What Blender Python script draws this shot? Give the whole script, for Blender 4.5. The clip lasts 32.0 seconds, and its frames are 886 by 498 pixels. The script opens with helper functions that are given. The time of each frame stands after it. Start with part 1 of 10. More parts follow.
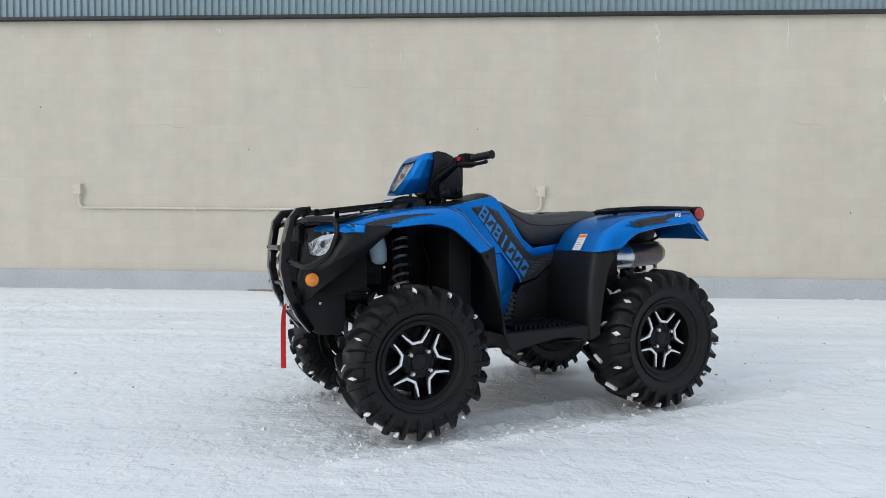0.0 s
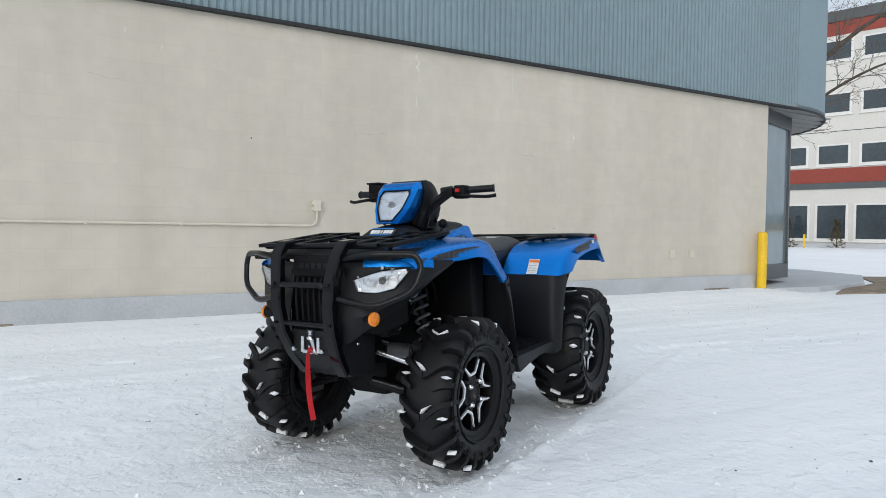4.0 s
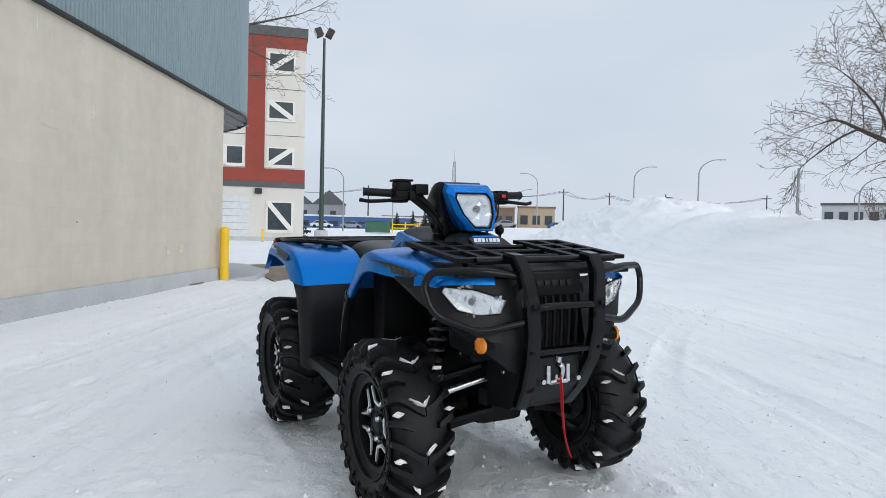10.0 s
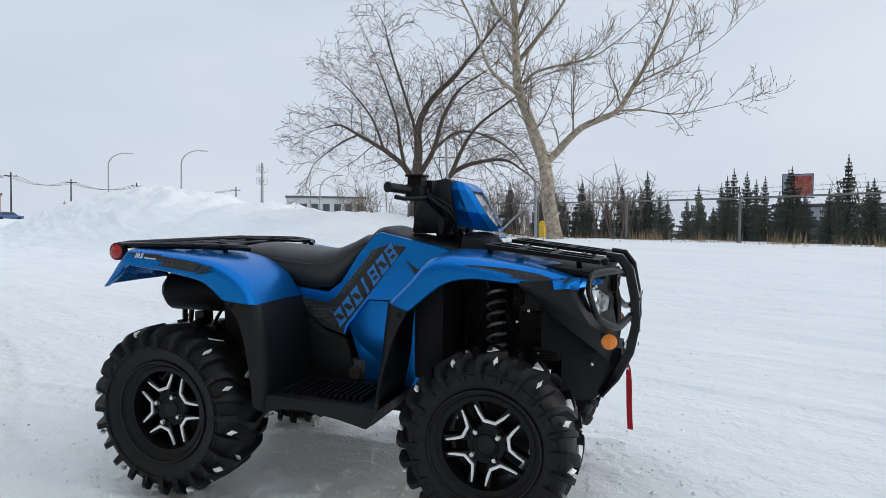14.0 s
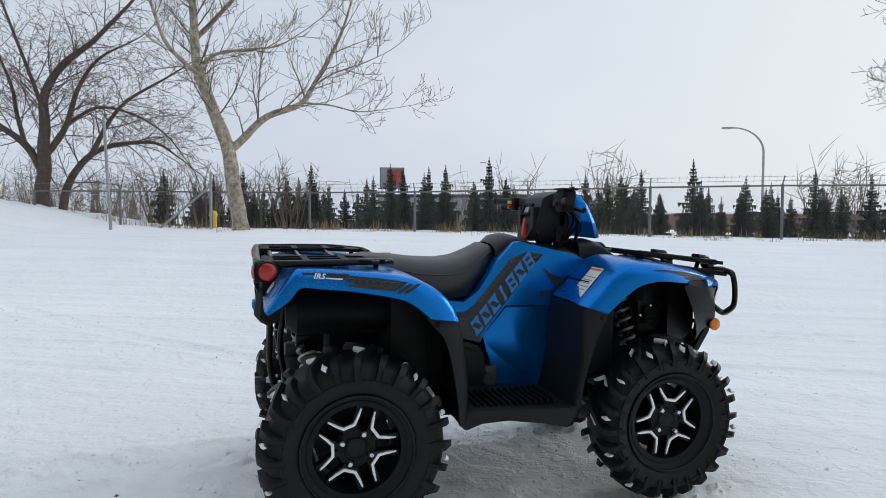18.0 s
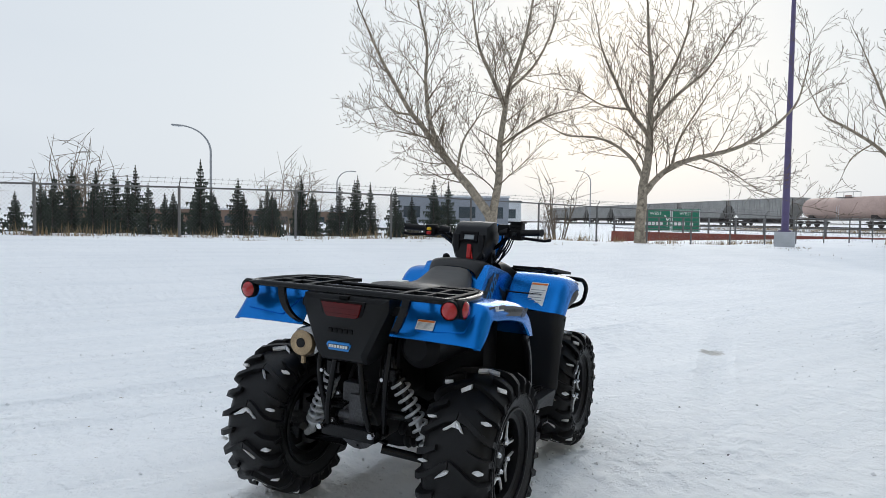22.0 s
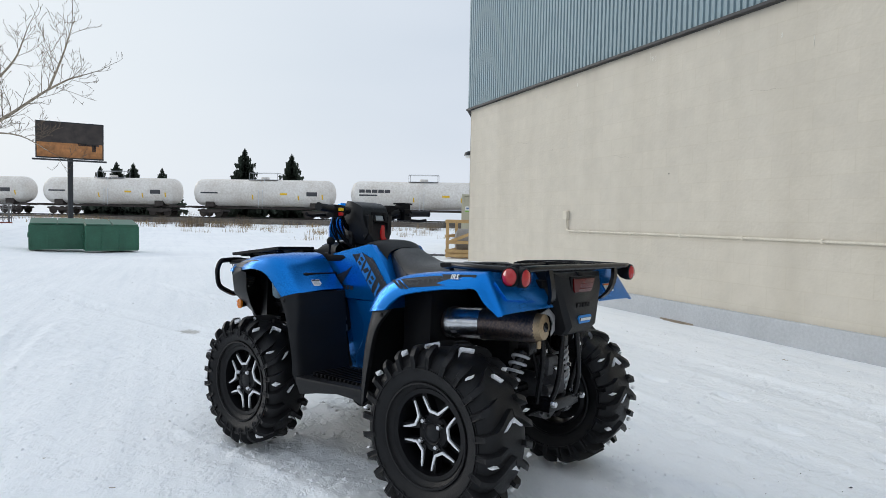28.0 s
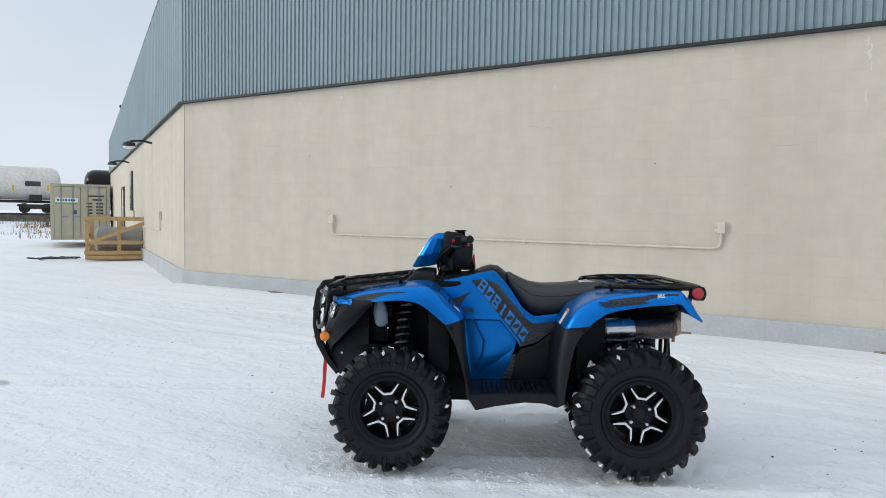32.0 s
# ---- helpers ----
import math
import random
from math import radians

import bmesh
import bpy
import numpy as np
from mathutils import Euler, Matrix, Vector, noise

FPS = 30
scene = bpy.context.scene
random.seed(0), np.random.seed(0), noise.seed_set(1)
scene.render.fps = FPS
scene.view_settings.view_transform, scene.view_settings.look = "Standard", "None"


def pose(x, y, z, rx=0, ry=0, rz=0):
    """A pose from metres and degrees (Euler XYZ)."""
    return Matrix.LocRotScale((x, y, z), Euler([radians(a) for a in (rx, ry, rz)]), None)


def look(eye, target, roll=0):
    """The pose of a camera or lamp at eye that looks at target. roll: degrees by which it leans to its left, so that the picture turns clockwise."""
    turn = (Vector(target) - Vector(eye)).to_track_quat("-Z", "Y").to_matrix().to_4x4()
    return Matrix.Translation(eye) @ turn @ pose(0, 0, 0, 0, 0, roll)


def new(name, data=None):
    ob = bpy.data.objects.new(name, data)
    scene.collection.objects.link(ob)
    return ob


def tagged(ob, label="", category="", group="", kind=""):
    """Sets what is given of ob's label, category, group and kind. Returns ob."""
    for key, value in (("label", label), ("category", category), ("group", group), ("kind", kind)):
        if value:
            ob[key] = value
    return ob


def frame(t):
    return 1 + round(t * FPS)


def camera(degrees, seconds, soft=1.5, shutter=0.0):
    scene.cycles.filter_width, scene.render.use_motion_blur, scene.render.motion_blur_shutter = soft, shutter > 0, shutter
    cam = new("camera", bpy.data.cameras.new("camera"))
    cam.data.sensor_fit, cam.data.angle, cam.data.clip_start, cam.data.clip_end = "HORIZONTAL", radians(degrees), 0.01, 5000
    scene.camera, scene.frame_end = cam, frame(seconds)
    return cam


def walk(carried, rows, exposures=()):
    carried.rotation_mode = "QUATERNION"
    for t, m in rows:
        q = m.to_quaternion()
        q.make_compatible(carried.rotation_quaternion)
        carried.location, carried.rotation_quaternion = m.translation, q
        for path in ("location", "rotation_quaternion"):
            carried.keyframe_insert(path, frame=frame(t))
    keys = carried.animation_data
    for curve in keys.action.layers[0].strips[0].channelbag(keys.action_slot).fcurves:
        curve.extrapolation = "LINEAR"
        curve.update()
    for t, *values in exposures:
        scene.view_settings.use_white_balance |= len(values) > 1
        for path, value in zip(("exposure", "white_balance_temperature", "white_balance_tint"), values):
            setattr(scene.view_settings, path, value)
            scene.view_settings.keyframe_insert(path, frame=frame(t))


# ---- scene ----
cam = camera(68.0, 32.0, soft=0.5)
PATH = [
    (0, (0.107, 3.385, 0.91), (0.22, 1.389, 0.829), 0.5),
    (0.5, (0.17, 3.345, 0.967), (0.01, 1.352, 0.9), 0.7),
    (1, (0.345, 3.344, 0.964), (-0.124, 1.401, 0.906), 0.5),
    (1.5, (0.605, 3.315, 0.995), (-0.038, 1.422, 0.943), 0.5),
    (2, (0.849, 3.329, 1.01), (0.204, 1.437, 0.952), 0.6),
    (2.5, (1.095, 3.258, 1.013), (0.447, 1.367, 0.963), 0.2),
    (3, (1.352, 3.244, 1.041), (0.667, 1.366, 0.982), 0.6),
    (3.5, (1.58, 3.134, 1.018), (0.762, 1.31, 0.962), 0.5),
    (4, (1.805, 3.024, 1.015), (0.818, 1.285, 0.956), 0.7),
    (4.5, (2.036, 2.88, 1.022), (0.915, 1.225, 0.964), 0.6),
    (6.5, (2.833, 2.012, 1.005), (1.261, 0.775, 0.954), 1.4),
    (7, (2.965, 1.745, 1.007), (1.333, 0.59, 0.956), 1.3),
    (7.5, (3.091, 1.502, 1.025), (1.372, 0.482, 0.975), 1.0),
    (8, (3.198, 1.242, 1.009), (1.36, 0.455, 0.954), 2.0),
    (8.5, (3.271, 0.966, 1.001), (1.367, 0.357, 0.949), 1.8),
    (9, (3.281, 0.678, 1.009), (1.326, 0.261, 0.958), 1.9),
    (9.5, (3.284, 0.396, 1.019), (1.292, 0.225, 0.968), 1.0),
    (10, (3.248, 0.102, 1.028), (1.248, 0.08, 0.978), 1.3),
    (10.5, (3.245, -0.188, 1.041), (1.265, 0.092, 0.99), 0.9),
    (11, (3.187, -0.46, 1.035), (1.251, 0.039, 0.98), 0.9),
    (11.5, (3.09, -0.76, 1.021), (1.171, -0.201, 0.964), 0.9),
    (12, (3.0, -1.029, 1.03), (1.113, -0.367, 0.975), 0.7),
    (12.5, (2.886, -1.25, 1.033), (1.059, -0.439, 0.978), 0.5),
    (13, (2.733, -1.461, 1.042), (0.984, -0.493, 0.984), 0.5),
    (13.5, (2.541, -1.623, 1.037), (0.954, -0.408, 0.98), 0.5),
    (15.5, (1.621, -2.344, 1.069), (0.395, -0.764, 1.005), 0.2),
    (16, (1.405, -2.513, 1.096), (0.304, -0.846, 1.022), 0.0),
    (16.5, (1.223, -2.644, 1.117), (0.294, -0.874, 1.036), 0.4),
    (17, (0.987, -2.779, 1.137), (0.242, -0.924, 1.057), 0.4),
    (17.5, (0.743, -2.874, 1.139), (0.163, -0.962, 1.055), 0.3),
    (18, (0.508, -2.913, 1.117), (0.081, -0.961, 1.029), 0.2),
    (18.5, (0.253, -2.928, 1.113), (0.026, -0.943, 1.026), 0.4),
    (19, (-0.055, -2.974, 1.156), (0.102, -0.982, 1.068), 0.4),
    (19.5, (-0.376, -2.986, 1.196), (0.012, -1.026, 1.111), 0.5),
    (20, (-0.635, -2.993, 1.241), (-0.163, -1.051, 1.155), 0.2),
    (20.5, (-0.944, -3.006, 1.231), (-0.353, -1.098, 1.142), 0.6),
    (21, (-1.257, -2.956, 1.234), (-0.451, -1.127, 1.141), 0.7),
    (21.5, (-1.593, -2.87, 1.253), (-0.589, -1.143, 1.16), 0.7),
    (22, (-1.928, -2.72, 1.259), (-0.765, -1.095, 1.168), 0.9),
    (22.5, (-2.226, -2.534, 1.249), (-0.894, -1.045, 1.155), 0.9),
    (23, (-2.521, -2.326, 1.244), (-1.071, -0.952, 1.148), 0.9),
    (23.5, (-2.783, -2.066, 1.238), (-1.228, -0.812, 1.144), 0.7),
    (24, (-2.978, -1.786, 1.232), (-1.314, -0.68, 1.132), 0.8),
    (24.5, (-3.111, -1.477, 1.228), (-1.34, -0.552, 1.127), 0.9),
    (25, (-3.241, -1.16, 1.211), (-1.357, -0.497, 1.11), 1.0),
    (25.5, (-3.319, -0.835, 1.191), (-1.355, -0.469, 1.088), 1.3),
    (26, (-3.34, -0.452, 1.182), (-1.344, -0.366, 1.082), 1.6),
    (26.5, (-3.345, -0.071, 1.177), (-1.357, -0.267, 1.078), 1.6),
    (28.5, (-2.891, 1.435, 1.158), (-1.126, 0.498, 1.069), 1.1),
    (29, (-2.729, 1.806, 1.153), (-1.087, 0.667, 1.062), 1.2),
    (30, (-2.348, 2.518, 1.187), (-0.947, 1.094, 1.093), 1.3),
    (30.5, (-2.092, 2.809, 1.225), (-0.802, 1.284, 1.122), 1.4),
    (31, (-1.937, 3.037, 1.267), (-0.738, 1.44, 1.166), 0.9),
    (31.5, (-1.732, 3.227, 1.301), (-0.615, 1.571, 1.199), 1.0),
    (32, (-1.584, 3.466, 1.339), (-0.562, 1.75, 1.238), 0.9),
]
walk(cam, [(t, look(eye, target, roll)) for t, eye, target, roll in PATH], exposures=((0.0, 0.09), (4.0, 0.09), (10.0, 0.05), (13.0, 0.05), (17.0, 0.0), (22.0, -0.05), (26.0, 0.0), (29.0, 0.07), (32.0, 0.10)))

# ---- world and sun ----
SUN_AZ, SUN_EL = 40.0, 15.0
world = bpy.data.worlds.new("sky")
scene.world = world
world.use_nodes = True
wn, wl = world.node_tree.nodes, world.node_tree.links
wn.clear()
w_out = wn.new("ShaderNodeOutputWorld")
w_sky = wn.new("ShaderNodeTexSky")
w_sky.sky_type = "NISHITA"
w_sky.sun_disc = False
w_sky.sun_elevation = radians(SUN_EL)
w_sky.sun_rotation = radians(90 - SUN_AZ)
w_sky.dust_density = 4.0
w_sky.air_density = 1.2
w_bg_sky = wn.new("ShaderNodeBackground")
w_bg_sky.inputs["Strength"].default_value = 0.005
wl.new(w_sky.outputs[0], w_bg_sky.inputs["Color"])
# the cloud deck: pale grey overhead, paler and warmer where the sun stands behind it
w_co = wn.new("ShaderNodeTexCoord")
w_map = wn.new("ShaderNodeMapping")
w_map.inputs["Scale"].default_value = (1.0, 1.0, 3.5)
wl.new(w_co.outputs["Generated"], w_map.inputs["Vector"])
w_noise = wn.new("ShaderNodeTexNoise")
w_noise.inputs["Scale"].default_value = 1.6
w_noise.inputs["Detail"].default_value = 3.0
w_noise.inputs["Roughness"].default_value = 0.45
wl.new(w_map.outputs[0], w_noise.inputs["Vector"])
w_ramp = wn.new("ShaderNodeValToRGB")
w_ramp.color_ramp.elements[0].position, w_ramp.color_ramp.elements[0].color = 0.30, (0.595, 0.675, 0.787, 1)
w_ramp.color_ramp.elements[1].position, w_ramp.color_ramp.elements[1].color = 0.72, (0.725, 0.79, 0.887, 1)
wl.new(w_noise.outputs["Fac"], w_ramp.inputs["Fac"])
w_dot = wn.new("ShaderNodeVectorMath")
w_dot.operation = "DOT_PRODUCT"
w_dot.inputs[1].default_value = (math.cos(radians(SUN_EL)) * math.cos(radians(SUN_AZ)), math.cos(radians(SUN_EL)) * math.sin(radians(SUN_AZ)), math.sin(radians(SUN_EL)))
wl.new(w_co.outputs["Generated"], w_dot.inputs[0])
w_glow = wn.new("ShaderNodeValToRGB")
w_glow.color_ramp.interpolation = "EASE"
w_glow.color_ramp.elements[0].position, w_glow.color_ramp.elements[0].color = 0.30, (0, 0, 0, 1)
w_glow.color_ramp.elements[1].position, w_glow.color_ramp.elements[1].color = 1.0, (1, 1, 1, 1)
wl.new(w_dot.outputs["Value"], w_glow.inputs["Fac"])
w_mix = wn.new("ShaderNodeMix")
w_mix.data_type = "RGBA"
wl.new(w_glow.outputs[0], w_mix.inputs[0])
wl.new(w_ramp.outputs[0], w_mix.inputs[6])
w_mix.inputs[7].default_value = (0.83, 0.895, 0.955, 1)
# an overcast sky is brightest overhead
w_sep = wn.new("ShaderNodeSeparateXYZ")
wl.new(w_co.outputs["Generated"], w_sep.inputs[0])
w_zen = wn.new("ShaderNodeMapRange")
w_zen.inputs["From Min"].default_value, w_zen.inputs["From Max"].default_value = 0.40, 1.0
w_zen.inputs["To Min"].default_value, w_zen.inputs["To Max"].default_value = 1.0, 1.3
wl.new(w_sep.outputs["Z"], w_zen.inputs["Value"])
w_lift = wn.new("ShaderNodeMath")
w_lift.operation = "MULTIPLY"
w_lift.inputs[1].default_value = 0.92
wl.new(w_zen.outputs[0], w_lift.inputs[0])
w_bg = wn.new("ShaderNodeBackground")
wl.new(w_lift.outputs[0], w_bg.inputs["Strength"])
wl.new(w_mix.outputs[2], w_bg.inputs["Color"])
w_add = wn.new("ShaderNodeAddShader")
wl.new(w_bg_sky.outputs[0], w_add.inputs[0])
wl.new(w_bg.outputs[0], w_add.inputs[1])
wl.new(w_add.outputs[0], w_out.inputs[0])
sun = new("sun", bpy.data.lights.new("sun", "SUN"))
sun.data.energy, sun.data.angle, sun.data.color = 1.15, radians(28), (1.0, 0.975, 0.93)
sun.matrix_world = look((0, 0, 30), (-30 * math.cos(radians(SUN_AZ)), -30 * math.sin(radians(SUN_AZ)), 30 - 30 * math.tan(radians(SUN_EL))))

# ---- materials ----
def mat(name, color, rough=0.6, metal=0.0, var=0.12, scale=8.0, fine=90.0, bump=0.0, bump_scale=60.0, coat=0.0, tint=None, rand=0.0, spec=0.5):
    """A surface with mottling at two scales, an optional second tone, and fine relief; coordinates are the object's own metres."""
    m = bpy.data.materials.new(name)
    m.use_nodes = True
    n, l = m.node_tree.nodes, m.node_tree.links
    b = n["Principled BSDF"]
    co = n.new("ShaderNodeTexCoord")
    big, small = n.new("ShaderNodeTexNoise"), n.new("ShaderNodeTexNoise")
    big.inputs["Scale"].default_value, big.inputs["Detail"].default_value = scale, 4
    small.inputs["Scale"].default_value, small.inputs["Detail"].default_value = fine, 3
    for t in (big, small):
        l.new(co.outputs["Object"], t.inputs["Vector"])
    add = n.new("ShaderNodeMath")
    add.operation = "ADD"
    half = n.new("ShaderNodeMath")
    half.operation = "MULTIPLY"
    half.inputs[1].default_value = 0.5
    l.new(big.outputs["Fac"], add.inputs[0])
    l.new(small.outputs["Fac"], add.inputs[1])
    l.new(add.outputs[0], half.inputs[0])
    ramp = n.new("ShaderNodeValToRGB")
    c = Vector(color[:3])
    lo = tint if tint else tuple(c * (1 - var))
    hi = tuple(min(1.0, v * (1 + var)) for v in c)
    ramp.color_ramp.elements[0].position, ramp.color_ramp.elements[0].color = 0.36, (*lo[:3], 1)
    ramp.color_ramp.elements[1].position, ramp.color_ramp.elements[1].color = 0.64, (*hi, 1)
    l.new(half.outputs[0], ramp.inputs["Fac"])
    last = ramp.outputs[0]
    if rand:
        info, hsv = n.new("ShaderNodeObjectInfo"), n.new("ShaderNodeHueSaturation")
        r = n.new("ShaderNodeMapRange")
        r.inputs["To Min"].default_value, r.inputs["To Max"].default_value = 1 - rand, 1 + rand
        l.new(info.outputs["Random"], r.inputs["Value"])
        l.new(r.outputs[0], hsv.inputs["Value"])
        l.new(last, hsv.inputs["Color"])
        last = hsv.outputs[0]
    l.new(last, b.inputs["Base Color"])
    rr = n.new("ShaderNodeMapRange")
    rr.inputs["To Min"].default_value, rr.inputs["To Max"].default_value = max(0.03, rough - 0.08), min(1, rough + 0.08)
    l.new(small.outputs["Fac"], rr.inputs["Value"])
    l.new(rr.outputs[0], b.inputs["Roughness"])
    b.inputs["Metallic"].default_value = metal
    b.inputs["Specular IOR Level"].default_value = spec
    if coat:
        b.inputs["Coat Weight"].default_value, b.inputs["Coat Roughness"].default_value = coat, 0.12
    if bump:
        t = n.new("ShaderNodeTexNoise")
        t.inputs["Scale"].default_value, t.inputs["Detail"].default_value = bump_scale, 6
        l.new(co.outputs["Object"], t.inputs["Vector"])
        bp = n.new("ShaderNodeBump")
        bp.inputs["Strength"].default_value, bp.inputs["Distance"].default_value = 1.0, bump
        l.new(t.outputs["Fac"], bp.inputs["Height"])
        l.new(bp.outputs[0], b.inputs["Normal"])
    return m


def clear(name):
    """Thin clear plastic: mostly see-through, with a little gloss."""
    m = bpy.data.materials.new(name)
    m.use_nodes = True
    n, l = m.node_tree.nodes, m.node_tree.links
    n.clear()
    out, mix, tr, gl = n.new("ShaderNodeOutputMaterial"), n.new("ShaderNodeMixShader"), n.new("ShaderNodeBsdfTransparent"), n.new("ShaderNodeBsdfGlossy")
    tr.inputs[0].default_value = (0.93, 0.95, 0.97, 1)
    gl.inputs["Roughness"].default_value = 0.03
    mix.inputs[0].default_value = 0.20
    l.new(tr.outputs[0], mix.inputs[1])
    l.new(gl.outputs[0], mix.inputs[2])
    l.new(mix.outputs[0], out.inputs[0])
    return m


M_PAINT_BLUE = mat("blue_metallic_paint", (0.002, 0.175, 0.58), 0.27, 0.70, 0.07, 3, 400, spec=0.35)
M_BLACK = mat("black_textured_plastic", (0.0065, 0.0065, 0.0075), 0.5, 0, 0.2, 6, 260, 0.0004, 900, spec=0.12)
M_BLACK2 = mat("dark_grey_plastic", (0.0085, 0.009, 0.0105), 0.44, 0, 0.2, 5, 260, 0.0004, 900, spec=0.24)
M_GLOSS = mat("gloss_black_paint", (0.004, 0.004, 0.005), 0.12, 0, 0.2, 6, 200, spec=0.26)
M_STEEL_BLACK = mat("black_painted_steel", (0.004, 0.004, 0.005), 0.24, 0.0, 0.25, 9, 240, 0.0002, 500, spec=0.24)
M_RUBBER = mat("tyre_rubber", (0.0075, 0.0075, 0.0085), 0.50, 0, 0.3, 7, 180, 0.0012, 300, spec=0.26)
M_SEAT = mat("black_vinyl_seat", (0.0085, 0.0085, 0.0095), 0.46, 0, 0.15, 8, 420, 0.0006, 800, spec=0.75)
M_RIM = mat("satin_black_alloy", (0.005, 0.005, 0.006), 0.4, 0.0, 0.2, 10, 250, spec=0.2)
M_MACHINED = mat("machined_aluminium", (0.86, 0.87, 0.89), 0.30, 0.6, 0.06, 30, 500)
M_CHROME = mat("bright_zinc_steel", (0.62, 0.63, 0.65), 0.25, 1.0, 0.12, 30, 300)
M_SPRING = mat("grey_spring_steel", (0.20, 0.20, 0.21), 0.35, 0.6, 0.15, 20, 260)
M_SPRING_GREY = mat("pale_grey_spring_paint", (0.52, 0.53, 0.55), 0.38, 0.15, 0.08, 20, 260)
M_ENGINE = mat("cast_aluminium", (0.08, 0.08, 0.085), 0.5, 0.7, 0.35, 14, 160, 0.001, 200)
M_DRIVE = mat("bare_cast_aluminium", (0.34, 0.345, 0.355), 0.45, 0.6, 0.3, 18, 160, 0.001, 200)
M_EXHAUST = mat("heat_tinted_steel", (0.13, 0.10, 0.085), 0.34, 0.9, 0.35, 9, 120, tint=(0.05, 0.048, 0.06))
M_TAILPIPE = mat("brown_burnt_steel", (0.36, 0.27, 0.17), 0.42, 0.8, 0.3, 24, 200)
M_RED = mat("red_plastic", (0.55, 0.012, 0.012), 0.32, 0, 0.1, 10, 200)
M_RED_STRAP = mat("red_webbing", (0.52, 0.012, 0.018), 0.8, 0, 0.15, 20, 500, 0.0006, 1400)
M_RED_LENS = mat("red_lamp_lens", (0.40, 0.006, 0.008), 0.12, 0, 0.15, 40, 300, coat=0.6)
M_TAIL_LENS = mat("dark_red_lamp_lens", (0.085, 0.003, 0.004), 0.22, 0, 0.15, 40, 300, spec=0.3)
M_AMBER = mat("amber_reflector", (0.85, 0.25, 0.012), 0.2, 0, 0.2, 60, 300, coat=0.5)
M_LAMP_SILVER = mat("silvered_reflector", (0.86, 0.88, 0.90), 0.16, 0.75, 0.15, 60, 200)
M_LENS = clear("clear_lens")
M_WHITE_PL = mat("white_label", (0.78, 0.78, 0.76), 0.5, 0, 0.05, 20, 200)
M_LCD = mat("grey_display_glass", (0.30, 0.33, 0.34), 0.25, 0, 0.1, 60, 300)
M_BOTTLE = mat("milky_blue_tank", (0.30, 0.42, 0.50), 0.42, 0, 0.15, 12, 100)
M_DECAL = mat("black_vinyl_decal", (0.016, 0.017, 0.02), 0.42, 0, 0.15, 8, 200)
M_DECAL_LINE = mat("grey_decal_print", (0.075, 0.085, 0.10), 0.42, 0, 0.1, 8, 200)
M_DECAL_BLUE = mat("blue_decal_print", (0.016, 0.22, 0.62), 0.4, 0.1, 0.08, 8, 200)
M_ORANGE = mat("orange_print", (0.75, 0.18, 0.02), 0.5, 0, 0.08, 20, 200)
M_INK = mat("dark_print", (0.05, 0.05, 0.055), 0.6, 0, 0.1, 20, 200)

M_CONCRETE = mat("pale_concrete", (0.47, 0.485, 0.50), 0.9, 0, 0.10, 2.5, 38, 0.004, 60, spec=0.2)
M_SIDING = mat("blue_grey_metal_siding", (0.215, 0.29, 0.32), 0.55, 0.0, 0.06, 0.6, 9, spec=0.35)
M_FLASH = mat("dark_flashing", (0.018, 0.02, 0.023), 0.6, 0.0, 0.2, 3, 40)
M_SOFFIT = mat("grey_soffit_board", (0.30, 0.29, 0.28), 0.7, 0, 0.15, 3, 40)
M_PIPE = mat("painted_conduit", (0.64, 0.59, 0.49), 0.7, 0, 0.08, 6, 60)
M_ALU = mat("dark_aluminium_frame", (0.10, 0.105, 0.11), 0.4, 0.5, 0.12, 6, 80)
M_YELLOW = mat("yellow_paint", (0.80, 0.50, 0.012), 0.5, 0, 0.1, 6, 60)
M_PANE = mat("dark_window_glass", (0.035, 0.05, 0.06), 0.06, 0, 0.2, 0.7, 4, spec=0.7)
M_STORE_GLASS = mat("grey_blue_storefront_glass", (0.13, 0.18, 0.2), 0.05, 0, 0.12, 0.9, 3, spec=1.0)
M_BWHITE = mat("white_stucco_panel", (0.62, 0.60, 0.56), 0.85, 0, 0.05, 0.4, 6, spec=0.2)
M_BRED = mat("red_brown_stucco_band", (0.27, 0.065, 0.05), 0.85, 0, 0.08, 0.5, 8, spec=0.2)
M_BGREY = mat("charcoal_stucco_band", (0.10, 0.11, 0.115), 0.85, 0, 0.08, 0.5, 8, spec=0.2)
M_TRIM = mat("white_trim", (0.70, 0.69, 0.66), 0.7, 0, 0.05, 2, 20)
M_BARK_PALE = mat("pale_poplar_bark", (0.38, 0.325, 0.25), 0.9, 0, 0.38, 9, 46, 0.02, 24, tint=(0.12, 0.10, 0.08), spec=0.15)
M_BARK_DARK = mat("dark_elm_bark", (0.10, 0.082, 0.068), 0.92, 0, 0.3, 6, 40, 0.012, 30, spec=0.15)
M_TWIG_DARK = mat("dark_twigs", (0.15, 0.118, 0.098), 0.9, 0, 0.2, 6, 40, spec=0.1)
M_TWIG = mat("brown_twigs", (0.165, 0.13, 0.095), 0.9, 0, 0.2, 6, 40, spec=0.1)
M_NEEDLE = mat("spruce_needles", (0.048, 0.060, 0.045), 0.9, 0, 0.4, 3, 20, rand=0.35, spec=0.15)
M_GALV = mat("galvanised_steel", (0.30, 0.31, 0.32), 0.5, 0.5, 0.15, 5, 60)
M_FENCE = mat("weathered_fence_steel", (0.15, 0.145, 0.14), 0.6, 0.3, 0.25, 5, 60)
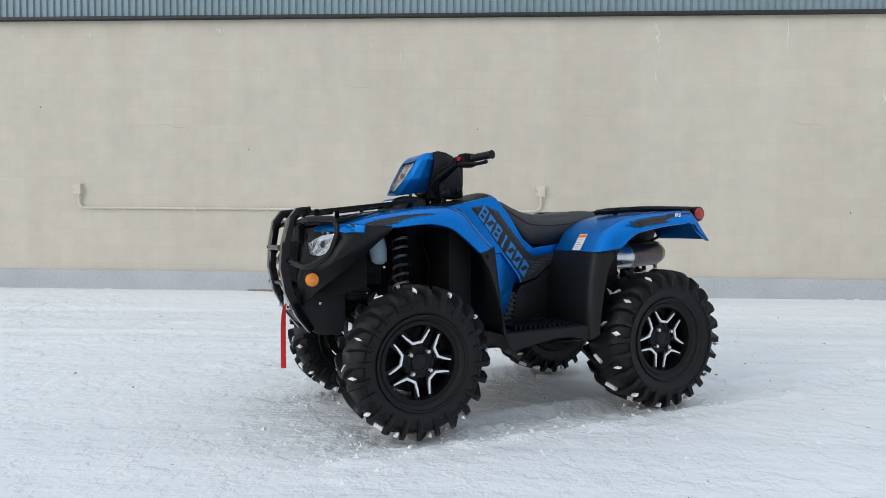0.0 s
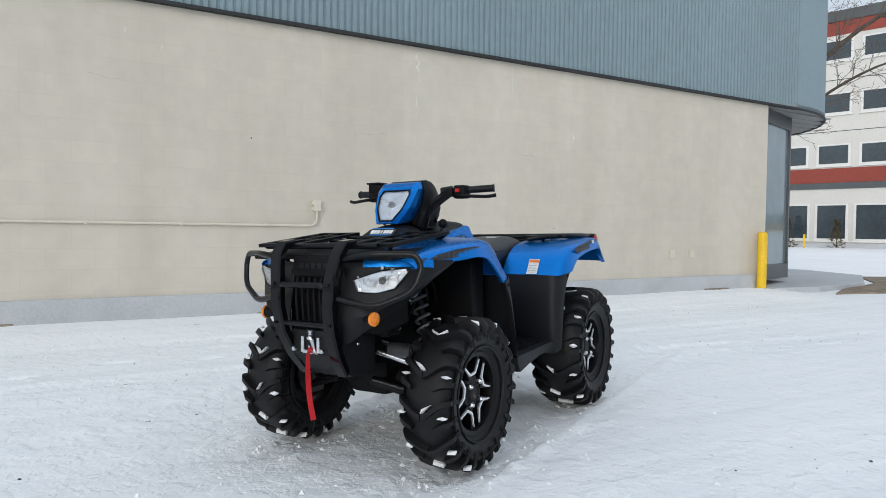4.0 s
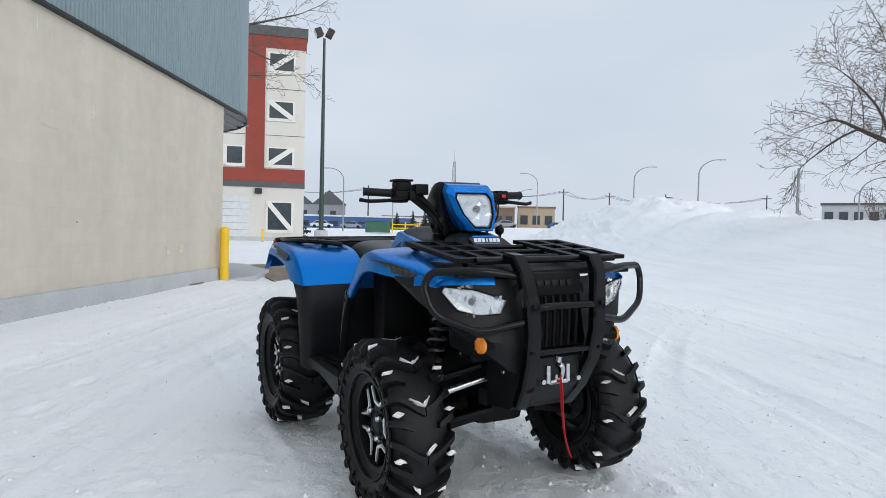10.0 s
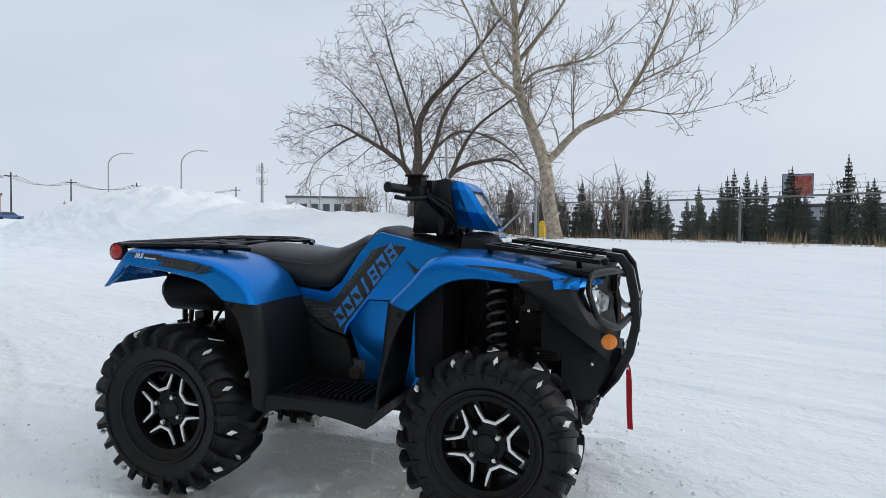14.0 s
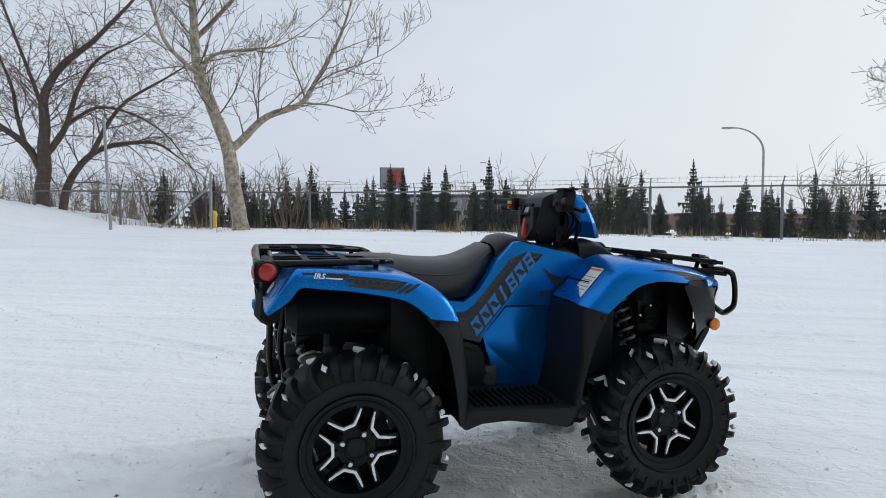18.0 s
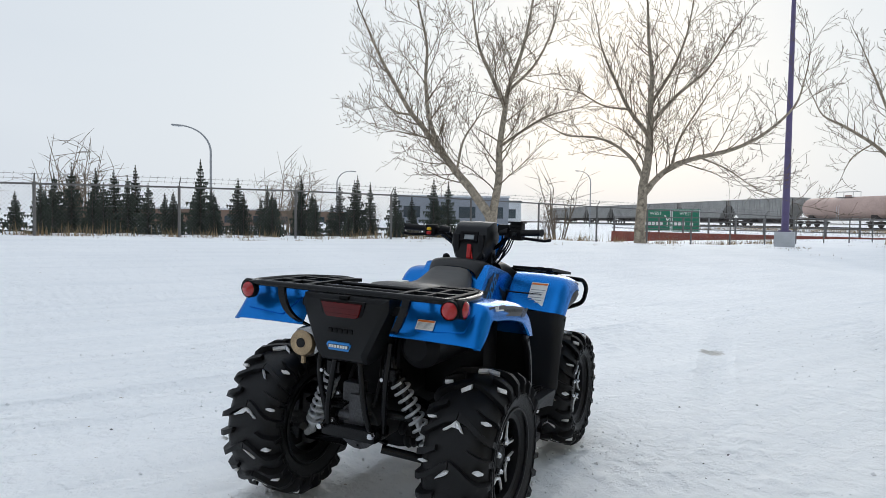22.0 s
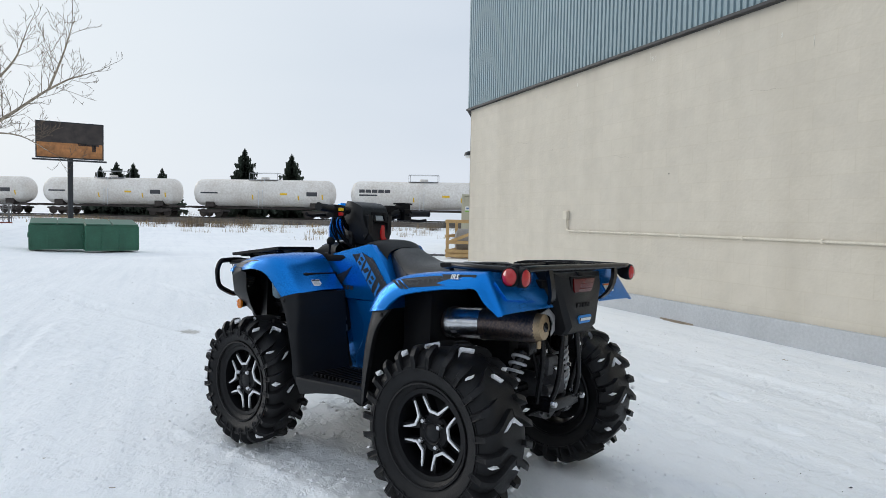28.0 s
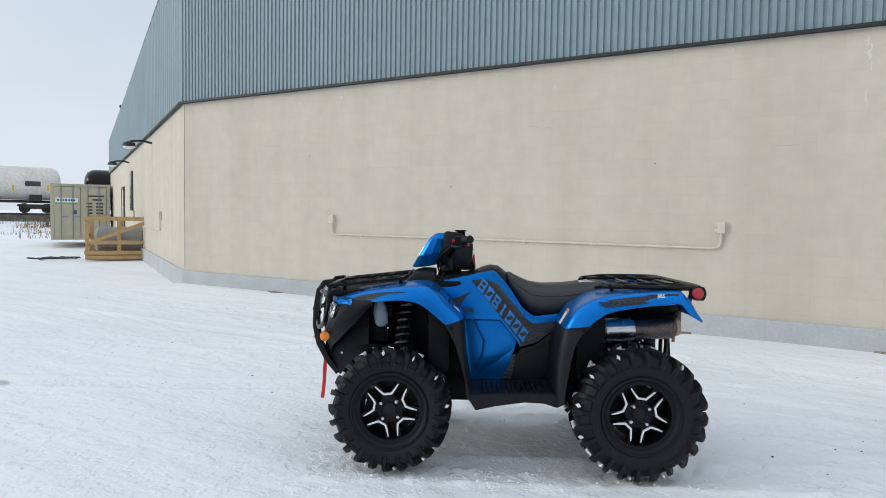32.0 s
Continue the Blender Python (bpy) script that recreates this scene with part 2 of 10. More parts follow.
M_POLE_GREEN = mat("dark_green_pole", (0.035, 0.055, 0.05), 0.5, 0.2, 0.15, 3, 30)
M_POLE_PURPLE = mat("purple_painted_pole", (0.115, 0.09, 0.19), 0.5, 0.1, 0.15, 3, 30)
M_TANK = mat("dirty_white_tank", (0.74, 0.715, 0.67), 0.55, 0.0, 0.10, 0.5, 5, tint=(0.62, 0.57, 0.51))
M_TANK_PINK = mat("faded_pink_tank", (0.50, 0.36, 0.31), 0.65, 0, 0.15, 0.5, 5)
M_HOPPER = mat("weathered_grey_hopper", (0.33, 0.325, 0.31), 0.7, 0, 0.22, 0.6, 6)
M_RUST = mat("rusty_black_steel", (0.055, 0.045, 0.04), 0.8, 0.2, 0.3, 2, 20)
M_CONTAINER = mat("beige_container_steel", (0.47, 0.44, 0.33), 0.55, 0, 0.07, 1.2, 12)
M_PALLET = mat("fresh_pine_board", (0.50, 0.33, 0.15), 0.8, 0, 0.18, 5, 60)
M_DUMPSTER = mat("dark_green_steel", (0.022, 0.105, 0.062), 0.5, 0, 0.2, 2, 20)
M_SIGN = mat("green_road_sign", (0.008, 0.19, 0.105), 0.45, 0, 0.06, 2, 20)
M_BROWN = mat("brown_masonry", (0.19, 0.125, 0.09), 0.85, 0, 0.15, 0.3, 5)
M_TAN = mat("tan_stucco", (0.40, 0.32, 0.22), 0.85, 0, 0.1, 0.3, 5)
M_FAR = mat("far_grey_cladding", (0.25, 0.27, 0.30), 0.8, 0, 0.12, 0.2, 3)
M_FAR_BLUE = mat("far_blue_cladding", (0.04, 0.10, 0.26), 0.7, 0, 0.12, 0.2, 3)
M_FAR_WHITE = mat("far_white_cladding", (0.60, 0.62, 0.64), 0.8, 0, 0.1, 0.2, 3)
M_DRYGRASS = mat("dry_grass", (0.30, 0.22, 0.12), 0.95, 0, 0.3, 3, 30, spec=0.1)
M_DIRT = mat("brown_soil", (0.26, 0.215, 0.165), 0.95, 0, 0.4, 4, 30, 0.01, 60, spec=0.1)


def stucco_material():
    """Painted concrete block: faint courses, soft vertical streaks, grit."""
    m = mat("painted_block_wall", (0.605, 0.557, 0.472), 0.85, 0, 0.05, 0.5, 5, 0.004, 26, spec=0.2)
    n, l = m.node_tree.nodes, m.node_tree.links
    b = n["Principled BSDF"]
    co = n.new("ShaderNodeTexCoord")
    mp = n.new("ShaderNodeMapping")
    mp.inputs["Rotation"].default_value = (-math.pi / 2, 0, 0)
    l.new(co.outputs["Object"], mp.inputs["Vector"])
    br = n.new("ShaderNodeTexBrick")
    br.inputs["Scale"].default_value = 1.0
    br.inputs["Brick Width"].default_value, br.inputs["Row Height"].default_value, br.inputs["Mortar Size"].default_value, br.inputs["Mortar Smooth"].default_value = 0.4, 0.2, 0.007, 0.6
    br.inputs["Color1"].default_value, br.inputs["Color2"].default_value, br.inputs["Mortar"].default_value = (1, 1, 1, 1), (0.965, 0.966, 0.972, 1), (0.955, 0.95, 0.94, 1)
    l.new(mp.outputs[0], br.inputs["Vector"])
    ms = n.new("ShaderNodeMapping")
    ms.inputs["Scale"].default_value = (2.2, 2.2, 0.16)
    l.new(co.outputs["Object"], ms.inputs["Vector"])
    st = n.new("ShaderNodeTexNoise")
    st.inputs["Scale"].default_value, st.inputs["Detail"].default_value = 1.0, 5
    l.new(ms.outputs[0], st.inputs["Vector"])
    r = n.new("ShaderNodeValToRGB")
    r.color_ramp.elements[0].position, r.color_ramp.elements[0].color = 0.32, (0.93, 0.925, 0.915, 1)
    r.color_ramp.elements[1].position, r.color_ramp.elements[1].color = 0.60, (1, 1, 1, 1)
    l.new(st.outputs["Fac"], r.inputs["Fac"])
    last = b.inputs["Base Color"].links[0].from_socket
    for src in (br.outputs["Color"], r.outputs[0]):
        x = n.new("ShaderNodeMix")
        x.data_type, x.blend_type = "RGBA", "MULTIPLY"
        x.inputs[0].default_value = 1.0
        l.new(last, x.inputs[6])
        l.new(src, x.inputs[7])
        last = x.outputs[2]
    l.new(last, b.inputs["Base Color"])
    return m


M_STUCCO = stucco_material()


def snow_material():
    m = bpy.data.materials.new("trodden_snow")
    m.use_nodes = True
    n, l = m.node_tree.nodes, m.node_tree.links
    b = n["Principled BSDF"]
    co = n.new("ShaderNodeTexCoord")

    def tex(scale, detail, stretch=None, turn=0.0, rough=0.55):
        t = n.new("ShaderNodeTexNoise")
        t.inputs["Scale"].default_value, t.inputs["Detail"].default_value, t.inputs["Roughness"].default_value = scale, detail, rough
        if stretch:
            mp = n.new("ShaderNodeMapping")
            mp.inputs["Rotation"].default_value = (0, 0, turn)
            mp.inputs["Scale"].default_value = stretch
            l.new(co.outputs["Object"], mp.inputs["Vector"])
            l.new(mp.outputs[0], t.inputs["Vector"])
        else:
            l.new(co.outputs["Object"], t.inputs["Vector"])
        return t

    def ramp(src, p0, c0, p1, c1):
        r = n.new("ShaderNodeValToRGB")
        r.color_ramp.elements[0].position, r.color_ramp.elements[0].color = p0, c0
        r.color_ramp.elements[1].position, r.color_ramp.elements[1].color = p1, c1
        l.new(src, r.inputs["Fac"])
        return r.outputs[0]

    def mul(a, c):
        x = n.new("ShaderNodeMix")
        x.data_type, x.blend_type = "RGBA", "MULTIPLY"
        x.inputs[0].default_value = 1.0
        l.new(a, x.inputs[6])
        l.new(c, x.inputs[7])
        return x.outputs[2]

    def math2(op, a, c):
        k = n.new("ShaderNodeMath")
        k.operation = op
        for i, v in enumerate((a, c)):
            if isinstance(v, (int, float)):
                k.inputs[i].default_value = v
            else:
                l.new(v, k.inputs[i])
        return k.outputs[0]

    wide = ramp(tex(0.4, 5).outputs["Fac"], 0.3, (0.85, 0.87, 0.885, 1), 0.68, (0.91, 0.925, 0.935, 1))
    streak = ramp(tex(1.0, 8, (0.16, 3.4, 1), 0.05, 0.62).outputs["Fac"], 0.34, (0.945, 0.952, 0.96, 1), 0.54, (1, 1, 1, 1))
    streak2 = ramp(tex(1.0, 6, (0.5, 5.0, 1), -0.42, 0.6).outputs["Fac"], 0.30, (0.945, 0.952, 0.96, 1), 0.46, (1, 1, 1, 1))
    specks = ramp(tex(15, 3).outputs["Fac"], 0.245, (0.40, 0.35, 0.29, 1), 0.268, (1, 1, 1, 1))
    col = mul(mul(mul(wide, streak), streak2), specks)
    # a few patches of grit showing through
    for (sx, sy, rx, ry) in SNOW_STAINS:
        mp = n.new("ShaderNodeMapping")
        mp.vector_type = "POINT"
        mp.inputs["Location"].default_value = (-sx / rx, -sy / ry, 0)
        mp.inputs["Scale"].default_value = (1 / rx, 1 / ry, 0)
        l.new(co.outputs["Object"], mp.inputs["Vector"])
        ln = n.new("ShaderNodeVectorMath")
        ln.operation = "LENGTH"
        l.new(mp.outputs[0], ln.inputs[0])
        d = math2("ADD", ln.outputs["Value"], math2("MULTIPLY", tex(9, 5).outputs["Fac"], 0.9))
        col = mul(col, ramp(d, 0.75, (0.60, 0.57, 0.53, 1), 1.45, (1, 1, 1, 1)))
    l.new(col, b.inputs["Base Color"])
    b.inputs["Roughness"].default_value = 0.7
    b.inputs["Specular IOR Level"].default_value = 0.3
    # relief: streaks left by traffic, crusts, crumbs, grains
    crust = ramp(tex(5.5, 6, None, 0, 0.6).outputs["Fac"], 0.47, (0, 0, 0, 1), 0.56, (1, 1, 1, 1))
    h = math2("MULTIPLY", tex(1.0, 8, (0.30, 4.0, 1), 0.05, 0.65).outputs["Fac"], 0.26)
    for src, w in ((tex(9, 6, None, 0, 0.65).outputs["Fac"], 0.17), (crust, 0.10), (tex(1.0, 6, (0.6, 6.0, 1), -0.42).outputs["Fac"], 0.09), (tex(26, 4).outputs["Fac"], 0.09), (tex(70, 3).outputs["Fac"], 0.05)):
        h = math2("ADD", h, math2("MULTIPLY", src, w))
    bp = n.new("ShaderNodeBump")
    bp.inputs["Strength"].default_value, bp.inputs["Distance"].default_value = 0.9, 0.055
    l.new(h, bp.inputs["Height"])
    l.new(bp.outputs[0], b.inputs["Normal"])
    return m


SNOW_STAINS = ((3.95, 0.94, 0.30, 0.22),)
M_SNOW = snow_material()
M_SNOW_PLAIN = mat("packed_snow", (0.90, 0.905, 0.92), 0.8, 0, 0.04, 20, 120, 0.004, 120, spec=0.2)

# ---- mesh helpers ----
def mesh(name, bm, material, smooth=False):
    me = bpy.data.meshes.new(name)
    bm.to_mesh(me)
    bm.free()
    if smooth:
        for p in me.polygons:
            p.use_smooth = True
        if smooth != "all":
            try:
                me.set_sharp_from_angle(angle=radians(38))
            except AttributeError:
                pass
    for m in (material if isinstance(material, (list, tuple)) else [material]):
        me.materials.append(m)
    return me


def part(name, bm, material, parent, label="", smooth=False, at=None):
    """Links a bmesh as ONE mesh object under a thing or under a part."""
    ob = new(name, mesh(name, bm, material, smooth))
    ob.parent = parent
    if at is not None:
        ob.matrix_local = at
    if label:
        ob["label"] = label
    return ob


def thing(name, label, category, at=None, group="", kind=""):
    ob = new(name)
    ob.empty_display_size = 0.2
    if at is not None:
        ob.matrix_world = at
    return tagged(ob, label, category, group, kind)


def solo(name, bm, material, label, category="", kind="", at=None, group="", smooth=False):
    ob = new(name, mesh(name, bm, material, smooth))
    if at is not None:
        ob.matrix_world = at
    return tagged(ob, label, category, group, kind)


def box(bm, x0, x1, y0, y1, z0, z1, bevel=0.0, m=None):
    r = bmesh.ops.create_cube(bm, size=1.0)
    vs = r["verts"]
    for v in vs:
        v.co = Vector((x0 + (v.co.x + 0.5) * (x1 - x0), y0 + (v.co.y + 0.5) * (y1 - y0), z0 + (v.co.z + 0.5) * (z1 - z0)))
    if bevel:
        es = list({e for v in vs for e in v.link_edges})
        vs = list({v for f in bmesh.ops.bevel(bm, geom=es, offset=bevel, segments=2, profile=0.6, affect="EDGES")["faces"] for v in f.verts} | {v for v in vs if v.is_valid})
    if m is not None:
        bmesh.ops.transform(bm, matrix=m, verts=[v for v in vs if v.is_valid])
    return bm


def tube(bm, pts, r, seg=10, caps=True, closed=False):
    """A round bar along points; r is one radius or one for each point."""
    pts = [Vector(p) for p in pts]
    rs = [r] * len(pts) if isinstance(r, (int, float)) else list(r)
    rings, up = [], None
    n = len(pts)
    for i, p in enumerate(pts):
        a = pts[(i - 1) % n] if (closed or i > 0) else p
        c = pts[(i + 1) % n] if (closed or i < n - 1) else p
        d = (c - a).normalized() if (c - a).length > 1e-9 else Vector((0, 0, 1))
        if up is None:
            up = d.orthogonal().normalized()
        up = (up - d * up.dot(d))
        up = up.normalized() if up.length > 1e-6 else d.orthogonal().normalized()
        s = d.cross(up)
        rings.append([bm.verts.new(p + (up * math.cos(2 * math.pi * k / seg) + s * math.sin(2 * math.pi * k / seg)) * rs[i]) for k in range(seg)])
    for i in range(n if closed else n - 1):
        a, c = rings[i], rings[(i + 1) % n]
        for k in range(seg):
            bm.faces.new((a[k], a[(k + 1) % seg], c[(k + 1) % seg], c[k]))
    if caps and not closed:
        bm.faces.new(reversed(rings[0]))
        bm.faces.new(rings[-1])
    return bm


def arc_pts(pts, r=0.03, n=4):
    """A polyline with its corners rounded."""
    pts = [Vector(p) for p in pts]
    out = [pts[0]]
    for a, b, c in zip(pts, pts[1:], pts[2:]):
        u, v = (a - b), (c - b)
        k = min(r, u.length * 0.45, v.length * 0.45)
        p, q = b + u.normalized() * k, b + v.normalized() * k
        for i in range(n + 1):
            t = i / n
            out.append((p * (1 - t) ** 2) + b * (2 * t * (1 - t)) + q * t ** 2)
    out.append(pts[-1])
    return out


def lathe(bm, prof, seg=32, axis="y", arc=(0, 2 * math.pi)):
    """Turns a profile of (radius, along) about an axis."""
    full = abs(arc[1] - arc[0] - 2 * math.pi) < 1e-6
    rows = []
    for k in range(seg if full else seg + 1):
        a = arc[0] + (arc[1] - arc[0]) * k / seg
        row = []
        for r, h in prof:
            c, s = r * math.cos(a), r * math.sin(a)
            row.append(bm.verts.new({"y": (c, h, s), "z": (c, s, h), "x": (h, c, s)}[axis]))
        rows.append(row)
    for k in range(seg):
        a, b = rows[k], rows[(k + 1) % len(rows)]
        for i in range(len(prof) - 1):
            if (a[i].co - b[i].co).length + (a[i + 1].co - b[i + 1].co).length < 1e-9:
                continue
            vs = []
            for v in (a[i], a[i + 1], b[i + 1], b[i]):
                if not any((v.co - w.co).length < 1e-7 for w in vs):
                    vs.append(v)
            if len(vs) > 2:
                bm.faces.new(vs)
    bmesh.ops.recalc_face_normals(bm, faces=bm.faces[:])
    return bm


def slab(bm, outline, y0, y1, bevel=0.0, plane="xz"):
    """A plate: an outline in a plane, from y0 to y1 across it."""
    f = {"xz": lambda u, v, w: (u, w, v), "xy": lambda u, v, w: (u, v, w), "yz": lambda u, v, w: (w, u, v)}[plane]
    a = [bm.verts.new(f(u, v, y0)) for u, v in outline]
    b = [bm.verts.new(f(u, v, y1)) for u, v in outline]
    fs = [bm.faces.new(a), bm.faces.new(list(reversed(b)))]
    n = len(a)
    for i in range(n):
        fs.append(bm.faces.new((a[i], b[i], b[(i + 1) % n], a[(i + 1) % n])))
    bmesh.ops.recalc_face_normals(bm, faces=fs)
    if bevel:
        es = [e for e in fs[0].edges] + [e for e in fs[1].edges]
        bmesh.ops.bevel(bm, geom=es, offset=bevel, segments=2, profile=0.6, affect="EDGES")
    return bm


def loft(bm, rows, closed=False, cap=False):
    """A skin over rows of points of equal length."""
    vr = [[bm.verts.new(p) for p in row] for row in rows]
    n = len(vr[0])
    for a, b in zip(vr, vr[1:]):
        for i in range(n if closed else n - 1):
            j = (i + 1) % n
            bm.faces.new((a[i], a[j], b[j], b[i]))
    if cap and closed:
        bm.faces.new(vr[0])
        bm.faces.new(list(reversed(vr[-1])))
    bmesh.ops.recalc_face_normals(bm, faces=bm.faces[:])
    return bm


FONT_CACHE = {}


def words(text, size, depth=0.0015, shear=0.0, space=1.0, bold=0.0):
    """A bmesh of letters in the xy plane, centred, thickness along z."""
    key = (text, size, depth, shear, space, bold)
    if key not in FONT_CACHE:
        cu = bpy.data.curves.new("letters", "FONT")
        cu.body, cu.size, cu.extrude, cu.shear, cu.space_character, cu.offset = text, size, depth, shear, space, bold
        cu.align_x, cu.align_y, cu.resolution_u = "CENTER", "CENTER", 2
        ob = bpy.data.objects.new("letters", cu)
        scene.collection.objects.link(ob)
        dg = bpy.context.evaluated_depsgraph_get()
        me = bpy.data.meshes.new_from_object(ob.evaluated_get(dg))
        bpy.data.objects.remove(ob)
        FONT_CACHE[key] = me
    bm = bmesh.new()
    bm.from_mesh(FONT_CACHE[key])
    return bm


def basis(o, x, y):
    """A pose with its own x and y axes at o."""
    x, y = Vector(x).normalized(), Vector(y)
    z = x.cross(y).normalized()
    y = z.cross(x)
    m = Matrix((x, y, z)).transposed().to_4x4()
    m.translation = Vector(o)
    return m

# ---- the ground ----
def sstep(a, b, v):
    t = min(1.0, max(0.0, (v - a) / (b - a)))
    return t * t * (3 - 2 * t)


# crest of the cleared heap along its length
HEAP_X = (-58.0, -52.0, -46.0, -41.0, -37.0, -31.0, -29.0, -27.3, -25.6, -24.4, -22.9, -21.8, -19.0, -16.3, -14.7, -13.5, -12.4, -10.0)
HEAP_H = (0.0, 0.4, 0.95, 1.75, 2.10, 2.05, 1.95, 1.52, 1.12, 1.18, 1.40, 0.98, 0.84, 0.78, 0.58, 0.34, 0.08, 0.0)


def ground_z(x, y):
    """Height of the snow: a flat lot, a bank along the trees, a heap of cleared snow, a railway bank far off."""
    rise = 0.85 if x < -8 else 0.85 - 0.2 * sstep(-8, 10, x) - 0.32 * sstep(10, 26, x)
    z = rise * sstep(4.5, 11.5, y)
    z -= 1.3 * sstep(14.5, 46, y) * (1 - sstep(45, 70, x))
    z += 1.4 * sstep(-50, -115, x)
    z -= 0.42 * sstep(15, 24, x) * (1 - sstep(6, 10, y)) * (1 - sstep(40, 62, x))
    z += 0.11 * sstep(-2.6, -3.9, y) * sstep(9.0, 8.0, x) * sstep(-9.5, -8, x)
    tr = x - (77.8 + 0.519 * y)
    z += 0.3 * math.exp(-(tr / 9.0) ** 2) if x > 40 else 0
    # heap of cleared snow
    u = (x + 15) / -30.0
    if -0.3 < u < 1.5:
        crest_y = 13.0 - 3.5 * u
        hgt = float(np.interp(x, HEAP_X, HEAP_H))
        w = 3.6 + 2.4 * sstep(0, 0.6, u)
        k = math.exp(-(((y - crest_y) / w) ** 2) * (1.3 if y < crest_y else 1.0))
        z += hgt * k * (1 + 0.10 * noise.noise((x * 0.55, y * 0.55, 1)) + 0.20 * (1 - 0.5 * k) * noise.noise((x * 1.5, y * 1.5, 2)) + 0.26 * noise.noise((x * 3.6, y * 3.6, 6)))
    return z


# tyre tracks of other vehicles: start, end, sideways bow, half width
TRACKS = (((-9.0, 1.65), (7.0, 2.35), 0.25, 0.13), ((-9.0, 3.05), (7.0, 3.75), 0.25, 0.13), ((-8.0, -1.75), (9.0, -1.35), -0.2, 0.12), ((-8.0, -2.85), (9.0, -2.65), -0.15, 0.12), ((-6.5, -0.6), (-1.0, -1.35), 0.2, 0.11), ((0.6, -1.3), (8.5, 2.9), 0.35, 0.12), ((1.6, -2.2), (9.5, 1.6), 0.3, 0.11), ((-7.5, 4.6), (-0.5, 1.35), -0.3, 0.11))


def near_relief(x, y):
    """Wheel ruts, tread prints, footprints and crumbs near the vehicle."""
    z = 0.010 * noise.noise((x * 0.5, y * 1.6, 5)) + 0.005 * noise.noise((x * 1.2, y * 6.0, 7))
    c, s = math.cos(HEAD), math.sin(HEAD)
    u, v = (x - ATV_X) * c + (y - ATV_Y) * s, -(x - ATV_X) * s + (y - ATV_Y) * c
    loose = 0.0
    # the lot leans a little under the bike
    z += max(-0.9, min(0.9, v)) * math.tan(ATV_ROLL) * math.exp(-((u * u + v * v) / 3.2) ** 2)
    for side in (-1, 1):
        d = v - side * 0.44
        if abs(d) < 0.34 and -3.6 < u < 1.25:
            f = min(1.0, (u + 3.6) / 0.8, (1.25 - u) / 0.35)
            z -= 0.018 * math.exp(-(d / 0.15) ** 4) * f
            z += 0.011 * math.exp(-(d / 0.14) ** 4) * (1 if math.sin(2 * math.pi * (u + abs(d) * 0.6) / 0.09) > 0.1 else 0) * f
            z += 0.014 * math.exp(-((abs(d) - 0.19) / 0.035) ** 2) * f * (0.7 + noise.noise((u * 7, d * 7, side)))
            loose = max(loose, f)
    for k, ((ax, ay), (bx, by), bow, w) in enumerate(TRACKS):
        dx, dy = bx - ax, by - ay
        L = math.hypot(dx, dy)
        t = ((x - ax) * dx + (y - ay) * dy) / (L * L)
        if 0 < t < 1:
            d = ((y - ay) * dx - (x - ax) * dy) / L - bow * 4 * t * (1 - t)
            if abs(d) < w * 2.2:
                f = min(1.0, t * 6, (1 - t) * 6) * (0.55 + 0.6 * noise.noise((t * L * 0.45, k, 2)))
                if f > 0:
                    e = math.exp(-(d / w) ** 6)
                    z -= 0.024 * e * f
                    p = (t * L + (0.5 if d > 0 else -0.5) * abs(d)) / 0.075
                    z += 0.015 * e * f * (1 if (p % 1.0) > 0.45 else 0) * (1 if abs(d) % (w * 0.5) > w * 0.1 else 0.2)
                    z += 0.020 * f * math.exp(-((abs(d) - w * 1.35) / (w * 0.33)) ** 2) * (0.6 + noise.noise((x * 6, y * 6, k)))
    n1 = noise.noise((x * 0.55, y * 0.8, 31)) - 0.12 + 0.40 * loose
    if n1 > 0.02:
        q = noise.noise((x * 9, y * 9, 12)) + 0.6 * noise.noise((x * 21, y * 21, 14))
        if q > 0.12:
            z += min(0.012, 0.032 * (q - 0.12)) * min(1.0, (n1 - 0.02) * 4)
    # footprints
    for k in range(9):
        fx, fy = -2.2 + 0.62 * k, -2.35 + 0.16 * (k % 2) + 0.1 * math.sin(k)
        r = ((x - fx) / 0.14) ** 2 + ((y - fy) / 0.06) ** 2
        if r < 2.5:
            z += -0.02 * math.exp(-r * r) + 0.012 * math.exp(-((r - 1.5) / 0.5) ** 2)
    return z


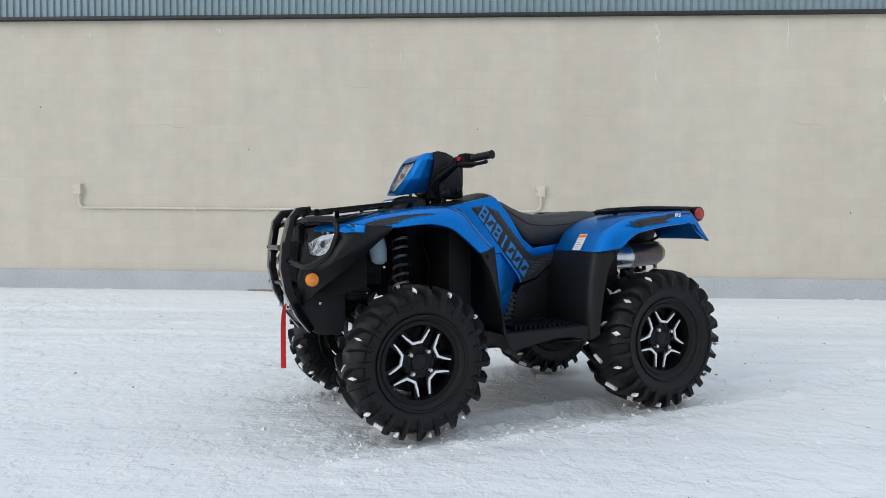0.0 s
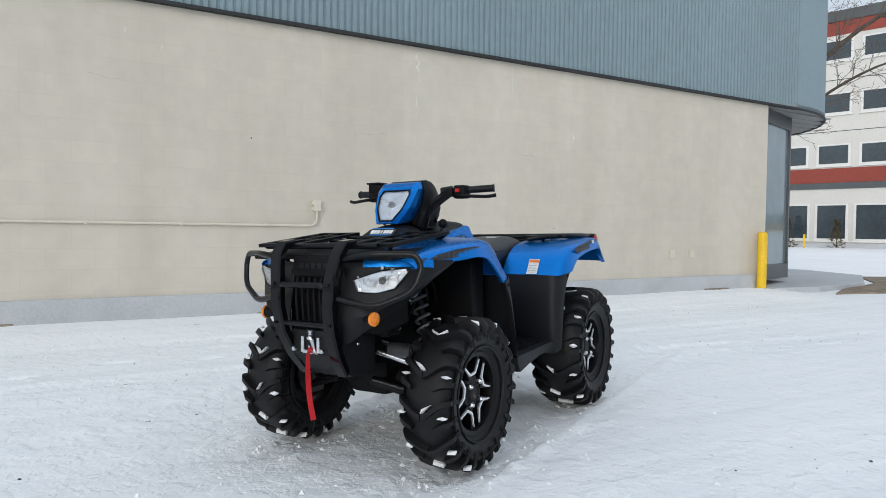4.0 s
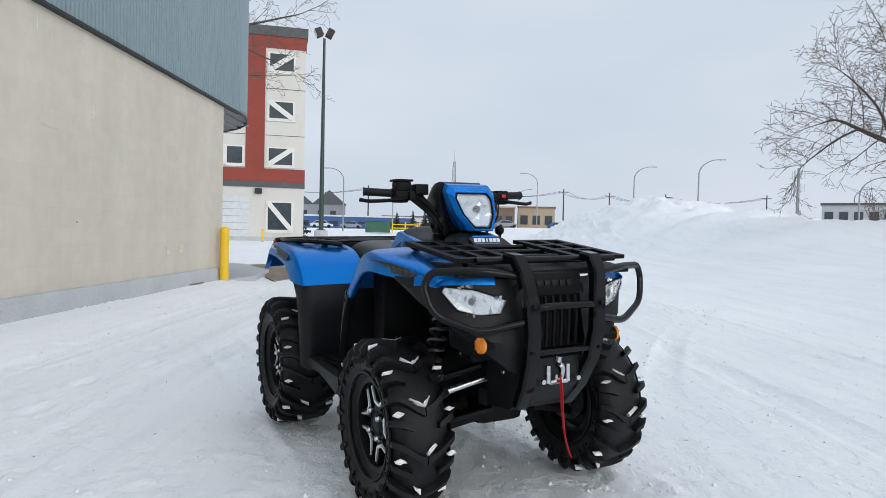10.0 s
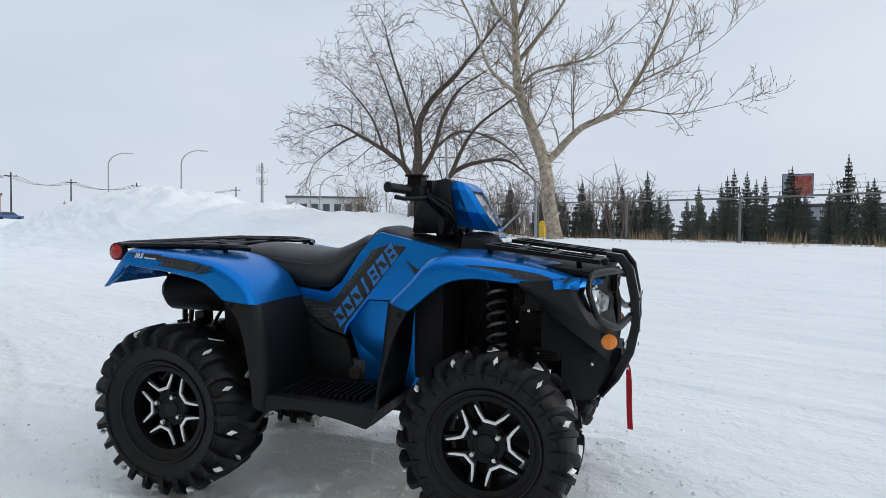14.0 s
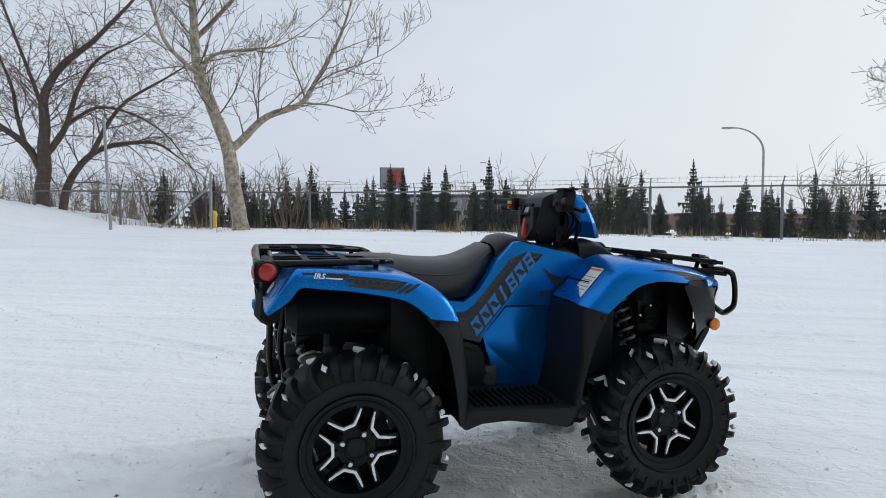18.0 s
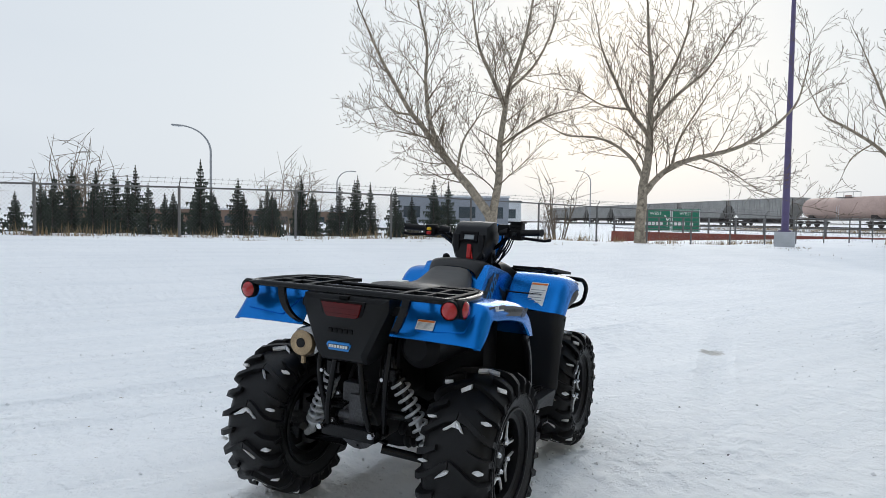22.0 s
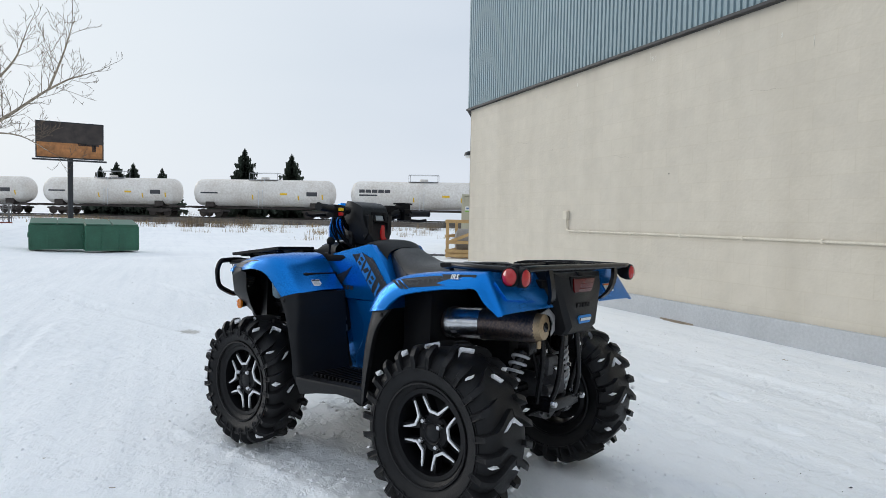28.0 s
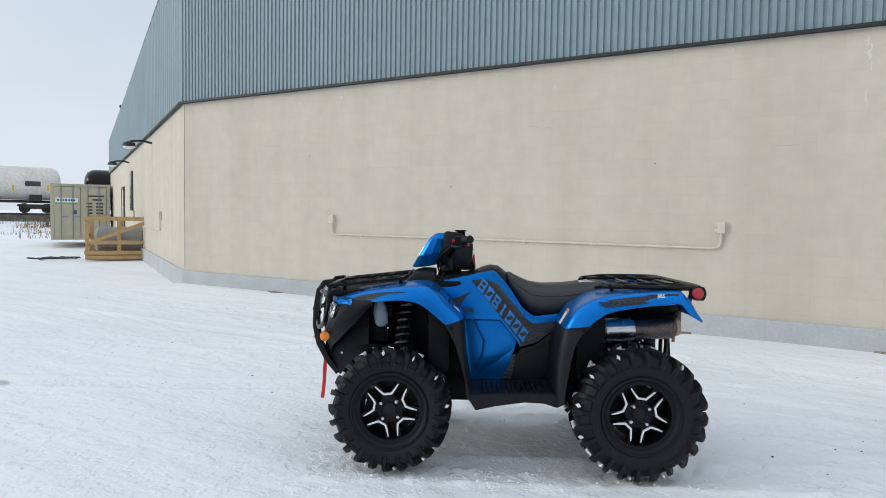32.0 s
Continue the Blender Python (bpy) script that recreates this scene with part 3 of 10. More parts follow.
def build_ground():
    bm = bmesh.new()

    def axis(bounds):
        vs = []
        for a, b, st in bounds:
            k = max(1, round((b - a) / st))
            vs += [a + (b - a) * i / k for i in range(k)]
        return vs + [bounds[-1][1]]

    xs = axis([(-1400, -300, 220), (-300, -80, 22), (-80, -50, 3), (-50, -12, 0.36), (-12, -5, 0.09), (-5, 5, 0.026), (5, 12, 0.09), (12, 40, 0.7), (40, 140, 2.5), (140, 300, 20), (300, 1400, 220)])
    ys = axis([(-1400, -200, 200), (-200, -60, 20), (-60, -14, 2), (-14, -4.2, 0.4), (-4.2, 4.2, 0.026), (4.2, 8, 0.08), (8, 24, 0.36), (24, 60, 1.5), (60, 200, 10), (200, 1400, 200)])
    rows = []
    for y in ys:
        row = []
        for x in xs:
            z = ground_z(x, y)
            if -14 < x < 16 and -6 < y < 11:
                z += near_relief(x, y) * (1 - sstep(9, 14, abs(x))) * (1 - sstep(6, 10, y))
            elif abs(x) < 140 and abs(y) < 90:
                z += 0.03 * noise.noise((x * 0.8, y * 0.8, 4))
            row.append((x, y, z))
        rows.append(row)
    n = len(xs)
    verts = [p for r in rows for p in r]
    faces = [(j * n + i, j * n + i + 1, (j + 1) * n + i + 1, (j + 1) * n + i) for j in range(len(ys) - 1) for i in range(n - 1)]
    me = bpy.data.meshes.new("ground")
    me.from_pydata(verts, [], faces)
    me.polygons.foreach_set("use_smooth", [True] * len(faces))
    me.materials.append(M_SNOW)
    bm.free()
    return tagged(new("ground", me), "packed white snow with wheel ruts and footprints", "snow", kind="structure")


HEAD, ATV_X, ATV_Y, ATV_ROLL = radians(28.55), 0.0323, -0.0079, radians(1.4)
ground = build_ground()


# loose lumps and crumbs of snow thrown up by wheels
def snow_crumbs():
    rnd = random.Random(12)
    verts, faces = [], []
    base = [(1, 0, 0), (-1, 0, 0), (0, 1, 0), (0, -1, 0), (0, 0, 1), (0, 0, -1)]
    tri = [(0, 2, 4), (2, 1, 4), (1, 3, 4), (3, 0, 4), (2, 0, 5), (1, 2, 5), (3, 1, 5), (0, 3, 5)]
    spots = []
    for k in range(46):
        spots.append((rnd.uniform(-6, 6), rnd.uniform(-3.6, 5.0), rnd.uniform(0.25, 0.8), 22))
    c, s = math.cos(HEAD), math.sin(HEAD)
    for u, v in ((0.65, 0.44), (0.65, -0.44), (-0.65, 0.44), (-0.65, -0.44), (1.0, 0.5), (-1.1, -0.5), (0.2, 0.5), (-1.6, 0.45), (0.3, -0.55)):
        spots.append((ATV_X + u * c - v * s, ATV_Y + u * s + v * c, 0.30, 90))
    for cx, cy, sp, num in spots:
        for i in range(num):
            x, y = cx + rnd.gauss(0, sp), cy + rnd.gauss(0, sp * 0.5)
            if y < -3.85 or abs(x) > 9:
                continue
            r = 0.003 + 0.010 * rnd.random() ** 3
            z = ground_z(x, y) + near_relief(x, y) + r * 0.25
            i0 = len(verts)
            a = rnd.random() * 6.283
            for bx, by, bz in base:
                k = r * rnd.uniform(0.65, 1.35)
                verts.append((x + (bx * math.cos(a) - by * math.sin(a)) * k, y + (bx * math.sin(a) + by * math.cos(a)) * k, z + bz * k * 0.8))
            faces += [(i0 + p, i0 + q, i0 + w) for p, q, w in tri]
    me = bpy.data.meshes.new("snow_crumbs")
    me.from_pydata(verts, [], faces)
    me.materials.append(M_SNOW_PLAIN)
    tagged(new("snow_crumbs", me), "loose white crumbs of snow on the trodden lot", "snow", kind="stuff")


snow_crumbs()


# dark grit strewn along the wheel tracks
def grit():
    rnd = random.Random(33)
    verts, faces = [], []
    for k in range(520):
        (ax, ay), (bx, by), bow, w = TRACKS[rnd.randrange(len(TRACKS))]
        t = rnd.random()
        x, y = ax + (bx - ax) * t + rnd.gauss(0, 0.15), ay + (by - ay) * t + bow * 4 * t * (1 - t) + rnd.gauss(0, 0.22)
        if y < -3.8:
            continue
        z = ground_z(x, y) + near_relief(x, y)
        r = 0.0025 + 0.007 * rnd.random() ** 3
        i0 = len(verts)
        a = rnd.random() * 6.283
        for j in range(4):
            verts.append((x + r * rnd.uniform(0.6, 1.8) * math.cos(a + j * 1.571), y + r * rnd.uniform(0.6, 1.8) * math.sin(a + j * 1.571), z))
        verts.append((x, y, z + r * 0.7))
        faces += [(i0, i0 + 1, i0 + 4), (i0 + 1, i0 + 2, i0 + 4), (i0 + 2, i0 + 3, i0 + 4), (i0 + 3, i0, i0 + 4)]
    me = bpy.data.meshes.new("grit")
    me.from_pydata(verts, [], faces)
    me.materials.append(M_INK)
    tagged(new("grit", me), "dark specks of road grit on the snow", "grit", kind="stuff")


grit()

# ---- the block building beside the lot ----
WALL_Y, WALL_E, WALL_W = -3.99, -8.47, 8.06
SIDE = Vector((0.868, -0.497, 0)).normalized()       # direction of the west side wall
Z_FOOT, Z_SIDING, Z_ROOF = 0.33, 3.2, 6.6


def roof_z(x):
    """The eaves fall gently towards the west."""
    return 6.6 - 0.75 * min(1.0, max(0.0, (x + 8.5) / 16.6)) - 1.05 * min(1.0, max(0.0, (x - 8.1) / 21.7))


def rib_profile(length, pitch=0.08, depth=0.018):
    """Outline of ribbed sheet along a wall: (along, out)."""
    out, s = [], 0.0
    while s < length:
        for a, o in ((0, 0), (0.55, 0), (0.64, depth), (0.91, depth)):
            if s + a * pitch < length:
                out.append((s + a * pitch, o))
        s += pitch
    out.append((length, 0))
    return out


def ribbed(bm, o, d, length, z0):
    d = Vector(d).normalized()
    nrm = Vector((d.y, -d.x, 0)) * -1
    prof = rib_profile(length)
    lo = [Vector(o) + d * s + nrm * k + Vector((0, 0, z0)) for s, k in prof]
    hi = [Vector((p.x, p.y, roof_z(p.x))) for p in lo]
    loft(bm, [lo, hi])
    return bm


def build_hall():
    bm = bmesh.new()
    # main wall, side wall and the plain back that closes the hall
    far = Vector((WALL_W, WALL_Y, 0)) + SIDE * 25
    box(bm, WALL_E, WALL_W - 0.02, WALL_Y - 0.3, WALL_Y, -0.3, Z_SIDING)
    wall = solo("wall_north", bm, M_STUCCO, "cream painted block wall with faint joints and scrapes", kind="structure")
    bm = bmesh.new()
    m = basis((WALL_W, WALL_Y, 0), SIDE, (SIDE.y * -1, SIDE.x, 0))
    box(bm, 0.0, 25, -0.3, 0, -0.3, Z_SIDING, m=m)
    solo("wall_west", bm, M_STUCCO, "cream painted block side wall with a door and lamps", kind="structure")
    bm = bmesh.new()
    box(bm, WALL_E, WALL_W + 0.02, WALL_Y - 0.2, WALL_Y + 0.045, -0.4, Z_FOOT, 0.012)
    solo("foundation_north", bm, M_CONCRETE, "grey concrete foundation strip with soil along its foot", kind="structure")
    bm = bmesh.new()
    box(bm, 0.01, 25, -0.2, 0.045, -0.4, Z_FOOT, 0.012, m=m)
    solo("foundation_west", bm, M_CONCRETE, "grey concrete foundation strip below the side wall", kind="structure")
    # metal siding above
    bm = bmesh.new()
    ribbed(bm, (WALL_W + 0.02, WALL_Y + 0.05, 0), (-1, 0, 0), WALL_W - WALL_E + 0.75, Z_SIDING)
    solo("siding_north", bm, M_SIDING, "blue-grey ribbed metal siding above the block wall", kind="structure")
    bm = bmesh.new()
    lo = [Vector((WALL_W + 0.02, WALL_Y + 0.05, 0)) + SIDE * s for s in (0, 25)]
    nrm = Vector((-SIDE.y, SIDE.x, 0))
    rows = []
    prof = rib_profile(25, 0.3, 0.02)
    a = [lo[0] + SIDE * s + nrm * k + Vector((0, 0, Z_SIDING)) for s, k in prof]
    rows = [a, [Vector((p.x, p.y, roof_z(p.x))) for p in a]]
    loft(bm, rows)
    solo("siding_west", bm, M_SIDING, "blue-grey metal siding of the hall's side", kind="structure")
    # rounded nose over the entrance
    bm = bmesh.new()
    cx, cy, r = -9.2, WALL_Y + 0.05 - 3.0, 3.0
    arc = [(cx - r * math.sin(radians(a)), cy + r * math.cos(radians(a))) for a in np.linspace(0, 180, 61)]
    lo = [Vector((x, y, Z_SIDING)) for x, y in arc]
    loft(bm, [lo, [p + Vector((0, 0, Z_ROOF - Z_SIDING)) for p in lo]])
    solo("siding_nose", bm, M_SIDING, "blue-grey metal siding rounding over the entrance", kind="structure", smooth=True)
    bm = bmesh.new()
    slab(bm, arc + [(WALL_E + 0.1, WALL_Y - 5.95), (WALL_E + 0.1, WALL_Y + 0.04)], Z_SIDING + 0.012, Z_SIDING + 0.06, plane="xy")
    solo("soffit", bm, M_SOFFIT, "grey boarded soffit under the rounded overhang", kind="structure")
    for i in range(1, 20):
        y = WALL_Y - 0.1 - i * 0.29
        h = math.sqrt(max(0, 9 - (y - cy) ** 2))
        bm = bmesh.new()
        box(bm, cx - h + 0.03, WALL_E + 0.08, y - 0.135, y + 0.135, Z_SIDING - 0.012, Z_SIDING + 0.008, 0.004)
        b = part("board", bm, M_SOFFIT, bpy.data.objects["soffit"])
    # dark flashing along the foot of the siding
    bm = bmesh.new()
    box(bm, WALL_E - 0.74, WALL_W + 0.05, WALL_Y - 0.02, WALL_Y + 0.078, Z_SIDING - 0.022, Z_SIDING + 0.008)
    box(bm, 0.02, 25, 0.0, 0.078, Z_SIDING - 0.022, Z_SIDING + 0.008, m=m)
    tube(bm, [(x, y, Z_SIDING - 0.01) for x, y in arc], 0.022, 6)
    solo("flashing", bm, M_FLASH, "dark metal flashing strip", kind="structure")
    # roof slab
    bm = bmesh.new()
    out = arc + [(WALL_E, WALL_Y - 20), (far.x - 6, WALL_Y - 22), (far.x, far.y), (WALL_W + 0.02, WALL_Y + 0.05)]
    slab(bm, out, 0, 0.12, plane="xy")
    for v in bm.verts:
        v.co.z += roof_z(v.co.x)
    bmesh.ops.triangulate(bm, faces=bm.faces[:])
    solo("roof", bm, M_FLASH, "flat roof edge of the hall", kind="structure")
    bm = bmesh.new()
    box(bm, -6, far.x - 6, WALL_Y - 22, WALL_Y - 21.7, -0.3, 4.8)
    box(bm, WALL_E, WALL_E + 0.3, WALL_Y - 22, WALL_Y - 6.4, -0.3, Z_ROOF)
    box(bm, far.x - 6.2, far.x, far.y - 9, far.y - 0.4, -0.3, 4.75)
    solo("wall_back", bm, M_STUCCO, "plain back walls of the hall", kind="structure")


build_hall()

# ---- things on and beside the hall ----
def conduit_box(x, z):
    b = thing("outlet_box", "small beige outlet box on the block wall", "outlet box", Matrix.Translation((x, WALL_Y, z)), "outlet boxes on the wall")
    bm = bmesh.new()
    box(bm, -0.04, 0.04, 0.0, 0.05, -0.06, 0.06, 0.006)
    part("body", bm, M_PIPE, b)
    for dz in (-0.028, 0.028):
        bm = bmesh.new()
        box(bm, 0.038, 0.062, 0.012, 0.046, dz - 0.02, dz + 0.02, 0.004)
        part("cover_flap", bm, M_PIPE, b)
    return b


for bx in (4.745, -0.56):
    conduit_box(bx, 1.26)
bm = bmesh.new()
tube(bm, arc_pts([(4.735, WALL_Y + 0.03, 1.20), (4.735, WALL_Y + 0.022, 1.045), (2.0, WALL_Y + 0.018, 1.045), (-0.40, WALL_Y + 0.018, 1.040), (-0.555, WALL_Y + 0.022, 1.045), (-0.56, WALL_Y + 0.03, 1.20)], 0.11, 6), 0.013, 10)
pipe = solo("conduit", bm, M_PIPE, "thin beige electrical conduit along the wall", "conduit", smooth=True)
for i in range(6):
    bm = bmesh.new()
    x = 4.2 - i * 0.84
    box(bm, x - 0.012, x + 0.012, WALL_Y + 0.002, WALL_Y + 0.034, 1.026, 1.062, 0.004)
    part("clamp", bm, M_PIPE, pipe)
for vx in (-6.636, -6.20):
    v = thing("wall_vent", "small square wall vent painted like the wall", "vent", Matrix.Translation((vx, WALL_Y, 0.69)), "vents low on the wall")
    bm = bmesh.new()
    box(bm, -0.05, 0.05, 0.0, 0.025, -0.06, 0.06, 0.005)
    part("frame", bm, M_PIPE, v)
    for k in range(3):
        bm = bmesh.new()
        box(bm, -0.04, 0.04, 0.024, 0.032, -0.04 + k * 0.03, -0.025 + k * 0.03)
        part("slat", bm, M_PIPE, v)


# scrapes in the paint, as thin pale flakes
def scrape(x, z, w, h, seed):
    rnd = random.Random(seed)
    bm = bmesh.new()
    n = 7
    left = [(x - w * (0.3 + rnd.random() * 0.7) * math.sin(math.pi * (i + 0.4) / (n + 0.2)) + 0.25 * w * math.sin(i * 1.7 + seed), z + h * (i / (n - 1) - 0.5)) for i in range(n)]
    right = [(a + w * (0.35 + rnd.random()) * math.sin(math.pi * (i + 0.5) / (n + 0.2)), c) for i, (a, c) in enumerate(left)]
    slab(bm, left + list(reversed(right)), WALL_Y, WALL_Y + 0.0025)
    return bm


M_SCRAPE = mat("bare_plaster", (0.66, 0.64, 0.57), 0.9, 0, 0.1, 9, 60, spec=0.2)
for x, z, w, h, sd in ((-1.79, 2.50, 0.016, 0.26, 1), (-1.80, 2.95, 0.035, 0.16, 2), (-1.78, 3.06, 0.03, 0.10, 3), (-1.82, 2.82, 0.015, 0.10, 4), (-3.18, 2.97, 0.012, 0.34, 5), (3.083, 3.05, 0.03, 0.05, 6), (3.12, 3.08, 0.012, 0.09, 7), (3.03, 3.05, 0.012, 0.08, 8),
                       (1.35, 2.88, 0.022, 0.05, 9), (1.02, 2.75, 0.008, 0.10, 10), (-4.0, 3.05, 0.02, 0.05, 11), (5.4, 3.0, 0.02, 0.05, 12), (-4.2, 2.3, 0.03, 0.20, 13), (2.1, 3.1, 0.012, 0.06, 14), (4.6, 3.02, 0.02, 0.05, 15), (-0.6, 3.1, 0.015, 0.05, 16)):
    solo("paint_scrape", scrape(x, z, w, h, sd), M_SCRAPE, "pale scrape where the wall paint flaked off", kind="structure")
M_CRACK = mat("grey_stain", (0.46, 0.42, 0.35), 0.9, 0, 0.2, 9, 60, spec=0.1)
for x, z, L, a in ((6.0, 2.35, 0.5, 0.06), (1.5, 2.4, 0.35, 0.04), (-1.2, 2.12, 0.4, -0.03), (3.6, 1.95, 0.3, 0.05), (-3.4, 2.0, 0.3, 0.02)):
    bm = bmesh.new()
    tube(bm, [(x + L * (t - 0.5), WALL_Y + 0.001, z + a * t + 0.008 * math.sin(t * 9)) for t in np.linspace(0, 1, 8)], 0.0022, 4)
    solo("wall_crack", bm, M_CRACK, "fine grey crack in the painted wall", kind="structure")
for x, z in ((2.75, 1.72), (-3.9, 1.05), (0.15, 1.95), (5.2, 2.2)):
    bm = bmesh.new()
    bmesh.ops.create_uvsphere(bm, u_segments=8, v_segments=6, radius=0.008, matrix=Matrix.Translation((x, WALL_Y, z)))
    solo("wall_hole", bm, M_INK, "small dark hole in the wall", kind="structure")

# soil showing through at the foot of the wall
rnd = random.Random(7)
for x0, x1 in ((2.25, 2.75), (-2.3, -1.95), (-7.5, -6.9), (5.7, 6.0), (-0.3, 0.1)):
    bm = bmesh.new()
    n = 16
    xs = [x0 + (x1 - x0) * i / n for i in range(n + 1)]
    wid = [0.02 + 0.07 * math.sin(math.pi * i / n) * (0.4 + rnd.random()) for i in range(n + 1)]
    rows = [[Vector((x, WALL_Y + 0.04 + w * f, 0.002 + ground_z(x, WALL_Y + 0.04 + w * f) + near_relief(x, WALL_Y + 0.04 + w * f) + h)) for x, w in zip(xs, wid)] for f, h in ((0, 0.016), (0.5, 0.012), (1.0, -0.01))]
    loft(bm, rows)
    solo("soil_patch", bm, M_DIRT, "bare brown soil at the foot of the wall", kind="structure", smooth="all")

# entrance at the rounded end: glazing, apron, bollards
gl = thing("entrance_glazing", "tall grey-blue glazed entrance screen in dark frames", "window", group="", kind="structure")
pts = [Vector((WALL_E + 0.02, WALL_Y - 0.14, 0)), Vector((-10.0, WALL_Y - 0.62, 0)), Vector((-10.25, WALL_Y - 1.3, 0)), Vector((-9.9, WALL_Y - 6.2, 0))]
for a, b in zip(pts, pts[1:]):
    d = (b - a)
    L = d.length
    m = basis(a, d, (-d.y, d.x, 0))
    bm = bmesh.new()
    box(bm, 0, L, -0.012, 0.012, 0.45, 3.0, 0, m)
    part("pane", bm, M_STORE_GLASS, gl)
    bm = bmesh.new()
    for u in ([0.03, L - 0.03] if L < 2.5 else [0.03, L * 0.33, L * 0.66, L - 0.03]):
        box(bm, u - 0.035, u + 0.035, -0.05, 0.05, 0.2, 3.2, 0, m)
    box(bm, 0, L, -0.05, 0.05, 0.2, 0.46, 0, m)
    box(bm, 0, L, -0.05, 0.05, 2.95, 3.19, 0, m)
    part("frame", bm, M_ALU, gl)
bm = bmesh.new()
slab(bm, [(-8.6, -3.85), (-9.6, -3.7), (-11.6, -4.0), (-13.8, -5.2), (-14.6, -7.0), (-14.0, -10), (-8.6, -10)], -0.2, 0.10, 0.03, "xy")
solo("apron", bm, M_CONCRETE, "rounded concrete apron before the entrance", kind="structure")
bm = bmesh.new()
slab(bm, [(-9.4, -3.3), (-11, -3.0), (-13.6, -3.6), (-15.2, -5.2), (-14.4, -5.6), (-12.6, -4.3), (-10.4, -3.75)], -0.2, 0.028, 0.0, "xy")
solo("soil_strip", bm, M_DIRT, "bare brown soil strip beside the apron", kind="structure")


def bollard(x, y, z, h=1.0):
    b = thing("bollard", "yellow painted steel bollard standing in the snow", "bollard", Matrix.Translation((x, y, z)), "yellow bollards")
    bm = bmesh.new()
    lathe(bm, [(0.075, -0.3), (0.075, h - 0.05), (0.068, h - 0.015), (0.04, h), (0, h + 0.006)], 20, "z")
    part("post", bm, M_YELLOW, b, smooth=True)
    bm = bmesh.new()
    lathe(bm, [(0.085, 0), (0.085, 0.03), (0.076, 0.05)], 20, "z")
    part("collar", bm, M_CONCRETE, b, smooth=True)


bollard(-8.2, -3.85, 0.06, 0.98)
for x, y in ((-46.6, -14.2), (-45.5, -19.6), (-46.0, -17.0), (-44.5, -25.5)):
    bollard(x, y, ground_z(x, y), 1.0)

# side wall: door, grilles, lamps and outlet boxes
sm = basis((WALL_W, WALL_Y, 0), SIDE, (-SIDE.y, SIDE.x, 0))
d1 = thing("door_1", "beige steel service door in the side wall", "door", sm @ Matrix.Translation((15.2, 0, 0)), kind="structure")
bm = bmesh.new()
box(bm, -0.5, 0.5, -0.02, 0.03, 0.12, 2.15, 0.006)
part("leaf", bm, M_PIPE, d1)
bm = bmesh.new()
box(bm, -0.57, -0.5, -0.02, 0.06, 0.1, 2.22)
box(bm, 0.5, 0.57, -0.02, 0.06, 0.1, 2.22)
box(bm, -0.57, 0.57, -0.02, 0.06, 2.15, 2.22)
part("frame", bm, M_ALU, d1)
bm = bmesh.new()
tube(bm, [(0.4, 0.03, 1.05), (0.4, 0.08, 1.05), (0.3, 0.08, 1.05)], 0.012, 6)
part("handle", bm, M_GALV, d1)
bm = bmesh.new()
box(bm, -0.35, 0.35, 0.0, 0.06, 1.35, 2.6, 0.01, sm @ Matrix.Translation((11.2, 0, 0)))
solo("window_1", bm, M_PANE, "narrow dark window high in the side wall", kind="structure")
for u in (5.2, 12.6):
    lm = thing("wall_lamp", "dark wall lamp on a short bracket", "wall lamp", sm @ Matrix.Translation((u, 0, 2.92)), "wall lamps on the hall")
    bm = bmesh.new()
    tube(bm, arc_pts([(0, 0.0, 0.05), (0, 0.25, 0.10), (0, 0.48, 0.06)], 0.1), 0.025, 8)
    part("arm", bm, M_FLASH, lm, smooth=True)
    bm = bmesh.new()
    lathe(bm, [(0.05, 0.06), (0.13, 0.02), (0.15, -0.06)], 16, "z")
    bmesh.ops.transform(bm, matrix=Matrix.Translation((0, 0.5, 0)), verts=bm.verts)
    part("shade", bm, M_FLASH, lm, smooth=True)
    bm = bmesh.new()
    lathe(bm, [(0.14, -0.05), (0.12, -0.10), (0, -0.13)], 16, "z")
    bmesh.ops.transform(bm, matrix=Matrix.Translation((0, 0.5, 0)), verts=bm.verts)
    part("globe", bm, M_WHITE_PL, lm, smooth=True)
for u in (3.4, 10.4):
    b = thing("outlet_box", "small beige outlet box on the side wall", "outlet box", sm @ Matrix.Translation((u, 0, 1.25)), "outlet boxes on the wall")
    bm = bmesh.new()
    box(bm, -0.06, 0.06, 0, 0.06, -0.09, 0.09, 0.008)
    part("body", bm, M_PIPE, b)
    bm = bmesh.new()
    tube(bm, [(0, 0.03, -0.08), (0, 0.03, -0.32)], 0.015, 8)
    part("pipe", bm, M_PIPE, b)
bm = bmesh.new()
tube(bm, [sm @ Vector((3.4, 0.03, 0.93)), sm @ Vector((10.4, 0.03, 0.93))], 0.015, 6)
solo("conduit", bm, M_PIPE, "thin beige conduit along the side wall", "conduit")
bm = bmesh.new()
lathe(bm, [(0, 0.05), (0.06, 0.05), (0.07, 0)], 12, "y")
bmesh.ops.transform(bm, matrix=sm @ Matrix.Translation((16.0, 0.03, 5.3)), verts=bm.verts)
solo("wall_vent", bm, M_FLASH, "small dark round vent in the metal siding", "vent")

# ---- the quad bike ----
ATV_M = Matrix.Translation((ATV_X, ATV_Y, 0.004)) @ Matrix.Rotation(HEAD, 4, "Z") @ Matrix.Rotation(ATV_ROLL, 4, "X")
atv = thing("quad_bike", "blue and black four-wheeled utility quad bike parked on snow", "quad bike", ATV_M)


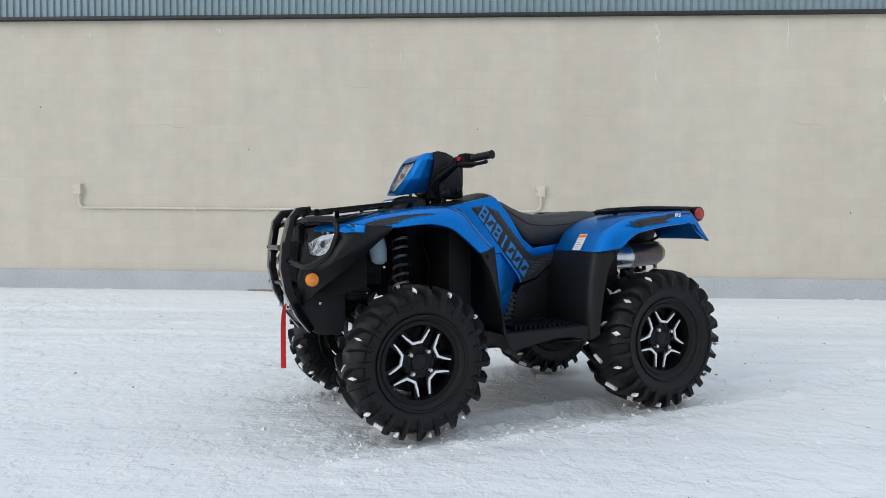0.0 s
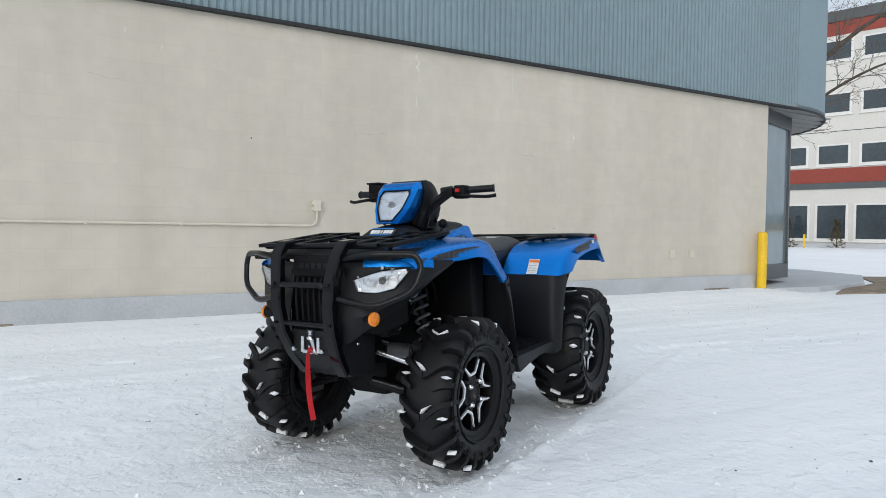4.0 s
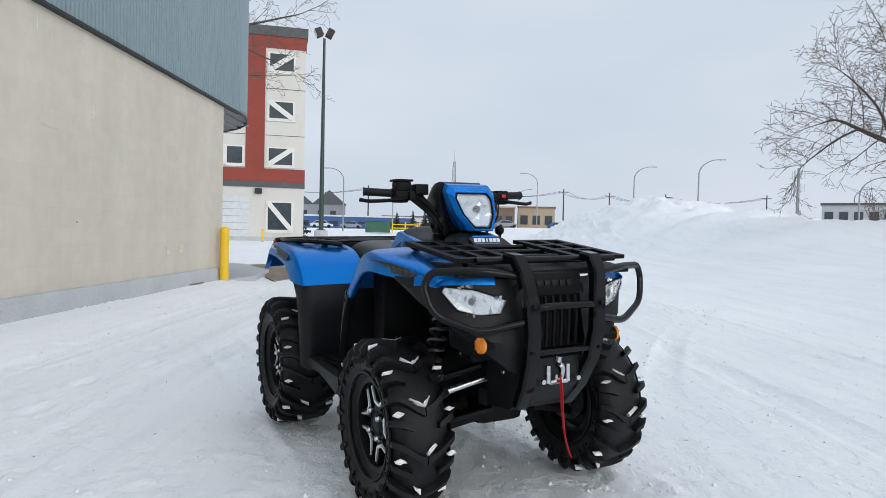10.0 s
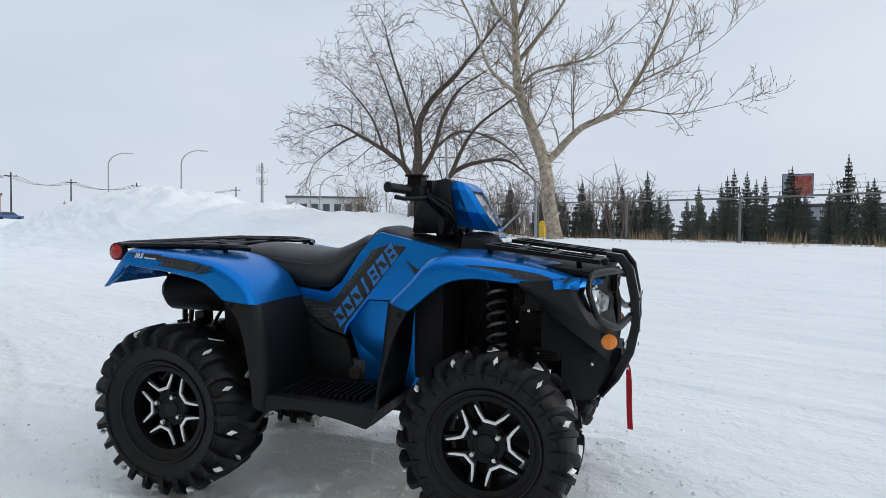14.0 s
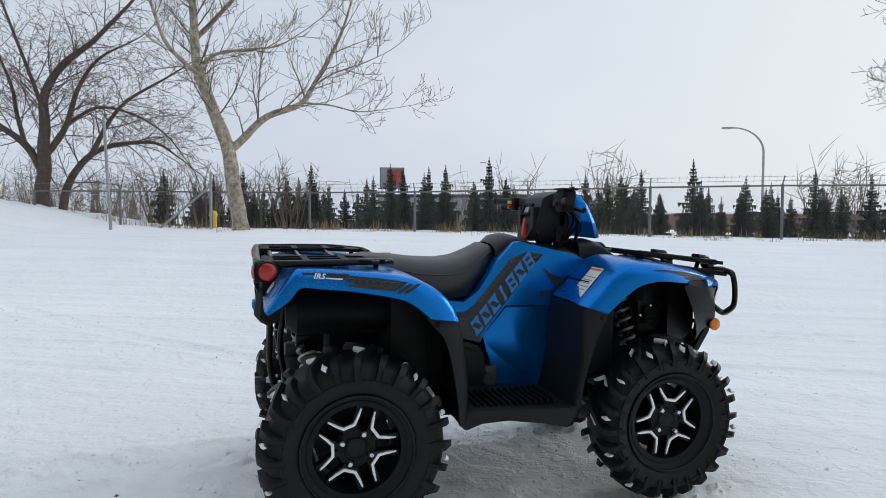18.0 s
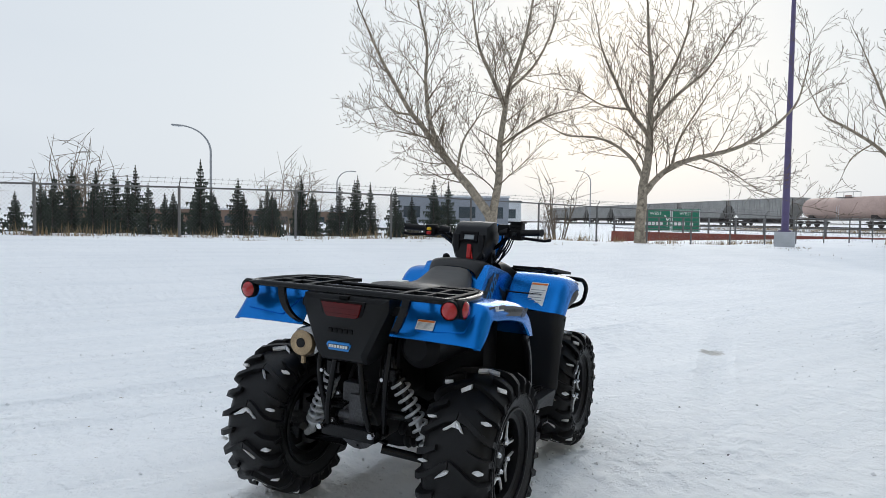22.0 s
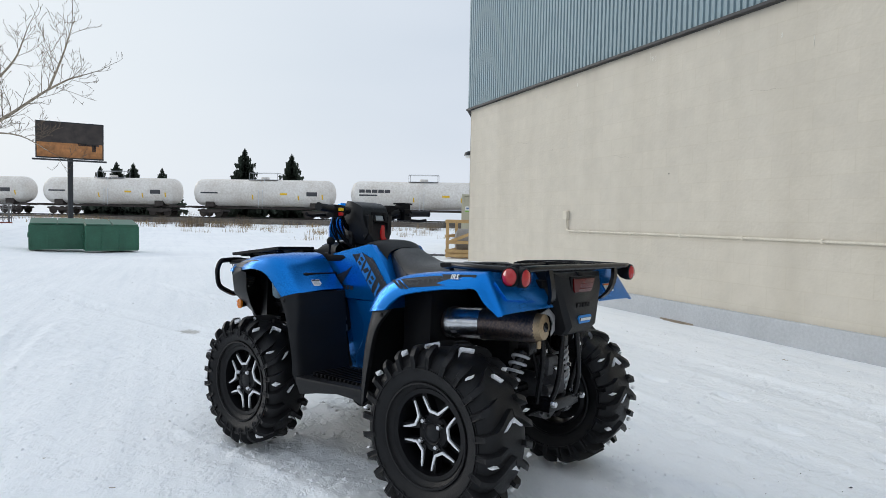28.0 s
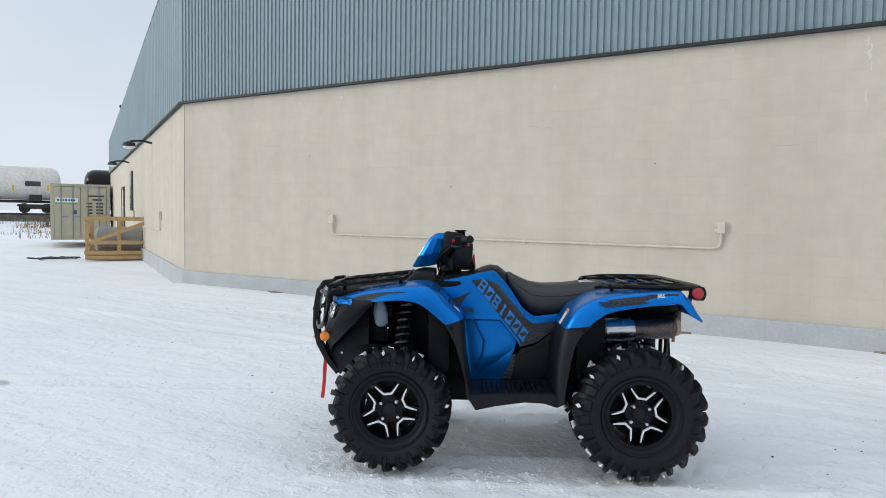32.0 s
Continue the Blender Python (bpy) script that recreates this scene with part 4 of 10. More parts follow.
def ap(name, bm, material, label="", smooth=True, parent=None, at=None, raw=False, dx=0.0):
    """A part of the bike; parts drawn at the maker's length are drawn in by LEN, raw ones stand as given."""
    if not raw:
        for v in bm.verts:
            v.co.x = v.co.x * LEN + dx - (0.022 * sstep(0.96, 1.08, v.co.x) if name in FRONT_BARS else 0.0)
    if at is not None and not raw:
        at = Matrix.Translation((at.translation.x * (LEN - 1), 0, 0)) @ at
    return part(name, bm, material, parent or atv, label, smooth, at)


LEN = 0.972
FRONT_BARS = ("bull_bar", "lamp_guard", "cross_bar", "winch_hook", "pull_strap", "strap_print", "roller", "fairlead")


def rod(*pts, r=0.012, seg=10, round_=0.03):
    bm = bmesh.new()
    tube(bm, arc_pts(pts, round_) if len(pts) > 2 else pts, r, seg)
    return bm


# wheels ---------------------------------------------------------------
def tyre_bm(R, half, rim):
    bm = bmesh.new()
    k = R - 0.022
    prof = [(rim - 0.006, -half + 0.05), (rim + 0.012, -half + 0.035), (rim + 0.05, -half + 0.008), (rim + 0.095, -half), (k - 0.055, -half + 0.006), (k - 0.022, -half + 0.022),
            (k - 0.005, -half + 0.05), (k, -half + 0.085)]
    prof += [(r, -y) for r, y in reversed(prof)]
    lathe(bm, prof, 72)
    n = 12

    def block(rows):
        """A lug: rows of (angle, across, base radius, top radius, half angle)."""
        vr = []
        for a, y, r0, r1, w in rows:
            ring = []
            for da, r in ((-w, r0), (-w * 0.72, r1), (w * 0.72, r1), (w, r0)):
                ring.append(bm.verts.new((r * math.cos(a + da), y, r * math.sin(a + da))))
            vr.append(ring)
        fs = []
        for p, q in zip(vr, vr[1:]):
            for i in range(3):
                fs.append(bm.faces.new((p[i], p[i + 1], q[i + 1], q[i])))
        fs += [bm.faces.new(vr[0]), bm.faces.new(list(reversed(vr[-1])))]
        bmesh.ops.recalc_face_normals(bm, faces=fs)

    for i in range(n):
        a = 2 * math.pi * i / n
        for s in (-1, 1):
            e = half
            block([(a, s * 0.002, k - 0.02, R - 0.001, 0.060), (a + 0.045, s * e * 0.28, k - 0.02, R, 0.048), (a + 0.12, s * e * 0.55, k - 0.02, R, 0.042),
                   (a + 0.18, s * e * 0.80, k - 0.03, R - 0.004, 0.046), (a + 0.20, s * (e - 0.004), k - 0.06, R - 0.022, 0.05), (a + 0.205, s * (e + 0.006), k - 0.06, R - 0.038, 0.046), (a + 0.21, s * (e + 0.001), k - 0.075, R - 0.060, 0.026)])
            b = a + math.pi / n
            block([(b + 0.10, s * e * 0.42, k - 0.02, R - 0.002, 0.038), (b + 0.16, s * e * 0.74, k - 0.02, R - 0.003, 0.05), (b + 0.185, s * (e - 0.002), k - 0.06, R - 0.022, 0.052),
                   (b + 0.19, s * (e + 0.005), k - 0.06, R - 0.036, 0.042), (b + 0.19, s * e, k - 0.07, R - 0.052, 0.024)])
    # raised rings on the sidewalls
    for s in (-1, 1):
        tube(bm, [((rim + 0.028) * math.cos(t), s * (half - 0.016), (rim + 0.028) * math.sin(t)) for t in np.linspace(0, 2 * math.pi, 48, endpoint=False)], 0.006, 5, closed=True)
        tube(bm, [((rim + 0.085) * math.cos(t), s * (half + 0.001), (rim + 0.085) * math.sin(t)) for t in np.linspace(0, 2 * math.pi, 48, endpoint=False)], 0.003, 4, closed=True)
    return bm


def wheel_bm(rim, half, face):
    """Barrel, lip, hub disc and five split spokes; the outer side faces +y."""
    bm = bmesh.new()
    lathe(bm, [(rim - 0.004, half - 0.05), (rim + 0.008, half - 0.045), (rim + 0.006, half - 0.036), (rim - 0.012, half - 0.04), (rim - 0.016, face - 0.01), (rim - 0.022, face - 0.06), (rim - 0.02, -half + 0.04), (rim, -half + 0.05)], 48)
    lathe(bm, [(0, face - 0.008), (0.066, face - 0.008), (0.074, face - 0.018), (0.074, face - 0.05), (0, face - 0.05)], 32)
    lathe(bm, [(0, -0.02), (rim - 0.03, -0.02), (rim - 0.03, -0.028), (0, -0.028)], 32)
    return bm


def spoke_bm(rim, face, s):
    """One leg of a split spoke."""
    bm = bmesh.new()
    b0, b1 = s * 0.16, s * 0.43
    p, q = Vector((0.062 * math.cos(b0), 0, 0.062 * math.sin(b0))), Vector(((rim - 0.012) * math.cos(b1), 0, (rim - 0.012) * math.sin(b1)))
    d = (q - p).normalized()
    w = Vector((-d.z, 0, d.x)) * 0.012
    fy, by = Vector((0, face - 0.003, 0)), Vector((0, face - 0.035, 0))
    loft(bm, [[p - w + by, p - w * 0.8 + fy, p + w * 0.8 + fy, p + w + by], [q - w + by, q - w * 0.8 + fy, q + w * 0.8 + fy, q + w + by]], closed=True, cap=True)
    return bm


def spoke_face_bm(rim, face):
    """The machined edge of one spoke: a short bridge and two legs that spread to the rim."""
    bm = bmesh.new()
    pts = [(0.140, -0.45, 0.0032), (0.112, -0.385, 0.0052), (0.084, -0.24, 0.0064), (0.084, 0.24, 0.0064), (0.112, 0.385, 0.0052), (0.140, 0.45, 0.0032)]
    rows = []
    co = [Vector((r * math.cos(a), 0, r * math.sin(a))) for r, a, w in pts]
    for i, (r, a, w) in enumerate(pts):
        d = (co[min(i + 1, 5)] - co[max(i - 1, 0)]).normalized()
        n = Vector((-d.z, 0, d.x)) * w
        rows.append([co[i] - n + Vector((0, face - 0.004, 0)), co[i] - n * 0.8 + Vector((0, face + 0.003, 0)), co[i] + n * 0.8 + Vector((0, face + 0.003, 0)), co[i] + n + Vector((0, face - 0.004, 0))])
    loft(bm, rows, closed=True, cap=True)
    return bm


def snow_bits_bm(R, half, seed):
    """Snow caught between the lugs."""
    bm = bmesh.new()
    rnd = random.Random(seed)
    for i in range(12):
        a = 2 * math.pi * i / 12
        for s in (-1, 1):
            if rnd.random() < 0.72:
                y0, y1 = s * half * 0.01, s * half * (0.20 + 0.24 * rnd.random())
                r = R - 0.014
                rows = []
                for t in np.linspace(0, 1, 4):
                    ang, y, w = a + 0.062 + 0.10 * t, y0 + (y1 - y0) * t, 0.046 * (1 - 0.75 * t) * (0.5 + 0.8 * rnd.random())
                    rows.append([(r * math.cos(ang - w), y, r * math.sin(ang - w)), ((r + 0.012) * math.cos(ang), y, (r + 0.012) * math.sin(ang)), (r * math.cos(ang + w), y, r * math.sin(ang + w)), ((r - 0.01) * math.cos(ang), y, (r - 0.01) * math.sin(ang))])
                loft(bm, rows, closed=True, cap=True)
            if rnd.random() < 0.8:
                ang = a + math.pi / 12 + 0.26 + 0.03 * rnd.random()
                y0 = s * half * (0.62 + 0.1 * rnd.random())
                rows = []
                for t in np.linspace(0, 1, 3):
                    w = 0.034 * (1 - 1.3 * abs(t - 0.5)) * (0.6 + 0.6 * rnd.random())
                    y, r = y0 + s * 0.035 * t, R - 0.018 - 0.006 * t
                    rows.append([(r * math.cos(ang - w), y, r * math.sin(ang - w)), ((r + 0.011) * math.cos(ang), y, (r + 0.011) * math.sin(ang)), (r * math.cos(ang + w), y, r * math.sin(ang + w)), ((r - 0.01) * math.cos(ang), y, (r - 0.01) * math.sin(ang))])
                loft(bm, rows, closed=True, cap=True)
    return bm


RIM_R = 0.166
TYRE_R = {"front": 0.318, "rear": 0.336}
tyre_meshes = {}
for tag, half, yc, fy in (("front", 0.113, 0.446, 0.508), ("rear", 0.138, 0.468, 0.547)):
    face = fy - yc
    tyre_meshes[tag] = (mesh("tyre", tyre_bm(TYRE_R[tag], half, RIM_R), M_RUBBER, True), mesh("wheel", wheel_bm(RIM_R, half, face), M_RIM, True), mesh("machined_spoke", spoke_face_bm(RIM_R, face), M_MACHINED, False), [mesh("spoke", spoke_bm(RIM_R, face, k), M_RIM, False) for k in (-1, 1)], half, yc, face)
bm = bmesh.new()
lathe(bm, [(0, 0.022), (0.008, 0.022), (0.0125, 0.014), (0.0135, 0.0), (0.0135, -0.01)], 6)
nut_me = mesh("wheel_nut", bm, M_CHROME, False)
bm = bmesh.new()
lathe(bm, [(0, 0.004), (0.028, 0.004), (0.034, 0.0), (0.034, -0.012)], 24)
lathe(bm, [(0.036, -0.002), (0.042, 0.003), (0.048, -0.004)], 24)
cap_me = mesh("hub_cap", bm, M_BLACK2, True)
for tag, wx in (("front", 0.6315), ("rear", -0.6315)):
    ty, wh, sp, legs, half, yc, face = tyre_meshes[tag]
    for s in (1, -1):
        spin = {("front", 1): -0.126, ("front", -1): -0.16, ("rear", 1): 0.136, ("rear", -1): 0.346}[(tag, s)]
        flip = Matrix.Diagonal((1, s, 1, 1))
        w = new("wheel", wh.copy() if s < 0 else wh)
        if s < 0:
            w.data.transform(flip)
            w.data.flip_normals()
        w.parent = atv
        w.matrix_local = Matrix.Translation((wx, s * yc, TYRE_R[tag] + 0.004)) @ Matrix.Rotation(-spin, 4, "Y")
        w["label"] = "black alloy wheel with machined split spokes"

        def sub(name, me, m):
            me2 = me
            if s < 0:
                me2 = me.copy()
                me2.transform(flip)
                me2.flip_normals()
            o = new(name, me2)
            o.parent = w
            o.matrix_local = m
            return o

        t = sub("tyre", ty, Matrix.Identity(4))
        t["label"] = "black rubber mud tyre with deep lugs"
        for i in range(5):
            sub("machined_spoke", sp, Matrix.Rotation(2 * math.pi * i / 5 - 0.3, 4, "Y"))
            for leg in legs:
                sub("spoke", leg, Matrix.Rotation(2 * math.pi * i / 5 - 0.3, 4, "Y"))
        sub("hub_cap", cap_me, Matrix.Translation((0, s * (face - 0.004), 0)))
        for i in range(4):
            a = math.pi / 4 + i * math.pi / 2
            sub("wheel_nut", nut_me, Matrix.Translation((0.055 * math.cos(a), s * (face - 0.004), 0.055 * math.sin(a))))
        o = part("stuck_snow", snow_bits_bm(TYRE_R[tag], half, int(wx * 100) + s * 7), M_SNOW_PLAIN, w, "bits of white snow between the lugs")
        tagged(o, "bits of white snow between the lugs", kind="stuff")
        b = bmesh.new()
        lathe(b, [(0, 0.006), (0.10, 0.006), (0.10, -0.006), (0, -0.006)], 28)
        part("brake_disc", b, M_CHROME if tag == "rear" else M_ENGINE, w, "", True, Matrix.Translation((0, -s * 0.055, 0)))


# fenders ----------------------------------------------------------------
def smooth_line(pts, n=5):
    """A Catmull-Rom line through points."""
    p = [Vector(q) for q in pts]
    p = [p[0] * 2 - p[1]] + p + [p[-1] * 2 - p[-2]]
    out = []
    for i in range(1, len(p) - 2):
        for k in range(n):
            t = k / n
            a, b, c, d = p[i - 1], p[i], p[i + 1], p[i + 2]
            out.append(0.5 * ((2 * b) + (c - a) * t + (2 * a - 5 * b + 4 * c - d) * t ** 2 + (3 * b - a - 3 * c + d) * t ** 3))
    return out + [p[-2]]


def fender_bm(U, L, s, y_in, y_top, y_out, crown=0.0, n=5, draw_in=0.0):
    """A sheet that follows the arch: crown over the wheel, and an outer band turned down to the arch's edge; draw_in narrows it towards the nose."""
    u = smooth_line([(x, 0, z) for x, z in U], n)
    l = smooth_line([(x, 0, z) for x, z in L], n)
    bm = bmesh.new()
    rows = []
    for a, b in zip(u, l):
        k = draw_in * sstep(0.56, 0.96, a.x)
        yt, yo = y_top - k, y_out - k
        at = lambda f: a.lerp(b, f)
        row = [Vector((a.x, s * y_in, a.z + crown)), Vector((a.x, s * (y_in * 0.5 + yt * 0.5), a.z + crown * 0.9)), Vector((a.x, s * (yt - 0.03), a.z + crown * 0.3)), Vector((at(0.02).x, s * (yt - 0.006), at(0.02).z)), Vector((at(0.08).x, s * (yt + 0.008), at(0.08).z)),
               Vector((at(0.24).x, s * (yt + (yo - yt) * 0.6), at(0.24).z)), Vector((at(0.6).x, s * yo, at(0.6).z)), Vector((at(0.96).x, s * (yo + 0.004), at(0.96).z)), Vector((b.x, s * (yo - 0.002), b.z)), Vector((at(0.92).x, s * (yo - 0.022), at(0.92).z))]
        rows.append(row)
    loft(bm, rows)
    bmesh.ops.solidify(bm, geom=bm.faces[:], thickness=0.004)
    return bm


FU = [(0.935, 0.878), (0.90, 0.894), (0.80, 0.920), (0.68, 0.940), (0.56, 0.955), (0.465, 0.958), (0.402, 0.932), (0.335, 0.860), (0.262, 0.790)]
FL_ = [(0.925, 0.848), (0.885, 0.852), (0.80, 0.862), (0.69, 0.874), (0.585, 0.884), (0.495, 0.868), (0.437, 0.832), (0.395, 0.798), (0.352, 0.762)]
FBU = [(0.262, 0.792), (0.250, 0.68), (0.236, 0.54), (0.190, 0.332)]
FBL = [(0.354, 0.764), (0.300, 0.66), (0.252, 0.50), (0.243, 0.420)]
RU = [(-0.250, 0.762), (-0.300, 0.845), (-0.368, 0.895), (-0.44, 0.924), (-0.54, 0.941), (-0.66, 0.953), (-0.80, 0.962), (-0.848, 0.946), (-0.935, 0.822)]
RL = [(-0.378, 0.782), (-0.420, 0.818), (-0.472, 0.848), (-0.55, 0.866), (-0.655, 0.884), (-0.755, 0.894), (-0.818, 0.898), (-0.860, 0.852), (-0.922, 0.812)]
RBU = [(-0.250, 0.764), (-0.224, 0.65), (-0.211, 0.50), (-0.218, 0.352)]
RBL = [(-0.390, 0.784), (-0.312, 0.685), (-0.270, 0.49), (-0.258, 0.385)]
for s in (1, -1):
    ap("front_fender", fender_bm(FU, FL_, s, 0.20, 0.468, 0.508, 0.012, draw_in=0.095), M_PAINT_BLUE, "blue painted front fender", raw=True)
    ap("front_mud_guard", fender_bm(FBU, FBL, s, 0.19, 0.480, 0.516), M_BLACK2, "black plastic mud guard leg", raw=True)
    ap("rear_fender", fender_bm(RU, RL, s, 0.20, 0.522, 0.556, 0.004), M_PAINT_BLUE, "blue painted rear fender", raw=True)
    ap("rear_mud_guard", fender_bm(RBU, RBL, s, 0.17, 0.502, 0.540), M_BLACK2, "black plastic mud guard leg", raw=True)
    # push rivets at the joints of fender and guard
    for rx, ry, rz in ((0.322, 0.519, 0.752), (-0.345, 0.543, 0.757)):
        bm = bmesh.new()
        lathe(bm, [(0, 0.004), (0.007, 0.0035), (0.010, 0)], 12, "y")
        if s < 0:
            bmesh.ops.scale(bm, vec=(1, -1, 1), verts=bm.verts)
        ap("rivet", bm, M_BLACK, "", True, None, Matrix.Translation((rx, s * ry, rz)), raw=True)
    # footwell with a ribbed peg
    bm = bmesh.new()
    slab(bm, [(0.245, 0.41), (0.190, 0.330), (0.085, 0.354), (-0.057, 0.376), (-0.16, 0.373), (-0.218, 0.354), (-0.265, 0.40), (-0.20, 0.425), (0.18, 0.41)], s * 0.16, s * 0.515, 0.008)
    foot = ap("footwell", bm, M_BLACK2, raw=True)
    for i in range(13):
        bm = bmesh.new()
        x = 0.15 - i * 0.026
        box(bm, x - 0.006, x + 0.006, min(s * 0.27, s * 0.47), max(s * 0.27, s * 0.47), 0.416, 0.434, 0.002)
        ap("peg_rib", bm, M_BLACK, "", False, foot, raw=True)
    # raised panel on the rear of the fender
    a = basis((-0.886, s * 0.385, 0.8965), (0, s, 0), (-0.574, 0, -0.819))
    bm = bmesh.new()
    slab(bm, [(-0.135, -0.030), (0.125, -0.036), (0.105, 0.040), (-0.075, 0.055)] if s > 0 else [(-0.135, -0.030), (-0.075, 0.055), (0.105, 0.040), (0.125, -0.036)], -0.003, 0.007, 0.003, "xy")
    bmesh.ops.transform(bm, matrix=a, verts=bm.verts)
    ap("fender_emboss", bm, M_PAINT_BLUE, raw=True)


# body -------------------------------------------------------------------
def side_panel(outline, s, y0, y1, bevel=0.008, lean=None):
    bm = bmesh.new()
    slab(bm, outline, s * y0, s * y1, bevel)
    if lean:
        for v in bm.verts:
            v.co.y += s * lean(v.co.x, v.co.z)
    return bm


UP = [(0.44, 0.940), (0.37, 0.972), (0.297, 0.988), (0.115, 1.030), (0.088, 1.025), (0.012, 0.943), (-0.068, 0.824), (-0.13, 0.779), (-0.235, 0.793), (-0.33, 0.812), (-0.33, 0.765), (-0.25, 0.715), (-0.15, 0.630), (-0.055, 0.602), (-0.040, 0.637), (0.055, 0.753), (0.33, 0.753), (0.38, 0.80), (0.41, 0.86)]
LOW = [(0.33, 0.757), (0.053, 0.757), (-0.042, 0.638), (-0.02, 0.56), (0.04, 0.375), (0.235, 0.36), (0.27, 0.45), (0.31, 0.60)]
LOBE = [(0.205, 0.750), (0.058, 0.752), (-0.036, 0.637), (-0.027, 0.572), (0.055, 0.506), (0.165, 0.440), (0.208, 0.480), (0.160, 0.55), (0.150, 0.63)]
for s in (1, -1):
    ap("body_panel", side_panel(UP, s, 0.06, 0.182, 0.008), M_PAINT_BLUE, "blue painted side shroud", raw=True)
    ap("lower_panel", side_panel(LOW, s, 0.05, 0.166, 0.008, lambda x, z: -0.12 * max(0.0, x - 0.05) - 0.02 * max(0.0, 0.75 - z)), M_PAINT_BLUE, "blue painted lower side cover", raw=True)
    ap("cover_lobe", side_panel(LOBE, s, 0.06, 0.176, 0.014, lambda x, z: -0.10 * max(0.0, 0.72 - z)), M_PAINT_BLUE, raw=True)
    ap("engine_cover", side_panel([(-0.035, 0.552), (-0.06, 0.592), (-0.15, 0.622), (-0.25, 0.705), (-0.31, 0.725), (-0.285, 0.55), (-0.255, 0.385), (0.0, 0.385), (-0.028, 0.50)], s, 0.05, 0.176, 0.010), M_BLACK2, "black plastic engine side cover", raw=True)
    bm = bmesh.new()
    tube(bm, [(-0.06, s * 0.178, 0.565), (-0.15, s * 0.178, 0.60), (-0.235, s * 0.178, 0.655)], 0.004, 6)
    ap("cover_rib", bm, M_BLACK2, raw=True)
    # slots and hoses before the leg guard
    ap("air_slot", side_panel([(0.345, 0.765), (0.315, 0.755), (0.285, 0.69), (0.262, 0.60), (0.285, 0.575), (0.325, 0.66)], s, 0.09, 0.165, 0.006), M_BLACK, "black air slot", raw=True)
    for k in range(3):
        bm = bmesh.new()
        tube(bm, [(0.300 - 0.012 * k, s * 0.168, 0.715 - 0.05 * k), (0.290 - 0.012 * k, s * 0.172, 0.685 - 0.05 * k)], 0.011, 8)
        ap("hose_clip", bm, M_ENGINE, "", True, raw=True)
    if s > 0:
        ap("side_pocket", side_panel([(0.432, 0.975), (0.42, 0.928), (0.31, 0.937), (0.272, 0.955), (0.29, 0.966), (0.36, 0.966)], s, 0.10, 0.187, 0.004), M_BLACK, "black grip pocket", raw=True)
        for i in range(8):
            z = 0.378 + i * 0.022
            x = 0.042 - 0.0125 * i
            bm = bmesh.new()
            box(bm, x - 0.028, x + 0.022, 0.12, 0.172, z, z + 0.012, 0.003)
            ap("cooling_fin", bm, M_ENGINE, "grey cast aluminium cooling fin", raw=True)
        bm = bmesh.new()
        box(bm, -0.07, 0.05, 0.08, 0.158, 0.36, 0.56, 0.01)
        ap("cylinder", bm, M_ENGINE, "grey cast aluminium cylinder", raw=True)
    else:
        bm = bmesh.new()
        box(bm, -0.06, 0.03, -0.165, -0.08, 0.40, 0.50, 0.012)
        tube(bm, [(-0.01, -0.16, 0.445), (-0.01, -0.178, 0.445)], 0.028, 14)
        ap("gear_case", bm, M_ENGINE, "grey cast aluminium gear case", raw=True)
    # decals -------------------------------------------------------------
    lean_y = lambda x, z: 0.182

    def decal(name, outline, mt, y_of, lift, label="", parent=None):
        """A thin print that follows a surface."""
        bm = bmesh.new()
        slab(bm, outline, 0.0, 0.0012)
        bmesh.ops.triangulate(bm, faces=bm.faces[:])
        bmesh.ops.subdivide_edges(bm, edges=bm.edges[:], cuts=2, use_grid_fill=True)
        for v in bm.verts:
            v.co.y = s * (y_of(v.co.x, v.co.z) + lift + v.co.y)
        bmesh.ops.recalc_face_normals(bm, faces=bm.faces[:])
        return ap(name, bm, mt, label, False, parent, raw=True)

    panel = [o for o in atv.children if o.name.startswith("body_panel")][-1]
    fend = [o for o in atv.children if o.name.startswith("front_fender")][-1]
    rfend = [o for o in atv.children if o.name.startswith("rear_fender")][-1]
    decal("side_decal", [(0.218, 0.972), (0.150, 0.985), (0.070, 0.953), (0.0, 0.862), (-0.085, 0.764), (-0.13, 0.735), (-0.245, 0.750), (-0.318, 0.764), (-0.255, 0.718), (-0.15, 0.634), (-0.060, 0.607), (-0.050, 0.645), (0.06, 0.778), (0.13, 0.864)], M_DECAL, lean_y, 0.0015, "black printed side decal with large letter shapes", panel)
    d = Vector((-0.28, 0, -0.325)).normalized()
    nrm = Vector((d.z, 0, -d.x)) * -1
    q = lambda o, a, b: ((o + d * a + nrm * b).x, (o + d * a + nrm * b).z)
    # a double stripe along the decal's edge
    o = Vector((0.225, 0, 0.968))
    decal("side_stripe", [q(o, 0.0, -0.006), q(o, 0.415, -0.006), q(o, 0.410, -0.013), q(o, 0.0, -0.013)], M_DECAL, lean_y, 0.0015, "", panel)
    # large outlined letter shapes, each a slanted block with its counters
    o0 = Vector((0.158, 0, 0.946))
